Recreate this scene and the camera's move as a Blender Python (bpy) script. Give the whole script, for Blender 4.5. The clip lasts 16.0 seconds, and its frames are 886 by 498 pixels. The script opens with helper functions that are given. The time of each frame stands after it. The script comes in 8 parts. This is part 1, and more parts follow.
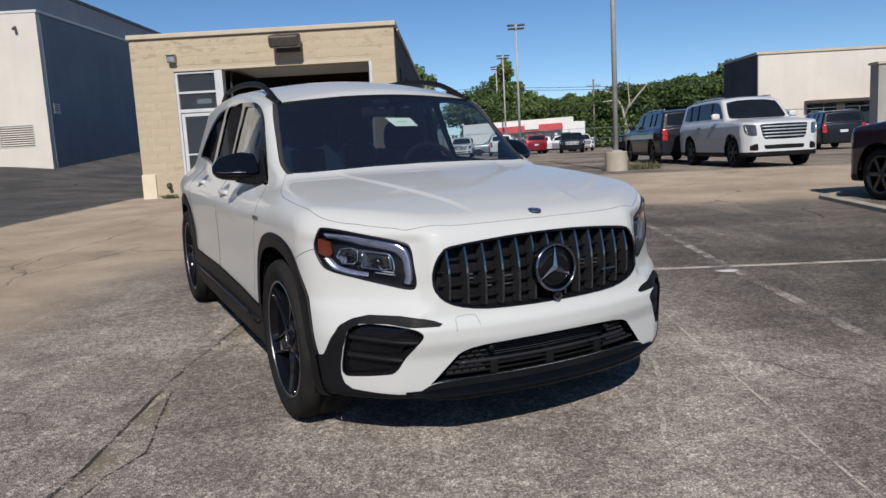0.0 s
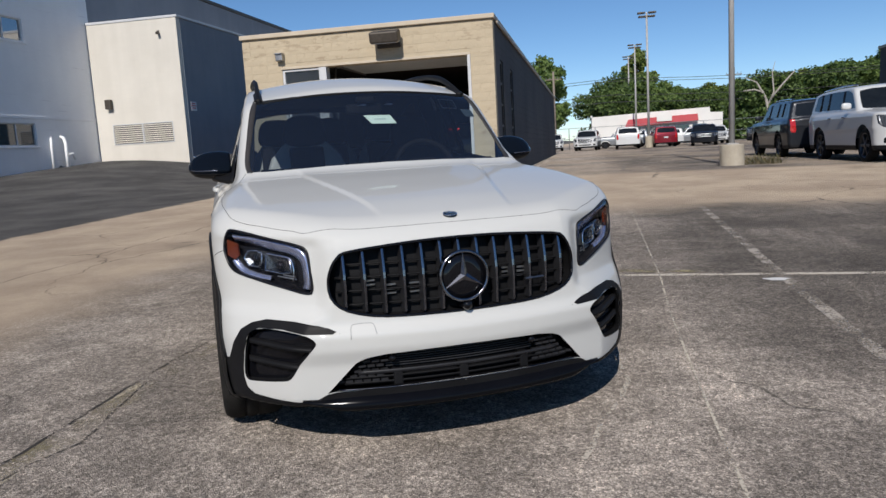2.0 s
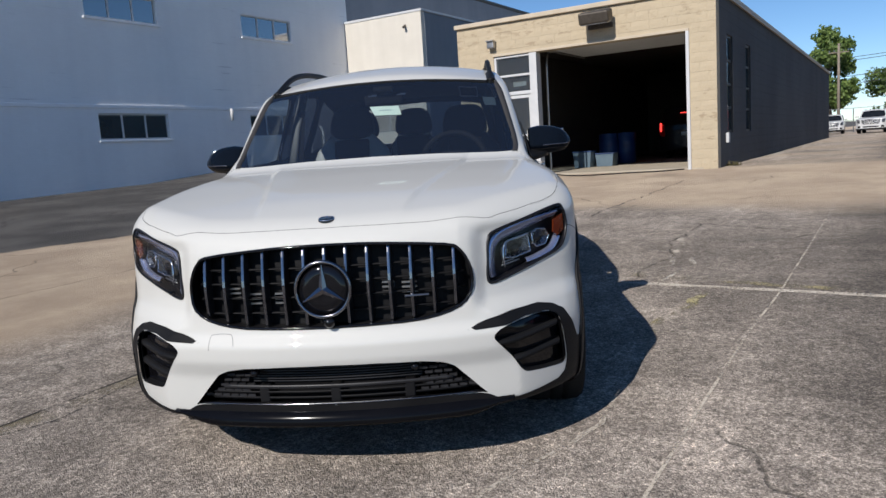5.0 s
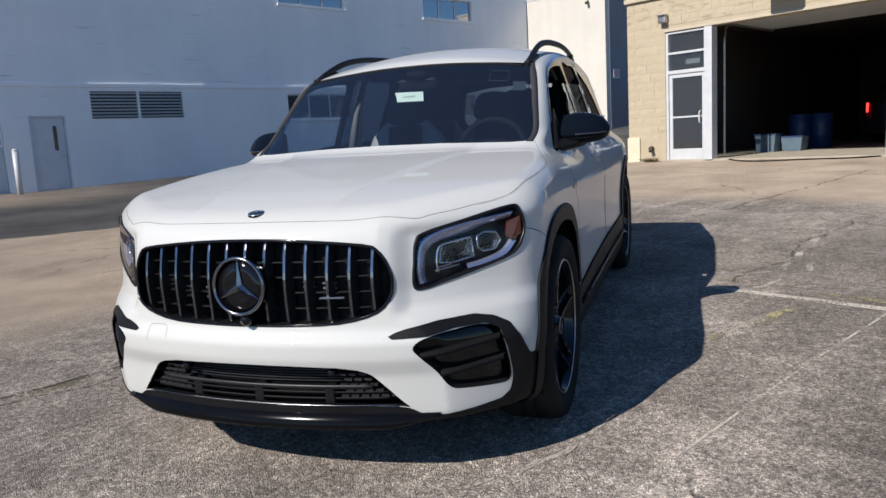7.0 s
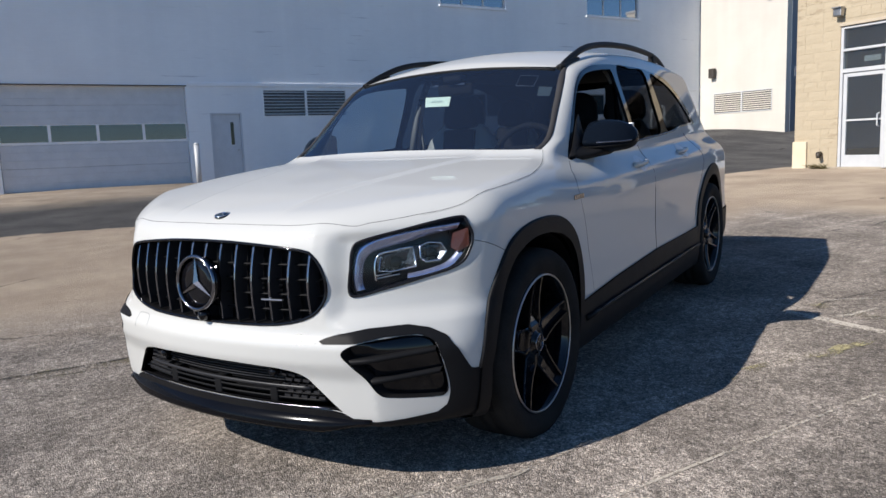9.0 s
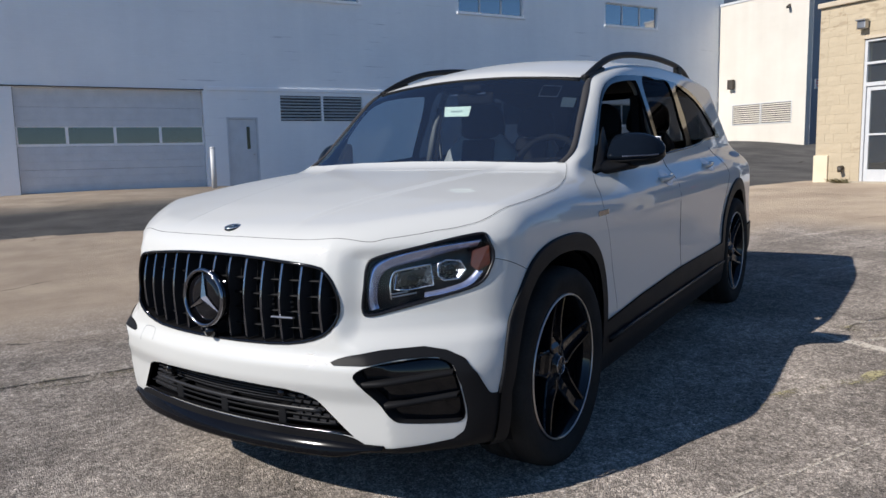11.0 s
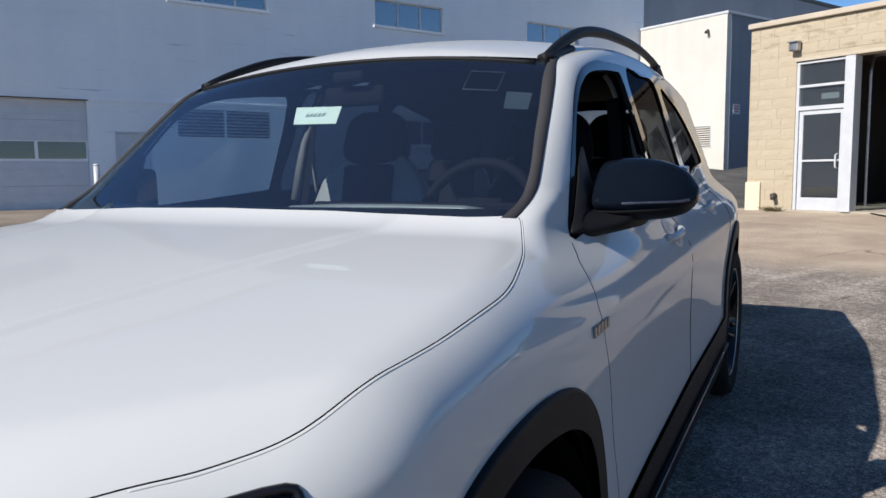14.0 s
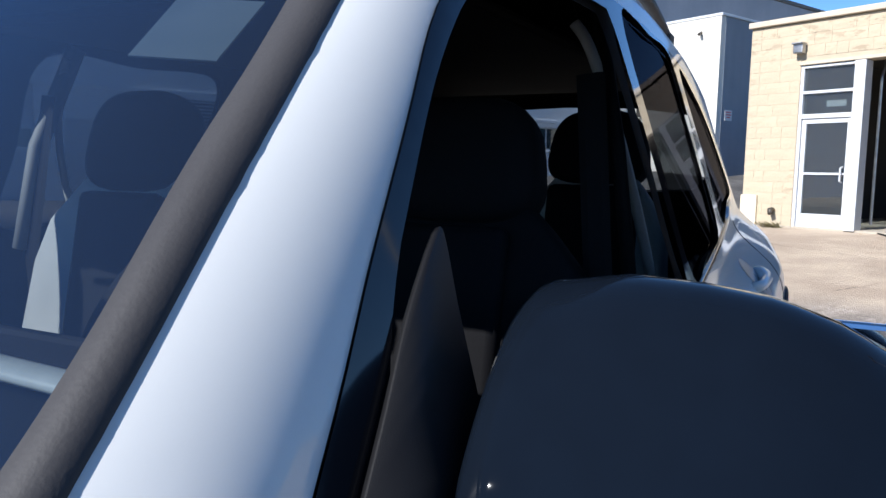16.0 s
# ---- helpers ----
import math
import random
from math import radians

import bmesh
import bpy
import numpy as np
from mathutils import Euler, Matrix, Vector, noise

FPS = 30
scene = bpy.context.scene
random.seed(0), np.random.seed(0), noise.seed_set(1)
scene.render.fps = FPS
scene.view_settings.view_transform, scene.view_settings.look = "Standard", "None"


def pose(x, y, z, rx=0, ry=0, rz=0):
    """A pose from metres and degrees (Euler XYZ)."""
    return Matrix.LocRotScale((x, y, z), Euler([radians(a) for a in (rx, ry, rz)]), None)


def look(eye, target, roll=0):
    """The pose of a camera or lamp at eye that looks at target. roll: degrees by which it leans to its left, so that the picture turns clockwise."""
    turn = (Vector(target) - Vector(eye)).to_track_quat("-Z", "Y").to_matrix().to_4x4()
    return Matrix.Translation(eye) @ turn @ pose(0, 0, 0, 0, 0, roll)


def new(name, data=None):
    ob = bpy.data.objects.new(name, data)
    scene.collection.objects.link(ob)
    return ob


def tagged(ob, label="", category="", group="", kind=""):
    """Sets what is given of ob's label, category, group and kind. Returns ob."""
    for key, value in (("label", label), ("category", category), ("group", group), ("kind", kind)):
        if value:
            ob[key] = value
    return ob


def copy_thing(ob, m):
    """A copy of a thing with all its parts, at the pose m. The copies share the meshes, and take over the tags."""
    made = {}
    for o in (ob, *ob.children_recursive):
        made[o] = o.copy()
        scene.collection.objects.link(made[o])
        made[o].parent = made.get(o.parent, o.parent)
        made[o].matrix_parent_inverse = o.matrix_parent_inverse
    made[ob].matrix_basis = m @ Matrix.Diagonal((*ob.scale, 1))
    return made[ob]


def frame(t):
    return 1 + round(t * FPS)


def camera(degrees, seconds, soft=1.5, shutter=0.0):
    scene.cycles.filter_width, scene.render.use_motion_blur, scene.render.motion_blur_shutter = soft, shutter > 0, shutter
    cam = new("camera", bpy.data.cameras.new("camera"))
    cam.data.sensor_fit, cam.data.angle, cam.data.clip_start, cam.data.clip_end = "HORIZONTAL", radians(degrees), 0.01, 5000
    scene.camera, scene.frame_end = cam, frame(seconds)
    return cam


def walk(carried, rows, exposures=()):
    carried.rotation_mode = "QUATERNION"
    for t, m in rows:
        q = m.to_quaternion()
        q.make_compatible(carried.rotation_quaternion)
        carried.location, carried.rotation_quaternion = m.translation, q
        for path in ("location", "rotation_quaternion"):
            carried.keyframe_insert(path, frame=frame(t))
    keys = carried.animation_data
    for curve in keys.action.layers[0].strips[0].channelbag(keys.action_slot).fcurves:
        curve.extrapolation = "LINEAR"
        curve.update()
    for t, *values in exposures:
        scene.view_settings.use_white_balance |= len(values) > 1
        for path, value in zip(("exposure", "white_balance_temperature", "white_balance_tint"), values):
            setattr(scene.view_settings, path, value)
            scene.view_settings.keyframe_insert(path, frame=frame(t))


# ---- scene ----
cam = camera(62.1, 16.0)
PATH = [
    (0, (0.219, 0.074, 1.204), (0.18, 2.055, 0.936), -3.1),
    (0.5, (0.422, 0.091, 1.195), (0.297, 2.069, 0.927), -3.0),
    (1, (0.605, 0.181, 1.177), (0.388, 2.15, 0.905), -3.1),
    (1.5, (0.809, 0.264, 1.185), (0.5, 2.221, 0.913), -3.2),
    (2, (1.051, 0.306, 1.184), (0.658, 2.248, 0.917), -3.3),
    (2.5, (1.219, 0.418, 1.17), (0.731, 2.34, 0.91), -3.4),
    (3, (1.377, 0.58, 1.191), (0.784, 2.473, 0.937), -3.6),
    (3.5, (1.602, 0.704, 1.187), (0.894, 2.558, 0.937), -3.8),
    (4, (1.809, 0.818, 1.158), (0.985, 2.623, 0.905), -3.9),
    (6.5, (2.571, 1.64, 1.141), (1.232, 3.099, 0.859), -3.3),
    (7, (2.697, 1.805, 1.142), (1.261, 3.168, 0.854), -3.2),
    (7.5, (2.862, 1.995, 1.142), (1.336, 3.254, 0.851), -3.0),
    (8, (2.912, 2.201, 1.131), (1.31, 3.362, 0.843), -2.8),
    (8.5, (2.982, 2.344, 1.147), (1.318, 3.417, 0.866), -2.4),
    (9, (3.114, 2.393, 1.143), (1.404, 3.394, 0.872), -2.2),
    (11.5, (2.896, 2.472, 1.165), (1.167, 3.447, 0.919), -1.2),
    (12, (2.685, 2.61, 1.17), (0.975, 3.621, 0.936), -0.9),
    (12.5, (2.469, 2.778, 1.189), (0.777, 3.822, 0.971), -0.8),
    (13, (2.215, 2.957, 1.187), (0.541, 4.031, 0.979), -0.6),
    (13.5, (1.979, 3.15, 1.182), (0.33, 4.264, 0.977), -0.4),
    (14, (1.734, 3.376, 1.211), (0.115, 4.532, 1.009), -0.6),
    (14.5, (1.459, 3.611, 1.224), (-0.129, 4.81, 1.025), -0.5),
    (15, (1.232, 3.894, 1.245), (-0.334, 5.124, 1.053), -0.2),
    (15.5, (1.026, 4.191, 1.278), (-0.54, 5.422, 1.103), -0.5),
    (16, (0.832, 4.418, 1.302), (-0.762, 5.607, 1.094), 1.1),
]
EXPOSURES = [(0, 0.0, 6550, 10), (4, 0.12, 6600, 10), (7, 0.39, 6600, 10), (9, 0.49, 6600, 10), (12, 0.44, 6550, 10), (14.5, 0.51, 6450, 10), (15.4, 0.66, 6250, 10), (16, 1.0, 6050, 10)]
walk(cam, [(t, look(eye, target, roll)) for t, eye, target, roll in PATH], EXPOSURES)

# ---- light ----
SUN_ELEV, SUN_FROM = 36.5, (0.005, -1.0)     # height in degrees; the side it comes from
world = bpy.data.worlds.new("sky_world")
scene.world = world
world.use_nodes = True
sky = world.node_tree.nodes.new("ShaderNodeTexSky")
sky.sky_type, sky.sun_disc = "NISHITA", False
sky.sun_elevation = radians(SUN_ELEV)
sky.sun_rotation = math.atan2(SUN_FROM[0], SUN_FROM[1])
sky.altitude = 2500
sky.air_density, sky.dust_density, sky.ozone_density = 0.9, 0.0, 3.0
back = world.node_tree.nodes["Background"]
back.inputs["Strength"].default_value = 0.098
deep = world.node_tree.nodes.new("ShaderNodeHueSaturation")      # a clear, dry day: a deeper blue
deep.inputs["Saturation"].default_value, deep.inputs["Value"].default_value = 1.14, 1.0
world.node_tree.links.new(sky.outputs[0], deep.inputs["Color"])
world.node_tree.links.new(deep.outputs[0], back.inputs["Color"])
sun = new("sun", bpy.data.lights.new("sun", "SUN"))
sun.data.energy, sun.data.angle, sun.data.color = 4.1, radians(0.53), (1.0, 0.96, 0.91)
_l = math.hypot(*SUN_FROM)
_d = Vector((SUN_FROM[0] / _l * math.cos(radians(SUN_ELEV)), SUN_FROM[1] / _l * math.cos(radians(SUN_ELEV)), math.sin(radians(SUN_ELEV))))
sun.matrix_world = look(_d * 60, (0, 0, 0))


# ---- materials ----
def node_material(name):
    m = bpy.data.materials.new(name)
    m.use_nodes = True
    return m, m.node_tree.nodes, m.node_tree.links, m.node_tree.nodes["Principled BSDF"]


def surface(name, low, high, scale=4.0, rough=0.6, metal=0.0, bump=0.0, fine=40.0, coat=0.0, spread=0.08, random=0.0, spec=0.5):
    """A painted, cast or woven surface: two scales of tone, uneven gloss and a fine relief."""
    m, n, k, b = node_material(name)
    place = n.new("ShaderNodeTexCoord")
    broad, grain = n.new("ShaderNodeTexNoise"), n.new("ShaderNodeTexNoise")
    broad.inputs["Scale"].default_value, broad.inputs["Detail"].default_value = scale, 6.0
    grain.inputs["Scale"].default_value, grain.inputs["Detail"].default_value = fine, 4.0
    for tex in (broad, grain):
        k.new(place.outputs["Object"], tex.inputs["Vector"])
    add = n.new("ShaderNodeMath")
    add.operation = "MULTIPLY_ADD"
    add.inputs[1].default_value = 0.45
    k.new(grain.outputs["Fac"], add.inputs[0])
    k.new(broad.outputs["Fac"], add.inputs[2])
    span = n.new("ShaderNodeMapRange")
    span.inputs["From Min"].default_value, span.inputs["From Max"].default_value = 0.42, 1.02
    k.new(add.outputs[0], span.inputs["Value"])
    mix = n.new("ShaderNodeMix")
    mix.data_type = "RGBA"
    mix.inputs["A"].default_value, mix.inputs["B"].default_value = (*low, 1), (*high, 1)
    k.new(span.outputs[0], mix.inputs["Factor"])
    colour = mix.outputs["Result"]
    if random:
        info, hue = n.new("ShaderNodeObjectInfo"), n.new("ShaderNodeHueSaturation")
        vary = n.new("ShaderNodeMapRange")
        vary.inputs["To Min"].default_value, vary.inputs["To Max"].default_value = 1 - random, 1 + random
        k.new(info.outputs["Random"], vary.inputs["Value"])
        k.new(vary.outputs[0], hue.inputs["Value"])
        k.new(colour, hue.inputs["Color"])
        colour = hue.outputs["Color"]
    k.new(colour, b.inputs["Base Color"])
    gloss = n.new("ShaderNodeMapRange")
    gloss.inputs["To Min"].default_value, gloss.inputs["To Max"].default_value = max(rough - spread, 0.02), min(rough + spread, 1)
    k.new(broad.outputs["Fac"], gloss.inputs["Value"])
    k.new(gloss.outputs[0], b.inputs["Roughness"])
    b.inputs["Metallic"].default_value = metal
    b.inputs["Specular IOR Level"].default_value = spec
    if coat:
        b.inputs["Coat Weight"].default_value, b.inputs["Coat Roughness"].default_value = coat, 0.03
    if bump:
        relief = n.new("ShaderNodeBump")
        relief.inputs["Strength"].default_value, relief.inputs["Distance"].default_value = 1.0, bump
        k.new(grain.outputs["Fac"], relief.inputs["Height"])
        k.new(relief.outputs[0], b.inputs["Normal"])
    return m


def glass(name, tint, rough=0.0, film=0.0, face=0.07, coating=(1.0, 1.0, 1.0)):
    """A thin pane: mostly clear with its tint, a mirror skin that grows at grazing angles, and a pale film that paints
    in reflected haze.
    """
    m, n, k, b = node_material(name)
    clear, skin, mix, edge = n.new("ShaderNodeBsdfTransparent"), n.new("ShaderNodeBsdfGlossy"), n.new("ShaderNodeMixShader"), n.new("ShaderNodeLayerWeight")
    power, fres = n.new("ShaderNodeMath"), n.new("ShaderNodeMath")
    clear.inputs["Color"].default_value = (*tint, 1)
    skin.inputs["Roughness"].default_value = rough
    skin.inputs["Color"].default_value = (*coating, 1)
    edge.inputs["Blend"].default_value = 0.5
    power.operation, fres.operation = "POWER", "MULTIPLY_ADD"
    power.inputs[1].default_value = 5.0
    fres.inputs[1].default_value, fres.inputs[2].default_value = 1.0 - face, face
    k.new(edge.outputs["Facing"], power.inputs[0])
    k.new(power.outputs[0], fres.inputs[0])
    k.new(fres.outputs[0], mix.inputs["Fac"])
    k.new(clear.outputs[0], mix.inputs[1])
    k.new(skin.outputs[0], mix.inputs[2])
    if film:
        haze, veil = n.new("ShaderNodeBsdfDiffuse"), n.new("ShaderNodeMixShader")
        haze.inputs["Color"].default_value = (0.75, 0.78, 0.80, 1)
        veil.inputs["Fac"].default_value = film
        k.new(mix.outputs[0], veil.inputs[1])
        k.new(haze.outputs[0], veil.inputs[2])
        mix = veil
    k.new(mix.outputs[0], n["Material Output"].inputs["Surface"])
    return m


def glow(name, colour, strength):
    m, n, k, b = node_material(name)
    b.inputs["Base Color"].default_value = (*colour, 1)
    b.inputs["Emission Color"].default_value = (*colour, 1)
    b.inputs["Emission Strength"].default_value = strength
    return m


def car_paint(name, colour, metal=0.0, rough=0.35):
    m = surface(name, tuple(c * 0.97 for c in colour), colour, 1.5, rough, metal, 0.0, 900.0, 0.68, 0.03, spec=0.15)
    return m


def masonry(name, low, high, width, height, joint, depth, rough=0.85, axis="y", stain=0.35, line=0.90, score=0.0):
    """Painted block or brick seen from far: courses as relief, paint worn and streaked."""
    m, n, k, b = node_material(name)
    geo, cut, join = n.new("ShaderNodeNewGeometry"), n.new("ShaderNodeSeparateXYZ"), n.new("ShaderNodeCombineXYZ")
    k.new(geo.outputs["Position"], cut.inputs[0])
    k.new(cut.outputs["Y" if axis == "y" else "X"], join.inputs["X"])
    k.new(cut.outputs["Z"], join.inputs["Y"])
    brick = n.new("ShaderNodeTexBrick")
    brick.inputs["Scale"].default_value = 1.0
    brick.inputs["Brick Width"].default_value, brick.inputs["Row Height"].default_value = width, height
    brick.inputs["Mortar Size"].default_value, brick.inputs["Mortar Smooth"].default_value = joint, 0.3
    brick.inputs["Color1"].default_value, brick.inputs["Color2"].default_value, brick.inputs["Mortar"].default_value = (1, 1, 1, 1), (1 - (1 - line) * 0.6,) * 3 + (1,), (line, line, line, 1)
    k.new(join.outputs[0], brick.inputs["Vector"])
    broad, streak, fine = n.new("ShaderNodeTexNoise"), n.new("ShaderNodeTexNoise"), n.new("ShaderNodeTexNoise")
    broad.inputs["Scale"].default_value, broad.inputs["Detail"].default_value = 0.35, 7
    fine.inputs["Scale"].default_value, fine.inputs["Detail"].default_value = 28, 4
    stretch = n.new("ShaderNodeVectorMath")
    stretch.operation = "MULTIPLY"
    stretch.inputs[1].default_value = (1.6, 1.6, 0.12)
    k.new(geo.outputs["Position"], stretch.inputs[0])
    k.new(stretch.outputs[0], streak.inputs["Vector"])
    streak.inputs["Scale"].default_value, streak.inputs["Detail"].default_value = 1.4, 5
    k.new(geo.outputs["Position"], broad.inputs["Vector"])
    k.new(geo.outputs["Position"], fine.inputs["Vector"])
    add = n.new("ShaderNodeMath")
    add.operation = "MULTIPLY_ADD"
    add.inputs[1].default_value = stain
    k.new(streak.outputs["Fac"], add.inputs[0])
    k.new(broad.outputs["Fac"], add.inputs[2])
    span = n.new("ShaderNodeMapRange")
    span.inputs["From Min"].default_value, span.inputs["From Max"].default_value = 0.45, 0.85
    k.new(add.outputs[0], span.inputs["Value"])
    mix, times = n.new("ShaderNodeMix"), n.new("ShaderNodeMix")
    mix.data_type = times.data_type = "RGBA"
    times.blend_type = "MULTIPLY"
    times.inputs["Factor"].default_value = 1.0
    mix.inputs["A"].default_value, mix.inputs["B"].default_value = (*low, 1), (*high, 1)
    k.new(span.outputs[0], mix.inputs["Factor"])
    k.new(mix.outputs["Result"], times.inputs["A"])
    k.new(brick.outputs["Color"], times.inputs["B"])
    colour = times.outputs["Result"]
    if score:
        flat, thin, reach, cutoff, where, both_, worn = (n.new(c) for c in ("ShaderNodeVectorMath", "ShaderNodeTexNoise", "ShaderNodeTexNoise", "ShaderNodeMapRange", "ShaderNodeMapRange", "ShaderNodeMath", "ShaderNodeMix"))
        flat.operation, both_.operation, worn.data_type = "MULTIPLY", "MULTIPLY", "RGBA"
        flat.inputs[1].default_value = (0.5, 0.5, 11.0)
        k.new(geo.outputs["Position"], flat.inputs[0])
        k.new(flat.outputs[0], thin.inputs["Vector"])
        k.new(geo.outputs["Position"], reach.inputs["Vector"])
        thin.inputs["Scale"].default_value, thin.inputs["Detail"].default_value = 1.3, 6.0
        reach.inputs["Scale"].default_value = 0.33
        cutoff.inputs["From Min"].default_value, cutoff.inputs["From Max"].default_value = 0.655, 0.75
        where.inputs["From Min"].default_value, where.inputs["From Max"].default_value = 0.46, 0.60
        k.new(thin.outputs["Fac"], cutoff.inputs["Value"])
        k.new(reach.outputs["Fac"], where.inputs["Value"])
        k.new(cutoff.outputs[0], both_.inputs[0])
        k.new(where.outputs[0], both_.inputs[1])
        k.new(both_.outputs[0], worn.inputs["Factor"])
        worn.inputs["B"].default_value = (score, score, score * 1.05, 1)
        k.new(colour, worn.inputs["A"])
        colour = worn.outputs["Result"]
    k.new(colour, b.inputs["Base Color"])
    b.inputs["Roughness"].default_value = rough
    hard, soft = n.new("ShaderNodeBump"), n.new("ShaderNodeBump")
    hard.inputs["Strength"].default_value, hard.inputs["Distance"].default_value, hard.invert = 1.0, depth, True
    soft.inputs["Strength"].default_value, soft.inputs["Distance"].default_value = 1.0, depth * 0.7
    k.new(brick.outputs["Fac"], hard.inputs["Height"])
    k.new(fine.outputs["Fac"], soft.inputs["Height"])
    k.new(hard.outputs[0], soft.inputs["Normal"])
    k.new(soft.outputs[0], b.inputs["Normal"])
    return m


def pavement_material():
    """The lot: worn grey asphalt with bare stone, a smoother buff apron, darker new asphalt on the ramp."""
    m, n, k, b = node_material("lot_asphalt")
    geo, cut = n.new("ShaderNodeNewGeometry"), n.new("ShaderNodeSeparateXYZ")

    def noise(scale, detail=5.0, rough=0.55):
        tex = n.new("ShaderNodeTexNoise")
        tex.inputs["Scale"].default_value, tex.inputs["Detail"].default_value, tex.inputs["Roughness"].default_value = scale, detail, rough
        k.new(geo.outputs["Position"], tex.inputs["Vector"])
        return tex.outputs["Fac"]

    def calc(op, *args):
        node = n.new("ShaderNodeMath")
        node.operation = op
        for i, a in enumerate(args):
            if isinstance(a, (int, float)):
                node.inputs[i].default_value = a
            else:
                k.new(a, node.inputs[i])
        return node.outputs[0]

    def step(value, a, c, lo=0.0, hi=1.0):
        node = n.new("ShaderNodeMapRange")
        node.interpolation_type = "SMOOTHSTEP"
        for key, v in (("From Min", a), ("From Max", c), ("To Min", lo), ("To Max", hi)):
            node.inputs[key].default_value = v
        k.new(value, node.inputs["Value"])
        return node.outputs[0]

    def blend(f, a, c, mode="MIX"):
        node = n.new("ShaderNodeMix")
        node.data_type, node.blend_type = "RGBA", mode
        for key, v in (("Factor", f), ("A", a), ("B", c)):
            if isinstance(v, tuple):
                node.inputs[key].default_value = (*v, 1)
            elif isinstance(v, (int, float)):
                node.inputs[key].default_value = v
            else:
                k.new(v, node.inputs[key])
        return node.outputs["Result"]

    k.new(geo.outputs["Position"], cut.inputs[0])
    x, y = cut.outputs["X"], cut.outputs["Y"]
    wave = calc("MULTIPLY", calc("SUBTRACT", noise(0.55), 0.5), 2.2)
    wx, wy = calc("ADD", x, wave), calc("ADD", y, wave)
    small = calc("MULTIPLY", calc("SUBTRACT", noise(3.5), 0.5), 0.5)
    ex, ey = calc("ADD", x, small), calc("ADD", y, small)
    # stones bare of binder, dark pits between them
    cells = n.new("ShaderNodeTexVoronoi")
    cells.inputs["Scale"].default_value = 185.0
    k.new(geo.outputs["Position"], cells.inputs["Vector"])
    tone = n.new("ShaderNodeSeparateColor")
    k.new(cells.outputs["Color"], tone.inputs[0])
    stones = blend(tone.outputs[0], ASPHALT_DARK, ASPHALT_STONE)
    stones = blend(calc("MULTIPLY", step(tone.outputs[1], 0.86, 0.93), 0.66), stones, (0.58, 0.51, 0.44))
    stones = blend(calc("MULTIPLY", step(tone.outputs[2], 0.84, 0.92), 0.4), stones, (0.065, 0.056, 0.048))
    stones = blend(calc("MULTIPLY", step(cells.outputs["Distance"], 0.45, 0.80), 0.35), stones, (0.09, 0.078, 0.067))
    chips, chip_tone = n.new("ShaderNodeTexVoronoi"), n.new("ShaderNodeSeparateColor")      # larger pale stones, far between
    chips.inputs["Scale"].default_value = 62.0
    k.new(geo.outputs["Position"], chips.inputs["Vector"])
    k.new(chips.outputs["Color"], chip_tone.inputs[0])
    chip = calc("MULTIPLY", step(chip_tone.outputs[0], 0.90, 0.94), step(chips.outputs["Distance"], 0.42, 0.22))
    stones = blend(calc("MULTIPLY", chip, 0.75), stones, (0.60, 0.53, 0.46))
    # worn and dirty stretches, then two fixed zones: the same stones, bleached or dulled
    lane = n.new("ShaderNodeVectorMath")
    lane.operation = "MULTIPLY"
    lane.inputs[1].default_value = (2.4, 0.34, 1.0)
    k.new(geo.outputs["Position"], lane.inputs[0])
    scuff = n.new("ShaderNodeTexNoise")
    scuff.inputs["Scale"].default_value, scuff.inputs["Detail"].default_value, scuff.inputs["Roughness"].default_value = 0.9, 9.0, 0.72
    k.new(lane.outputs[0], scuff.inputs["Vector"])
    clots = noise(10.0, 8.0, 0.8)
    bleach = step(noise(0.28, 8.0, 0.62), 0.36, 0.62, 0.74, 1.12)
    for tone_of in (step(noise(1.3, 8.0, 0.70), 0.38, 0.68, 0.78, 1.30), step(clots, 0.62, 0.36, 0.86, 1.16), step(scuff.outputs["Fac"], 0.52, 0.70, 0.94, 1.50),
                    step(noise(34.0, 6.0, 0.75), 0.40, 0.62, 0.70, 1.32), step(noise(90.0, 4.0, 0.7), 0.38, 0.62, 0.74, 1.28),
                    # the zones: slightly paler at low y, darker past x 1.1 and y 3
                    step(wy, 6.2, 4.2, 1.0, 1.12), step(calc("MULTIPLY", step(wx, 1.1, 2.5), step(y, 3.0, 4.6)), 0.0, 1.0, 1.0, 0.54)):
        bleach = calc("MULTIPLY", bleach, tone_of)
    worn = blend(1.0, stones, bleach, "MULTIPLY")
    buff = blend(step(noise(0.9, 8.0, 0.65), 0.35, 0.7), BUFF_LOW, BUFF_HIGH)
    buff = blend(0.22, buff, stones)
    buff = blend(calc("MULTIPLY", step(clots, 0.55, 0.72), 0.3), buff, BUFF_LOW)
    fresh = blend(step(noise(0.7, 8.0, 0.6), 0.35, 0.7), (0.065, 0.062, 0.060), (0.12, 0.113, 0.107))
    # where each one lies
    apron = calc("MULTIPLY", step(ex, -7.5, -7.7, 1.0, 0.0) , 1.0)
    left = calc("MULTIPLY", step(wx, -2.0, -3.6), 1.0)
    band = calc("MULTIPLY", step(wy, 10.0, 11.6), step(ey, 19.2, 17.6))
    far = calc("MULTIPLY", step(ey, 17.6, 19.2), step(noise(0.16, 4.0), 0.42, 0.56))
    is_buff = calc("MULTIPLY", calc("MAXIMUM", left, calc("MAXIMUM", band, calc("MULTIPLY", far, 0.45))), 1.0)
    edge = calc("ADD", ex, calc("MULTIPLY", step(y, 9.5, 2.0), 2.4))
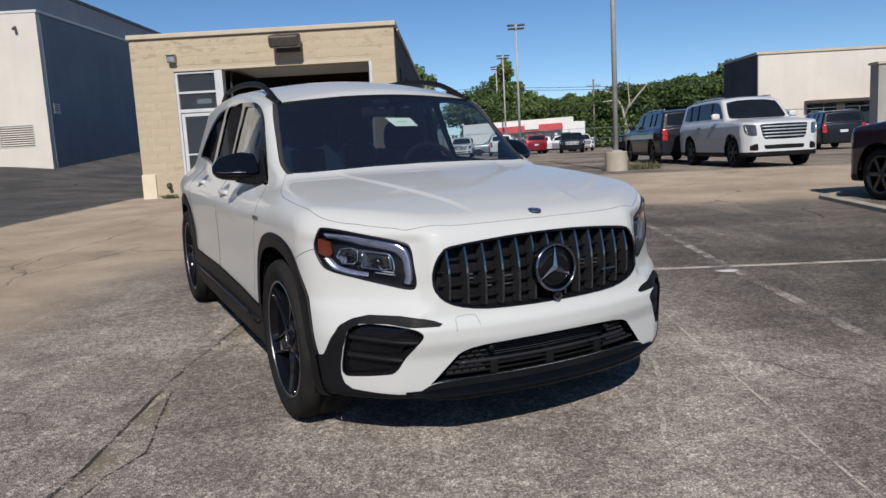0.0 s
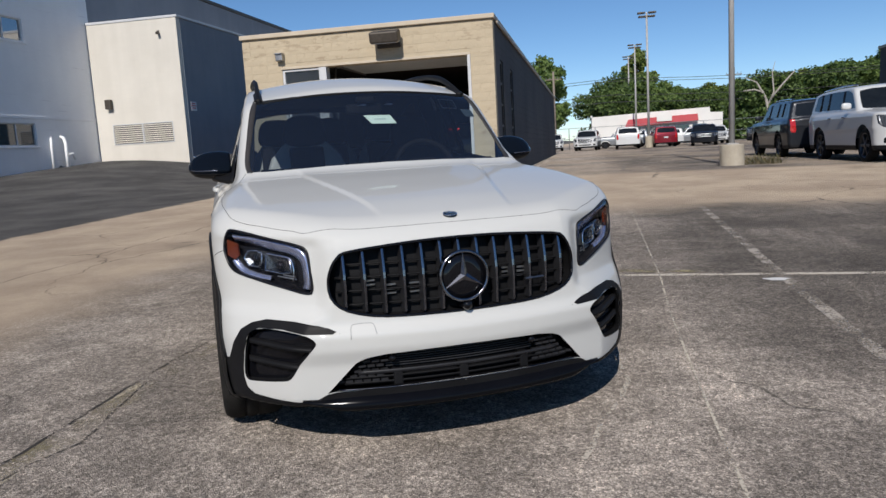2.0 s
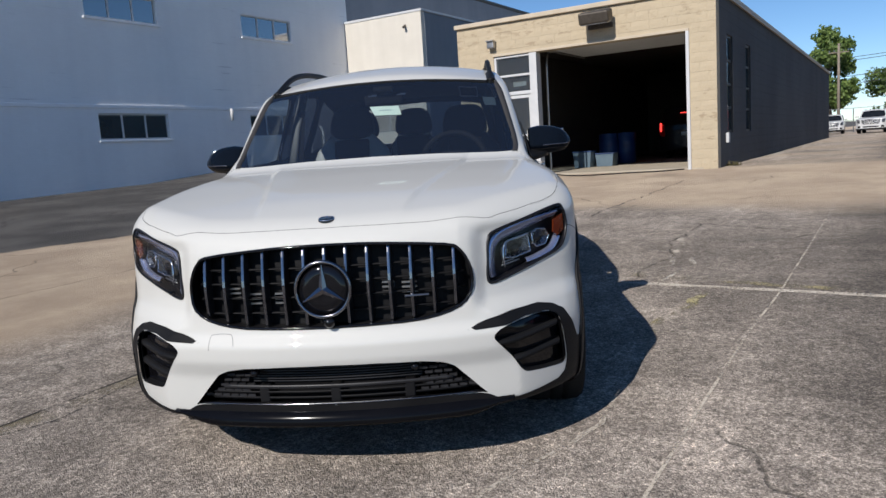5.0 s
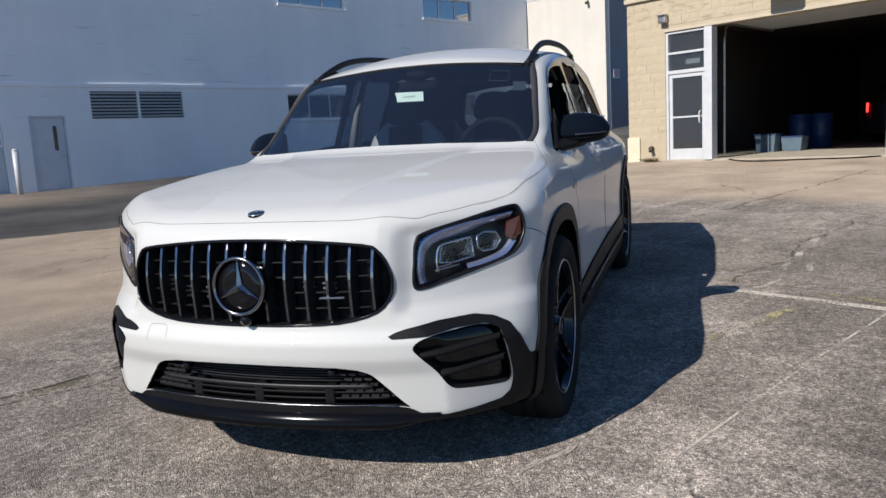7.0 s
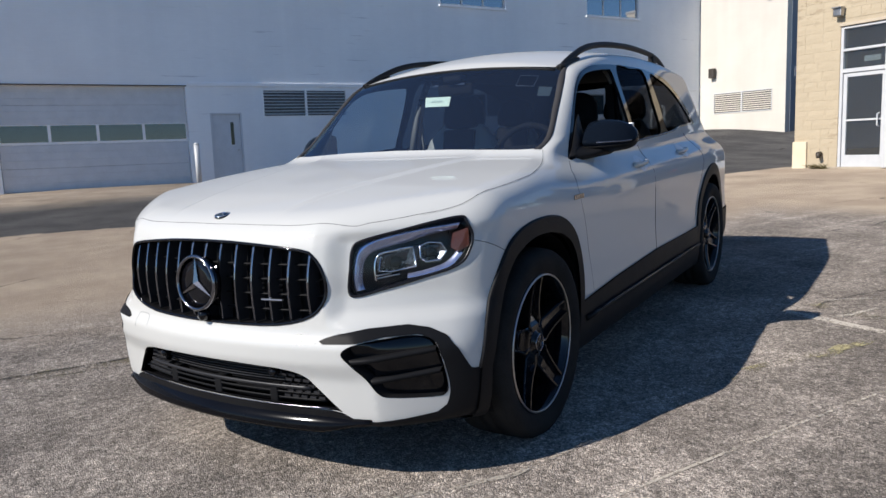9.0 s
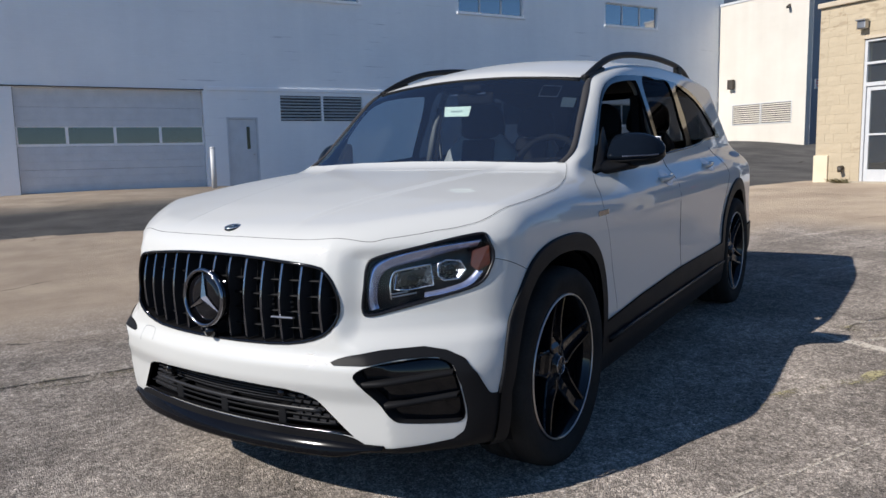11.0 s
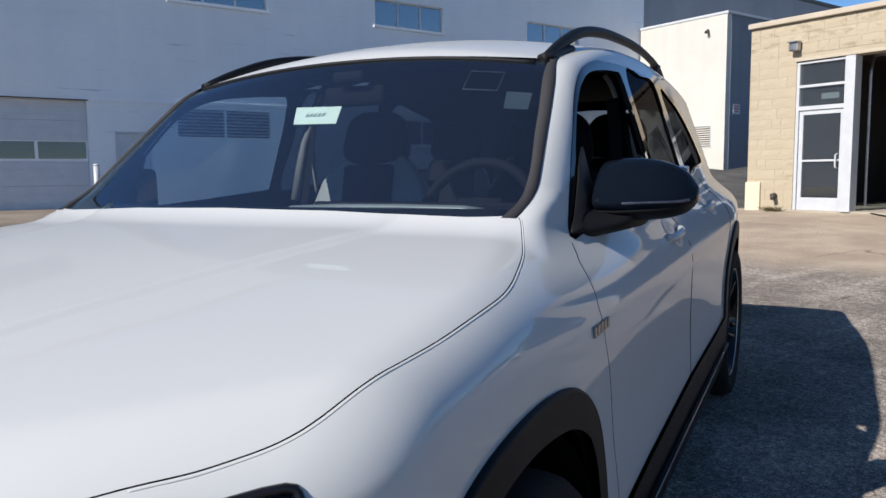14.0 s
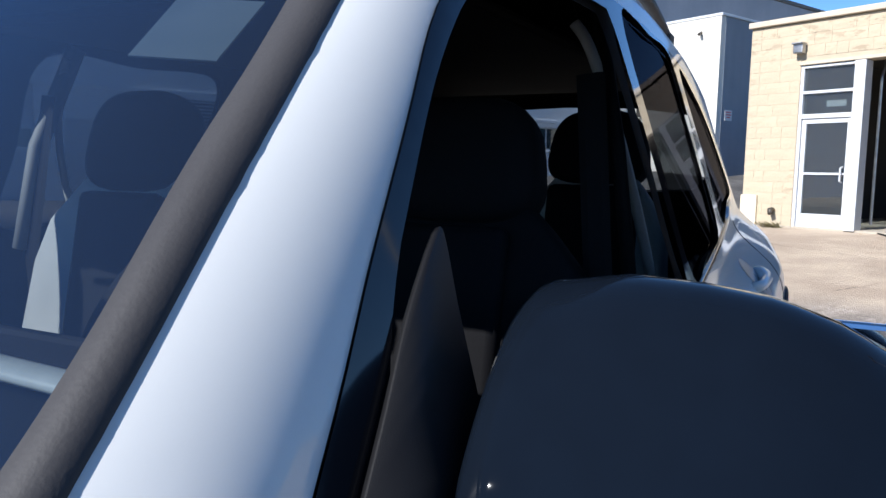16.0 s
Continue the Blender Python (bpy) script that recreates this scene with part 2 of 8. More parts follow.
    is_ramp = step(edge, -7.5, -7.72)
    colour = blend(is_buff, worn, buff)
    strip = calc("MULTIPLY", step(y, 12.0, 2.0), step(wx, -13.5, -16.5))
    colour = blend(calc("MULTIPLY", is_ramp, calc("SUBTRACT", 1.0, strip)), colour, fresh)
    # oil and tyre stains
    oil = calc("MULTIPLY", step(noise(0.42, 6.0, 0.6), 0.57, 0.74), 0.35)
    colour = blend(oil, colour, (0.062, 0.058, 0.056))
    # cracks with dirt in them
    web = n.new("ShaderNodeTexVoronoi")
    web.feature = "DISTANCE_TO_EDGE"
    web.inputs["Scale"].default_value = 0.42
    bend = n.new("ShaderNodeVectorMath")
    bend.operation = "MULTIPLY_ADD"
    bend.inputs[1].default_value = (0.5, 0.5, 0.0)
    warp = n.new("ShaderNodeTexNoise")
    warp.inputs["Scale"].default_value, warp.inputs["Detail"].default_value = 2.4, 6.0
    k.new(geo.outputs["Position"], warp.inputs["Vector"])
    k.new(warp.outputs["Color"], bend.inputs[0])
    k.new(geo.outputs["Position"], bend.inputs[2])
    k.new(bend.outputs[0], web.inputs["Vector"])
    crack = calc("MULTIPLY", step(web.outputs["Distance"], 0.007, 0.001), step(noise(0.33, 3.0), 0.50, 0.60))
    colour = blend(calc("MULTIPLY", crack, 0.75), colour, (0.035, 0.032, 0.028))
    k.new(colour, b.inputs["Base Color"])
    b.inputs["Roughness"].default_value = 0.9
    b.inputs["Specular IOR Level"].default_value = 0.2
    b.inputs["Diffuse Roughness"].default_value = 0.5
    relief, dip = n.new("ShaderNodeBump"), n.new("ShaderNodeBump")
    relief.inputs["Strength"].default_value, relief.inputs["Distance"].default_value = 1.0, 0.0065
    k.new(cells.outputs["Distance"], relief.inputs["Height"])
    relief.invert = True
    dip.inputs["Strength"].default_value, dip.inputs["Distance"].default_value, dip.invert = 0.8, 0.01, True
    k.new(crack, dip.inputs["Height"])
    k.new(relief.outputs[0], dip.inputs["Normal"])
    k.new(dip.outputs[0], b.inputs["Normal"])
    return m


def worn_paint(name, colour, cover):
    """Line paint that has flaked off in patches."""
    m, n, k, b = node_material(name)
    geo = n.new("ShaderNodeNewGeometry")
    tex, tiny, add, span = n.new("ShaderNodeTexNoise"), n.new("ShaderNodeTexNoise"), n.new("ShaderNodeMath"), n.new("ShaderNodeMapRange")
    tex.inputs["Scale"].default_value, tex.inputs["Detail"].default_value = 5.0, 8.0
    tiny.inputs["Scale"].default_value, tiny.inputs["Detail"].default_value = 70.0, 4.0
    add.operation = "ADD"
    for t in (tex, tiny):
        k.new(geo.outputs["Position"], t.inputs["Vector"])
    k.new(tex.outputs["Fac"], add.inputs[0])
    k.new(tiny.outputs["Fac"], add.inputs[1])
    span.inputs["From Min"].default_value, span.inputs["From Max"].default_value = 1.12 - cover * 0.3, 0.92 - cover * 0.3
    k.new(add.outputs[0], span.inputs["Value"])
    b.inputs["Base Color"].default_value = (*colour, 1)
    b.inputs["Roughness"].default_value, b.inputs["Diffuse Roughness"].default_value = 0.8, 1.0
    bare, mix = n.new("ShaderNodeBsdfTransparent"), n.new("ShaderNodeMixShader")
    k.new(span.outputs[0], mix.inputs["Fac"])
    k.new(b.outputs[0], mix.inputs[1])
    k.new(bare.outputs[0], mix.inputs[2])
    k.new(mix.outputs[0], n["Material Output"].inputs["Surface"])
    return m


ASPHALT_DARK, ASPHALT_STONE = (0.176, 0.150, 0.129), (0.465, 0.402, 0.345)
BUFF_LOW, BUFF_HIGH = (0.400, 0.306, 0.219), (0.560, 0.446, 0.324)

WHITE_PAINT = car_paint("white_car_paint", (0.572, 0.567, 0.541), rough=0.5)
BLACK_GLOSS = surface("gloss_black_plastic", (0.004, 0.004, 0.005), (0.006, 0.006, 0.008), 3, 0.06, spread=0.02, spec=0.4)
BLACK_PLASTIC = surface("grained_black_plastic", (0.007, 0.007, 0.008), (0.013, 0.013, 0.014), 6, 0.5, bump=0.00015, fine=1400, spec=0.13)
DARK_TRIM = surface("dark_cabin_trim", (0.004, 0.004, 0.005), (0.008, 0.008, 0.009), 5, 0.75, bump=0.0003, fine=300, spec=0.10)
SEAT_GREY = surface("grey_seat_leather", (0.23, 0.228, 0.218), (0.31, 0.305, 0.29), 7, 0.5, bump=0.0008, fine=180)
RUBBER = surface("tyre_rubber", (0.012, 0.0115, 0.011), (0.032, 0.030, 0.028), 9, 0.85, bump=0.0008, fine=150, spec=0.10)
CHROME = surface("chrome", (0.62, 0.63, 0.64), (0.78, 0.78, 0.79), 3, 0.10, 1.0, spread=0.04)
SATIN_METAL = surface("satin_metal", (0.42, 0.42, 0.43), (0.58, 0.58, 0.58), 6, 0.32, 1.0)
SEAL_GREY = surface("weathered_rubber_seal", (0.030, 0.028, 0.029), (0.044, 0.041, 0.041), 9, 0.62, bump=0.0002, fine=400, spec=0.3)
STEEL = surface("brushed_steel", (0.30, 0.30, 0.30), (0.45, 0.44, 0.43), 9, 0.4, 1.0)
SCREEN_GLASS = glass("windscreen_glass", (0.63, 0.72, 0.76), 0.0, 0.009, 0.15, (0.58, 0.82, 1.0))
SIDE_GLASS = glass("clear_side_glass", (0.80, 0.86, 0.87), 0.0, 0.0, 0.05)
PRIVACY_GLASS = glass("dark_privacy_glass", (0.17, 0.185, 0.20), 0.0, 0.0, 0.03, (0.055, 0.055, 0.065))
DARK_CHROME = surface("dark_chrome", (0.20, 0.20, 0.22), (0.32, 0.32, 0.34), 3, 0.16, 1.0, spread=0.05)
GRILLE_GREY = surface("grey_black_grille_plastic", (0.016, 0.016, 0.018), (0.028, 0.028, 0.031), 6, 0.38, spec=0.35)
TINT_GLASS = glass("tinted_glass", (0.42, 0.45, 0.47), 0.0, 0.0, 0.05)
LENS_GLASS = glass("lamp_lens", (0.95, 0.97, 0.99), 0.0, 0.0, 0.015)
WINDOW_GLASS = surface("dark_window_pane", (0.012, 0.026, 0.036), (0.028, 0.052, 0.066), 0.6, 0.03, spread=0.02, spec=0.6)
WINDOW_GLASS.node_tree.nodes["Principled BSDF"].inputs["IOR"].default_value = 1.75
SKY_PANE = surface("upper_window_pane", (0.015, 0.024, 0.036), (0.03, 0.045, 0.06), 0.6, 0.03, spread=0.02, spec=0.9)
SKY_PANE.node_tree.nodes["Principled BSDF"].inputs["IOR"].default_value = 2.6
AMBER = surface("amber_reflector", (0.075, 0.012, 0.004), (0.13, 0.024, 0.006), 20, 0.2, coat=0.5)
RED_LENS = surface("red_lamp_lens", (0.35, 0.01, 0.012), (0.5, 0.02, 0.02), 20, 0.15, coat=0.6)
PAPER = surface("pale_green_paper", (0.60, 0.70, 0.60), (0.68, 0.77, 0.66), 12, 0.8)


# ---- mesh tools ----
def link_mesh(name, bm, material, parent=None, label="", smooth=True):
    me = bpy.data.meshes.new(name)
    bm.to_mesh(me)
    bm.free()
    for mt in (material if isinstance(material, (list, tuple)) else (material,)):
        me.materials.append(mt)
    if smooth:
        me.polygons.foreach_set("use_smooth", [True] * len(me.polygons))
    ob = new(name, me)
    if parent is not None:
        ob.parent = parent
    if label:
        tagged(ob, label)
    return ob


def part(name, bm, material, parent, label="", smooth=False):
    """One mesh object under a thing or under a part."""
    return link_mesh(name, bm, material, parent, label, smooth)


def thing(name, m, label, category, group="", kind=""):
    ob = new(name)
    ob.empty_display_size = 0.1
    ob.matrix_basis = m
    return tagged(ob, label, category, group, kind)


def box(lo, hi, bevel=0.0, bm=None, m=None):
    bm = bm or bmesh.new()
    c, s = [(a + b) / 2 for a, b in zip(lo, hi)], [abs(b - a) for a, b in zip(lo, hi)]
    made = bmesh.ops.create_cube(bm, size=1.0, matrix=(m or Matrix()) @ Matrix.Translation(c) @ Matrix.Diagonal((*s, 1)))
    if bevel:
        edges = {e for v in made["verts"] for e in v.link_edges}
        bmesh.ops.bevel(bm, geom=list(edges), offset=min(bevel, min(s) * 0.45), segments=2, affect="EDGES", profile=0.5)
    return bm


def rod(a, b, r0, r1=None, seg=12, bm=None):
    bm = bm or bmesh.new()
    a, b = Vector(a), Vector(b)
    d = b - a
    m = Matrix.Translation((a + b) / 2) @ d.to_track_quat("Z", "Y").to_matrix().to_4x4()
    bmesh.ops.create_cone(bm, cap_ends=True, segments=seg, radius1=r0, radius2=r0 if r1 is None else r1, depth=d.length, matrix=m)
    return bm


def tube(points, r, seg=8, bm=None, closed=False, flat=1.0, up=None):
    """A round or flattened bar along a path; r may be one radius or one for each point."""
    bm = bm or bmesh.new()
    pts = [Vector(p) for p in points]
    n = len(pts)
    rings, side = [], None
    for i, p in enumerate(pts):
        a = pts[(i - 1) % n] if closed or i else pts[0]
        b = pts[(i + 1) % n] if closed or i < n - 1 else pts[-1]
        d = (b - a).normalized()
        if up is not None:
            side = d.cross(Vector(up)).normalized()
        else:
            side = (side - d * side.dot(d)).normalized() if side is not None else d.orthogonal().normalized()
        top = side.cross(d)
        rad = r[i] if isinstance(r, (list, tuple)) else r
        rings.append([bm.verts.new(p + (side * math.cos(t) + top * math.sin(t) * flat) * rad) for t in [2 * math.pi * j / seg for j in range(seg)]])
    for i in range(n if closed else n - 1):
        for j in range(seg):
            bm.faces.new((rings[i][j], rings[i][(j + 1) % seg], rings[(i + 1) % n][(j + 1) % seg], rings[(i + 1) % n][j]))
    if not closed:
        bm.faces.new(rings[0][::-1])
        bm.faces.new(rings[-1])
    bmesh.ops.recalc_face_normals(bm, faces=bm.faces)
    return bm


def lathe(profile, seg=48, axis="y", bm=None):
    """A turned shape: profile of (radius, along) pairs round the axis."""
    bm = bm or bmesh.new()
    rings = []
    for r, t in profile:
        ring = []
        for j in range(seg):
            a = 2 * math.pi * j / seg
            c, s = r * math.cos(a), r * math.sin(a)
            ring.append(bm.verts.new((c, t, s) if axis == "y" else (c, s, t) if axis == "z" else (t, c, s)))
        rings.append(ring)
    for a, b in zip(rings, rings[1:]):
        for j in range(seg):
            bm.faces.new((a[j], a[(j + 1) % seg], b[(j + 1) % seg], b[j]))
    bmesh.ops.recalc_face_normals(bm, faces=bm.faces)
    return bm


def slab(outline, depth, axis="y", at=0.0, bm=None, bevel=0.0):
    """A flat plate of that outline, with thickness along the axis."""
    bm = bm or bmesh.new()

    def put(p, t):
        return {"y": (p[0], t, p[1]), "x": (t, p[0], p[1]), "z": (p[0], p[1], t)}[axis]
    front = [bm.verts.new(put(p, at)) for p in outline]
    back = [bm.verts.new(put(p, at + depth)) for p in outline]
    faces = [bm.faces.new(front), bm.faces.new(back[::-1])]
    for i in range(len(outline)):
        j = (i + 1) % len(outline)
        faces.append(bm.faces.new((front[i], back[i], back[j], front[j])))
    bmesh.ops.recalc_face_normals(bm, faces=faces)
    if bevel:
        bmesh.ops.bevel(bm, geom=[e for e in bm.edges if all(v in front for v in e.verts)], offset=bevel, segments=2, affect="EDGES", profile=0.5)
    return bm


def smooth_loop(points, per=8, closed=True):
    """A rounded line through the points (Catmull-Rom)."""
    p = np.array(points, float)
    n, out = len(p), []
    for i in range(n if closed else n - 1):
        if closed:
            a, b, c, d = p[(i - 1) % n], p[i], p[(i + 1) % n], p[(i + 2) % n]
        else:
            a, b, c, d = p[max(i - 1, 0)], p[i], p[i + 1], p[min(i + 2, n - 1)]
        for s in np.arange(per) / per:
            out.append(0.5 * (2 * b + (c - a) * s + (2 * a - 5 * b + 4 * c - d) * s * s + (3 * b - a - 3 * c + d) * s ** 3))
    if not closed:
        out.append(p[-1])
    return np.array(out)


def sstep(x, a, b):
    t = min(max((x - a) / (b - a), 0), 1)
    return t * t * (3 - 2 * t)


def ground_z(x, y):
    """Height of the lot: nearly level, falling a little towards the camera, with a ramp up along the large building."""
    z = np.interp(y, (-40, 0, 3.66, 6, 17.6, 50, 400), (-0.12, -0.03, 0.05, 0.125, 0.40, 0.46, 0.6))
    z -= 0.008 * min(max(x, 0), 30) * sstep(y, 4, 14)
    z += sstep(-x, 7.6, 20) * np.interp(y, (-40, 4, 8, 18, 26, 30, 38, 60), (0.3, 0.33, 0.2, 0.26, 0.85, 1.1, 1.9, 2.4))
    return float(z)


# ---- ground ----
def spaced(dense, far, step):
    lo = np.arange(dense[0], dense[1] + step / 2, step)
    out, s = [lo[-1]], step
    while out[-1] < far[1]:
        s *= 1.35
        out.append(out[-1] + s)
    low, s = [lo[0]], step
    while low[-1] > far[0]:
        s *= 1.35
        low.append(low[-1] - s)
    return np.array(low[:0:-1] + list(lo) + out[1:])


def ground_sheet():
    xs, ys = spaced((-24, 24), (-700, 700), 0.25), spaced((-6, 62), (-700, 900), 0.25)
    verts = [(x, y, ground_z(x, y)) for y in ys for x in xs]
    w = len(xs)
    faces = [(j * w + i, j * w + i + 1, (j + 1) * w + i + 1, (j + 1) * w + i) for j in range(len(ys) - 1) for i in range(w - 1)]
    me = bpy.data.meshes.new("ground")
    me.from_pydata(verts, [], faces)
    me.polygons.foreach_set("use_smooth", [True] * len(me.polygons))
    me.materials.append(pavement_material())
    return tagged(new("ground", me), "worn grey and buff asphalt parking lot with cracks", "parking lot", kind="structure")


ground_sheet()


def ground_strip(name, points, width, material, label, lift=0.0025, wander=0.0, category="line"):
    """A flat strip that lies on the lot along a line of (x, y) points."""
    pts = [Vector((*p, 0)) for p in points]
    dense = []
    for a, b in zip(pts, pts[1:]):
        n = max(2, int((b - a).length / 0.12))
        dense += [a.lerp(b, i / n) for i in range(n)]
    dense.append(pts[-1])
    bm, rows = bmesh.new(), []
    for i, p in enumerate(dense):
        d = (dense[min(i + 1, len(dense) - 1)] - dense[max(i - 1, 0)]).normalized()
        s = Vector((-d.y, d.x, 0))
        p = p + s * wander * (noise.noise((p.x * 1.7, p.y * 1.7, 3.3)) + 0.5 * noise.noise((p.x * 6, p.y * 6, 9.1)))
        wd = width * (1 + (0.5 * noise.noise((p.x * 4, p.y * 4, 0.4)) if wander else 0))
        rows.append([bm.verts.new((q.x, q.y, ground_z(q.x, q.y) + lift)) for q in (p - s * wd / 2, p + s * wd / 2)])
    for a, b in zip(rows, rows[1:]):
        bm.faces.new((a[0], a[1], b[1], b[0]))
    bmesh.ops.recalc_face_normals(bm, faces=bm.faces)
    return tagged(link_mesh(name, bm, material), label, category, kind="structure")


LINE_WHITE = worn_paint("worn_line_paint", (0.37, 0.33, 0.28), 0.42)
LINE_FAINT = worn_paint("faint_line_paint", (0.25, 0.222, 0.192), 0.02)
CRACK_DIRT = worn_paint("crack_dirt", (0.06, 0.052, 0.044), 0.12)
JOINT_GRASS = worn_paint("crack_moss", (0.22, 0.19, 0.11), -0.42)
ground_strip("road_marking", [(0.5, 6.2), (3.0, 6.05), (9.0, 5.9)], 0.075, LINE_WHITE, "worn white parking line across the asphalt")
ground_strip("road_marking", [(2.54, 10.7), (2.48, 8.0), (2.43, 6.0), (2.45, 2.2)], 0.085, LINE_FAINT, "worn white parking line along the bay")
ground_strip("road_marking", [(-0.75, 24.0), (-0.45, 38.0)], 0.10, LINE_WHITE, "worn white line along the garage side")
ground_strip("road_marking", [(1.9, 19.5), (2.2, 24.5)], 0.10, LINE_FAINT, "faint worn parking line in the far lot")
ground_strip("road_marking", [(5.0, 24.5), (5.1, 29.0)], 0.10, LINE_FAINT, "faint worn parking line in the far lot")
for _pts, _w in (
                 ([(0.44, 9.3), (0.42, 8.1), (0.6, 7.2), (0.5, 6.4)], 0.020), ([(-4.7, 4.2), (-4.65, 7.8), (-4.62, 11.5)], 0.018),
                 ([(-0.4, 10.1), (1.2, 9.4), (3.2, 10.0)], 0.018), ([(-6.8, 15.3), (-3.0, 14.2), (1.5, 15.0)], 0.018), ([(-1.08, 9.1), (-1.09, 10.9), (-1.03, 12.4), (-1.05, 14.8)], 0.03), ([(4.5, 14.5), (7.6, 12.4), (11.5, 13.0)], 0.03)):
    ground_strip("ground_crack", _pts, _w, CRACK_DIRT, "dark dirt-filled crack in the asphalt", 0.0022, 0.11, "crack")
CRACK_OPEN = worn_paint("open_crack_dirt", (0.028, 0.024, 0.021), 0.10)
GRAVEL_EDGE = worn_paint("loose_tan_gravel", (0.31, 0.27, 0.205), -0.20)
PALE_CRACK = worn_paint("bleached_crack_edge", (0.33, 0.295, 0.25), 0.0)
for _pts, _w in (([(-1.22, 7.5), (-1.27, 5.2), (-1.34, 3.85), (-1.32, 3.45), (-1.31, 3.1), (-1.30, 2.83), (-1.33, 2.0), (-1.40, 0.6)], 0.020), ([(-1.31, 3.85), (-1.22, 3.45), (-1.15, 3.12), (-1.12, 2.94), (-1.17, 2.73), (-1.22, 2.0), (-1.2, 1.2)], 0.011)):
    ground_strip("ground_crack", _pts, _w, CRACK_OPEN, "dark open crack with loose gravel in the asphalt", 0.0042, 0.03, "crack")
ground_strip("ground_crack", [(-1.26, 5.0), (-1.28, 3.85), (-1.25, 3.45), (-1.22, 3.1), (-1.22, 2.83), (-1.26, 2.0), (-1.3, 0.9)], 0.15, GRAVEL_EDGE, "loose tan gravel along a crack in the asphalt", 0.003, 0.04, "crack")
ground_strip("ground_crack", [(1.02, 2.9), (1.07, 3.16), (1.14, 3.37), (1.19, 3.54), (1.21, 3.75), (1.18, 4.2)], 0.022, PALE_CRACK, "pale bleached crack in the asphalt", 0.0035, 0.06, "crack")
DRY_GRASS = worn_paint("dry_grass_in_crack", (0.27, 0.235, 0.13), -0.38)
ground_strip("road_marking", [(1.60, 10.5), (1.57, 6.1), (1.53, 5.1), (1.52, 4.0), (1.52, 1.0)], 0.014, worn_paint("scored_line", (0.36, 0.322, 0.27), 0.10), "thin pale scored line along the bay", 0.003)
for _pts, _w in (([(0.48, 6.55), (0.68, 6.88), (0.57, 7.68), (0.43, 8.35)], 0.05), ([(0.82, 6.25), (0.80, 6.79), (0.79, 7.24)], 0.04)):
    ground_strip("ground_crack", _pts, _w, PALE_CRACK, "pale bleached crack in the asphalt", 0.0035, 0.10, "crack")
ground_strip("ground_crack", [(1.06, 4.9), (1.10, 5.53), (1.13, 6.03)], 0.07, DRY_GRASS, "dry yellow grass in a crack", 0.004, 0.08, "crack")
for _pts in ([(-1.2, 5.6), (-1.24, 3.2), (-1.3, 2.2)], [(0.5, 6.45), (2.0, 6.2)]):
    ground_strip("ground_crack", _pts, 0.10, JOINT_GRASS, "mossy dirt along a crack in the asphalt", 0.003, 0.05, "crack")
bm = bmesh.new()
_ring = [(2.36 + 0.085 * math.cos(a) * (1 + 0.25 * math.sin(3 * a)), 5.89 + 0.05 * math.sin(a)) for a in np.linspace(0, 2 * math.pi, 18)[:-1]]
bm.faces.new([bm.verts.new((x, y, ground_z(x, y) + 0.005)) for x, y in _ring])
tagged(link_mesh("litter", bm, surface("pale_litter", (0.6, 0.58, 0.55), (0.75, 0.73, 0.7), 30, 0.8)), "flattened pale scrap of paper on the asphalt", "litter")


# ---- buildings ----
GREY_WALL = masonry("grey_painted_brick", (0.80, 0.81, 0.83), (0.89, 0.895, 0.905), 0.22, 0.075, 0.005, 0.0009, line=0.97, score=0.52)
SLATE_WALL_Y = masonry("slate_painted_block", (0.19, 0.21, 0.24), (0.25, 0.27, 0.30), 0.40, 0.20, 0.008, 0.002, line=0.97)
WHITE_BLOCK = masonry("cream_painted_block", (0.58, 0.538, 0.47), (0.69, 0.645, 0.57), 0.40, 0.20, 0.008, 0.0015, axis="x", line=0.975)
# side and back blocks, far darker than the tan front
DARK_SIDE = masonry("charcoal_block", (0.050, 0.050, 0.052), (0.085, 0.083, 0.084), 0.40, 0.20, 0.010, 0.005)
FAR_WALL = masonry("pale_far_block", (0.60, 0.54, 0.47), (0.70, 0.635, 0.555), 0.40, 0.20, 0.008, 0.0015, axis="x", line=0.97)
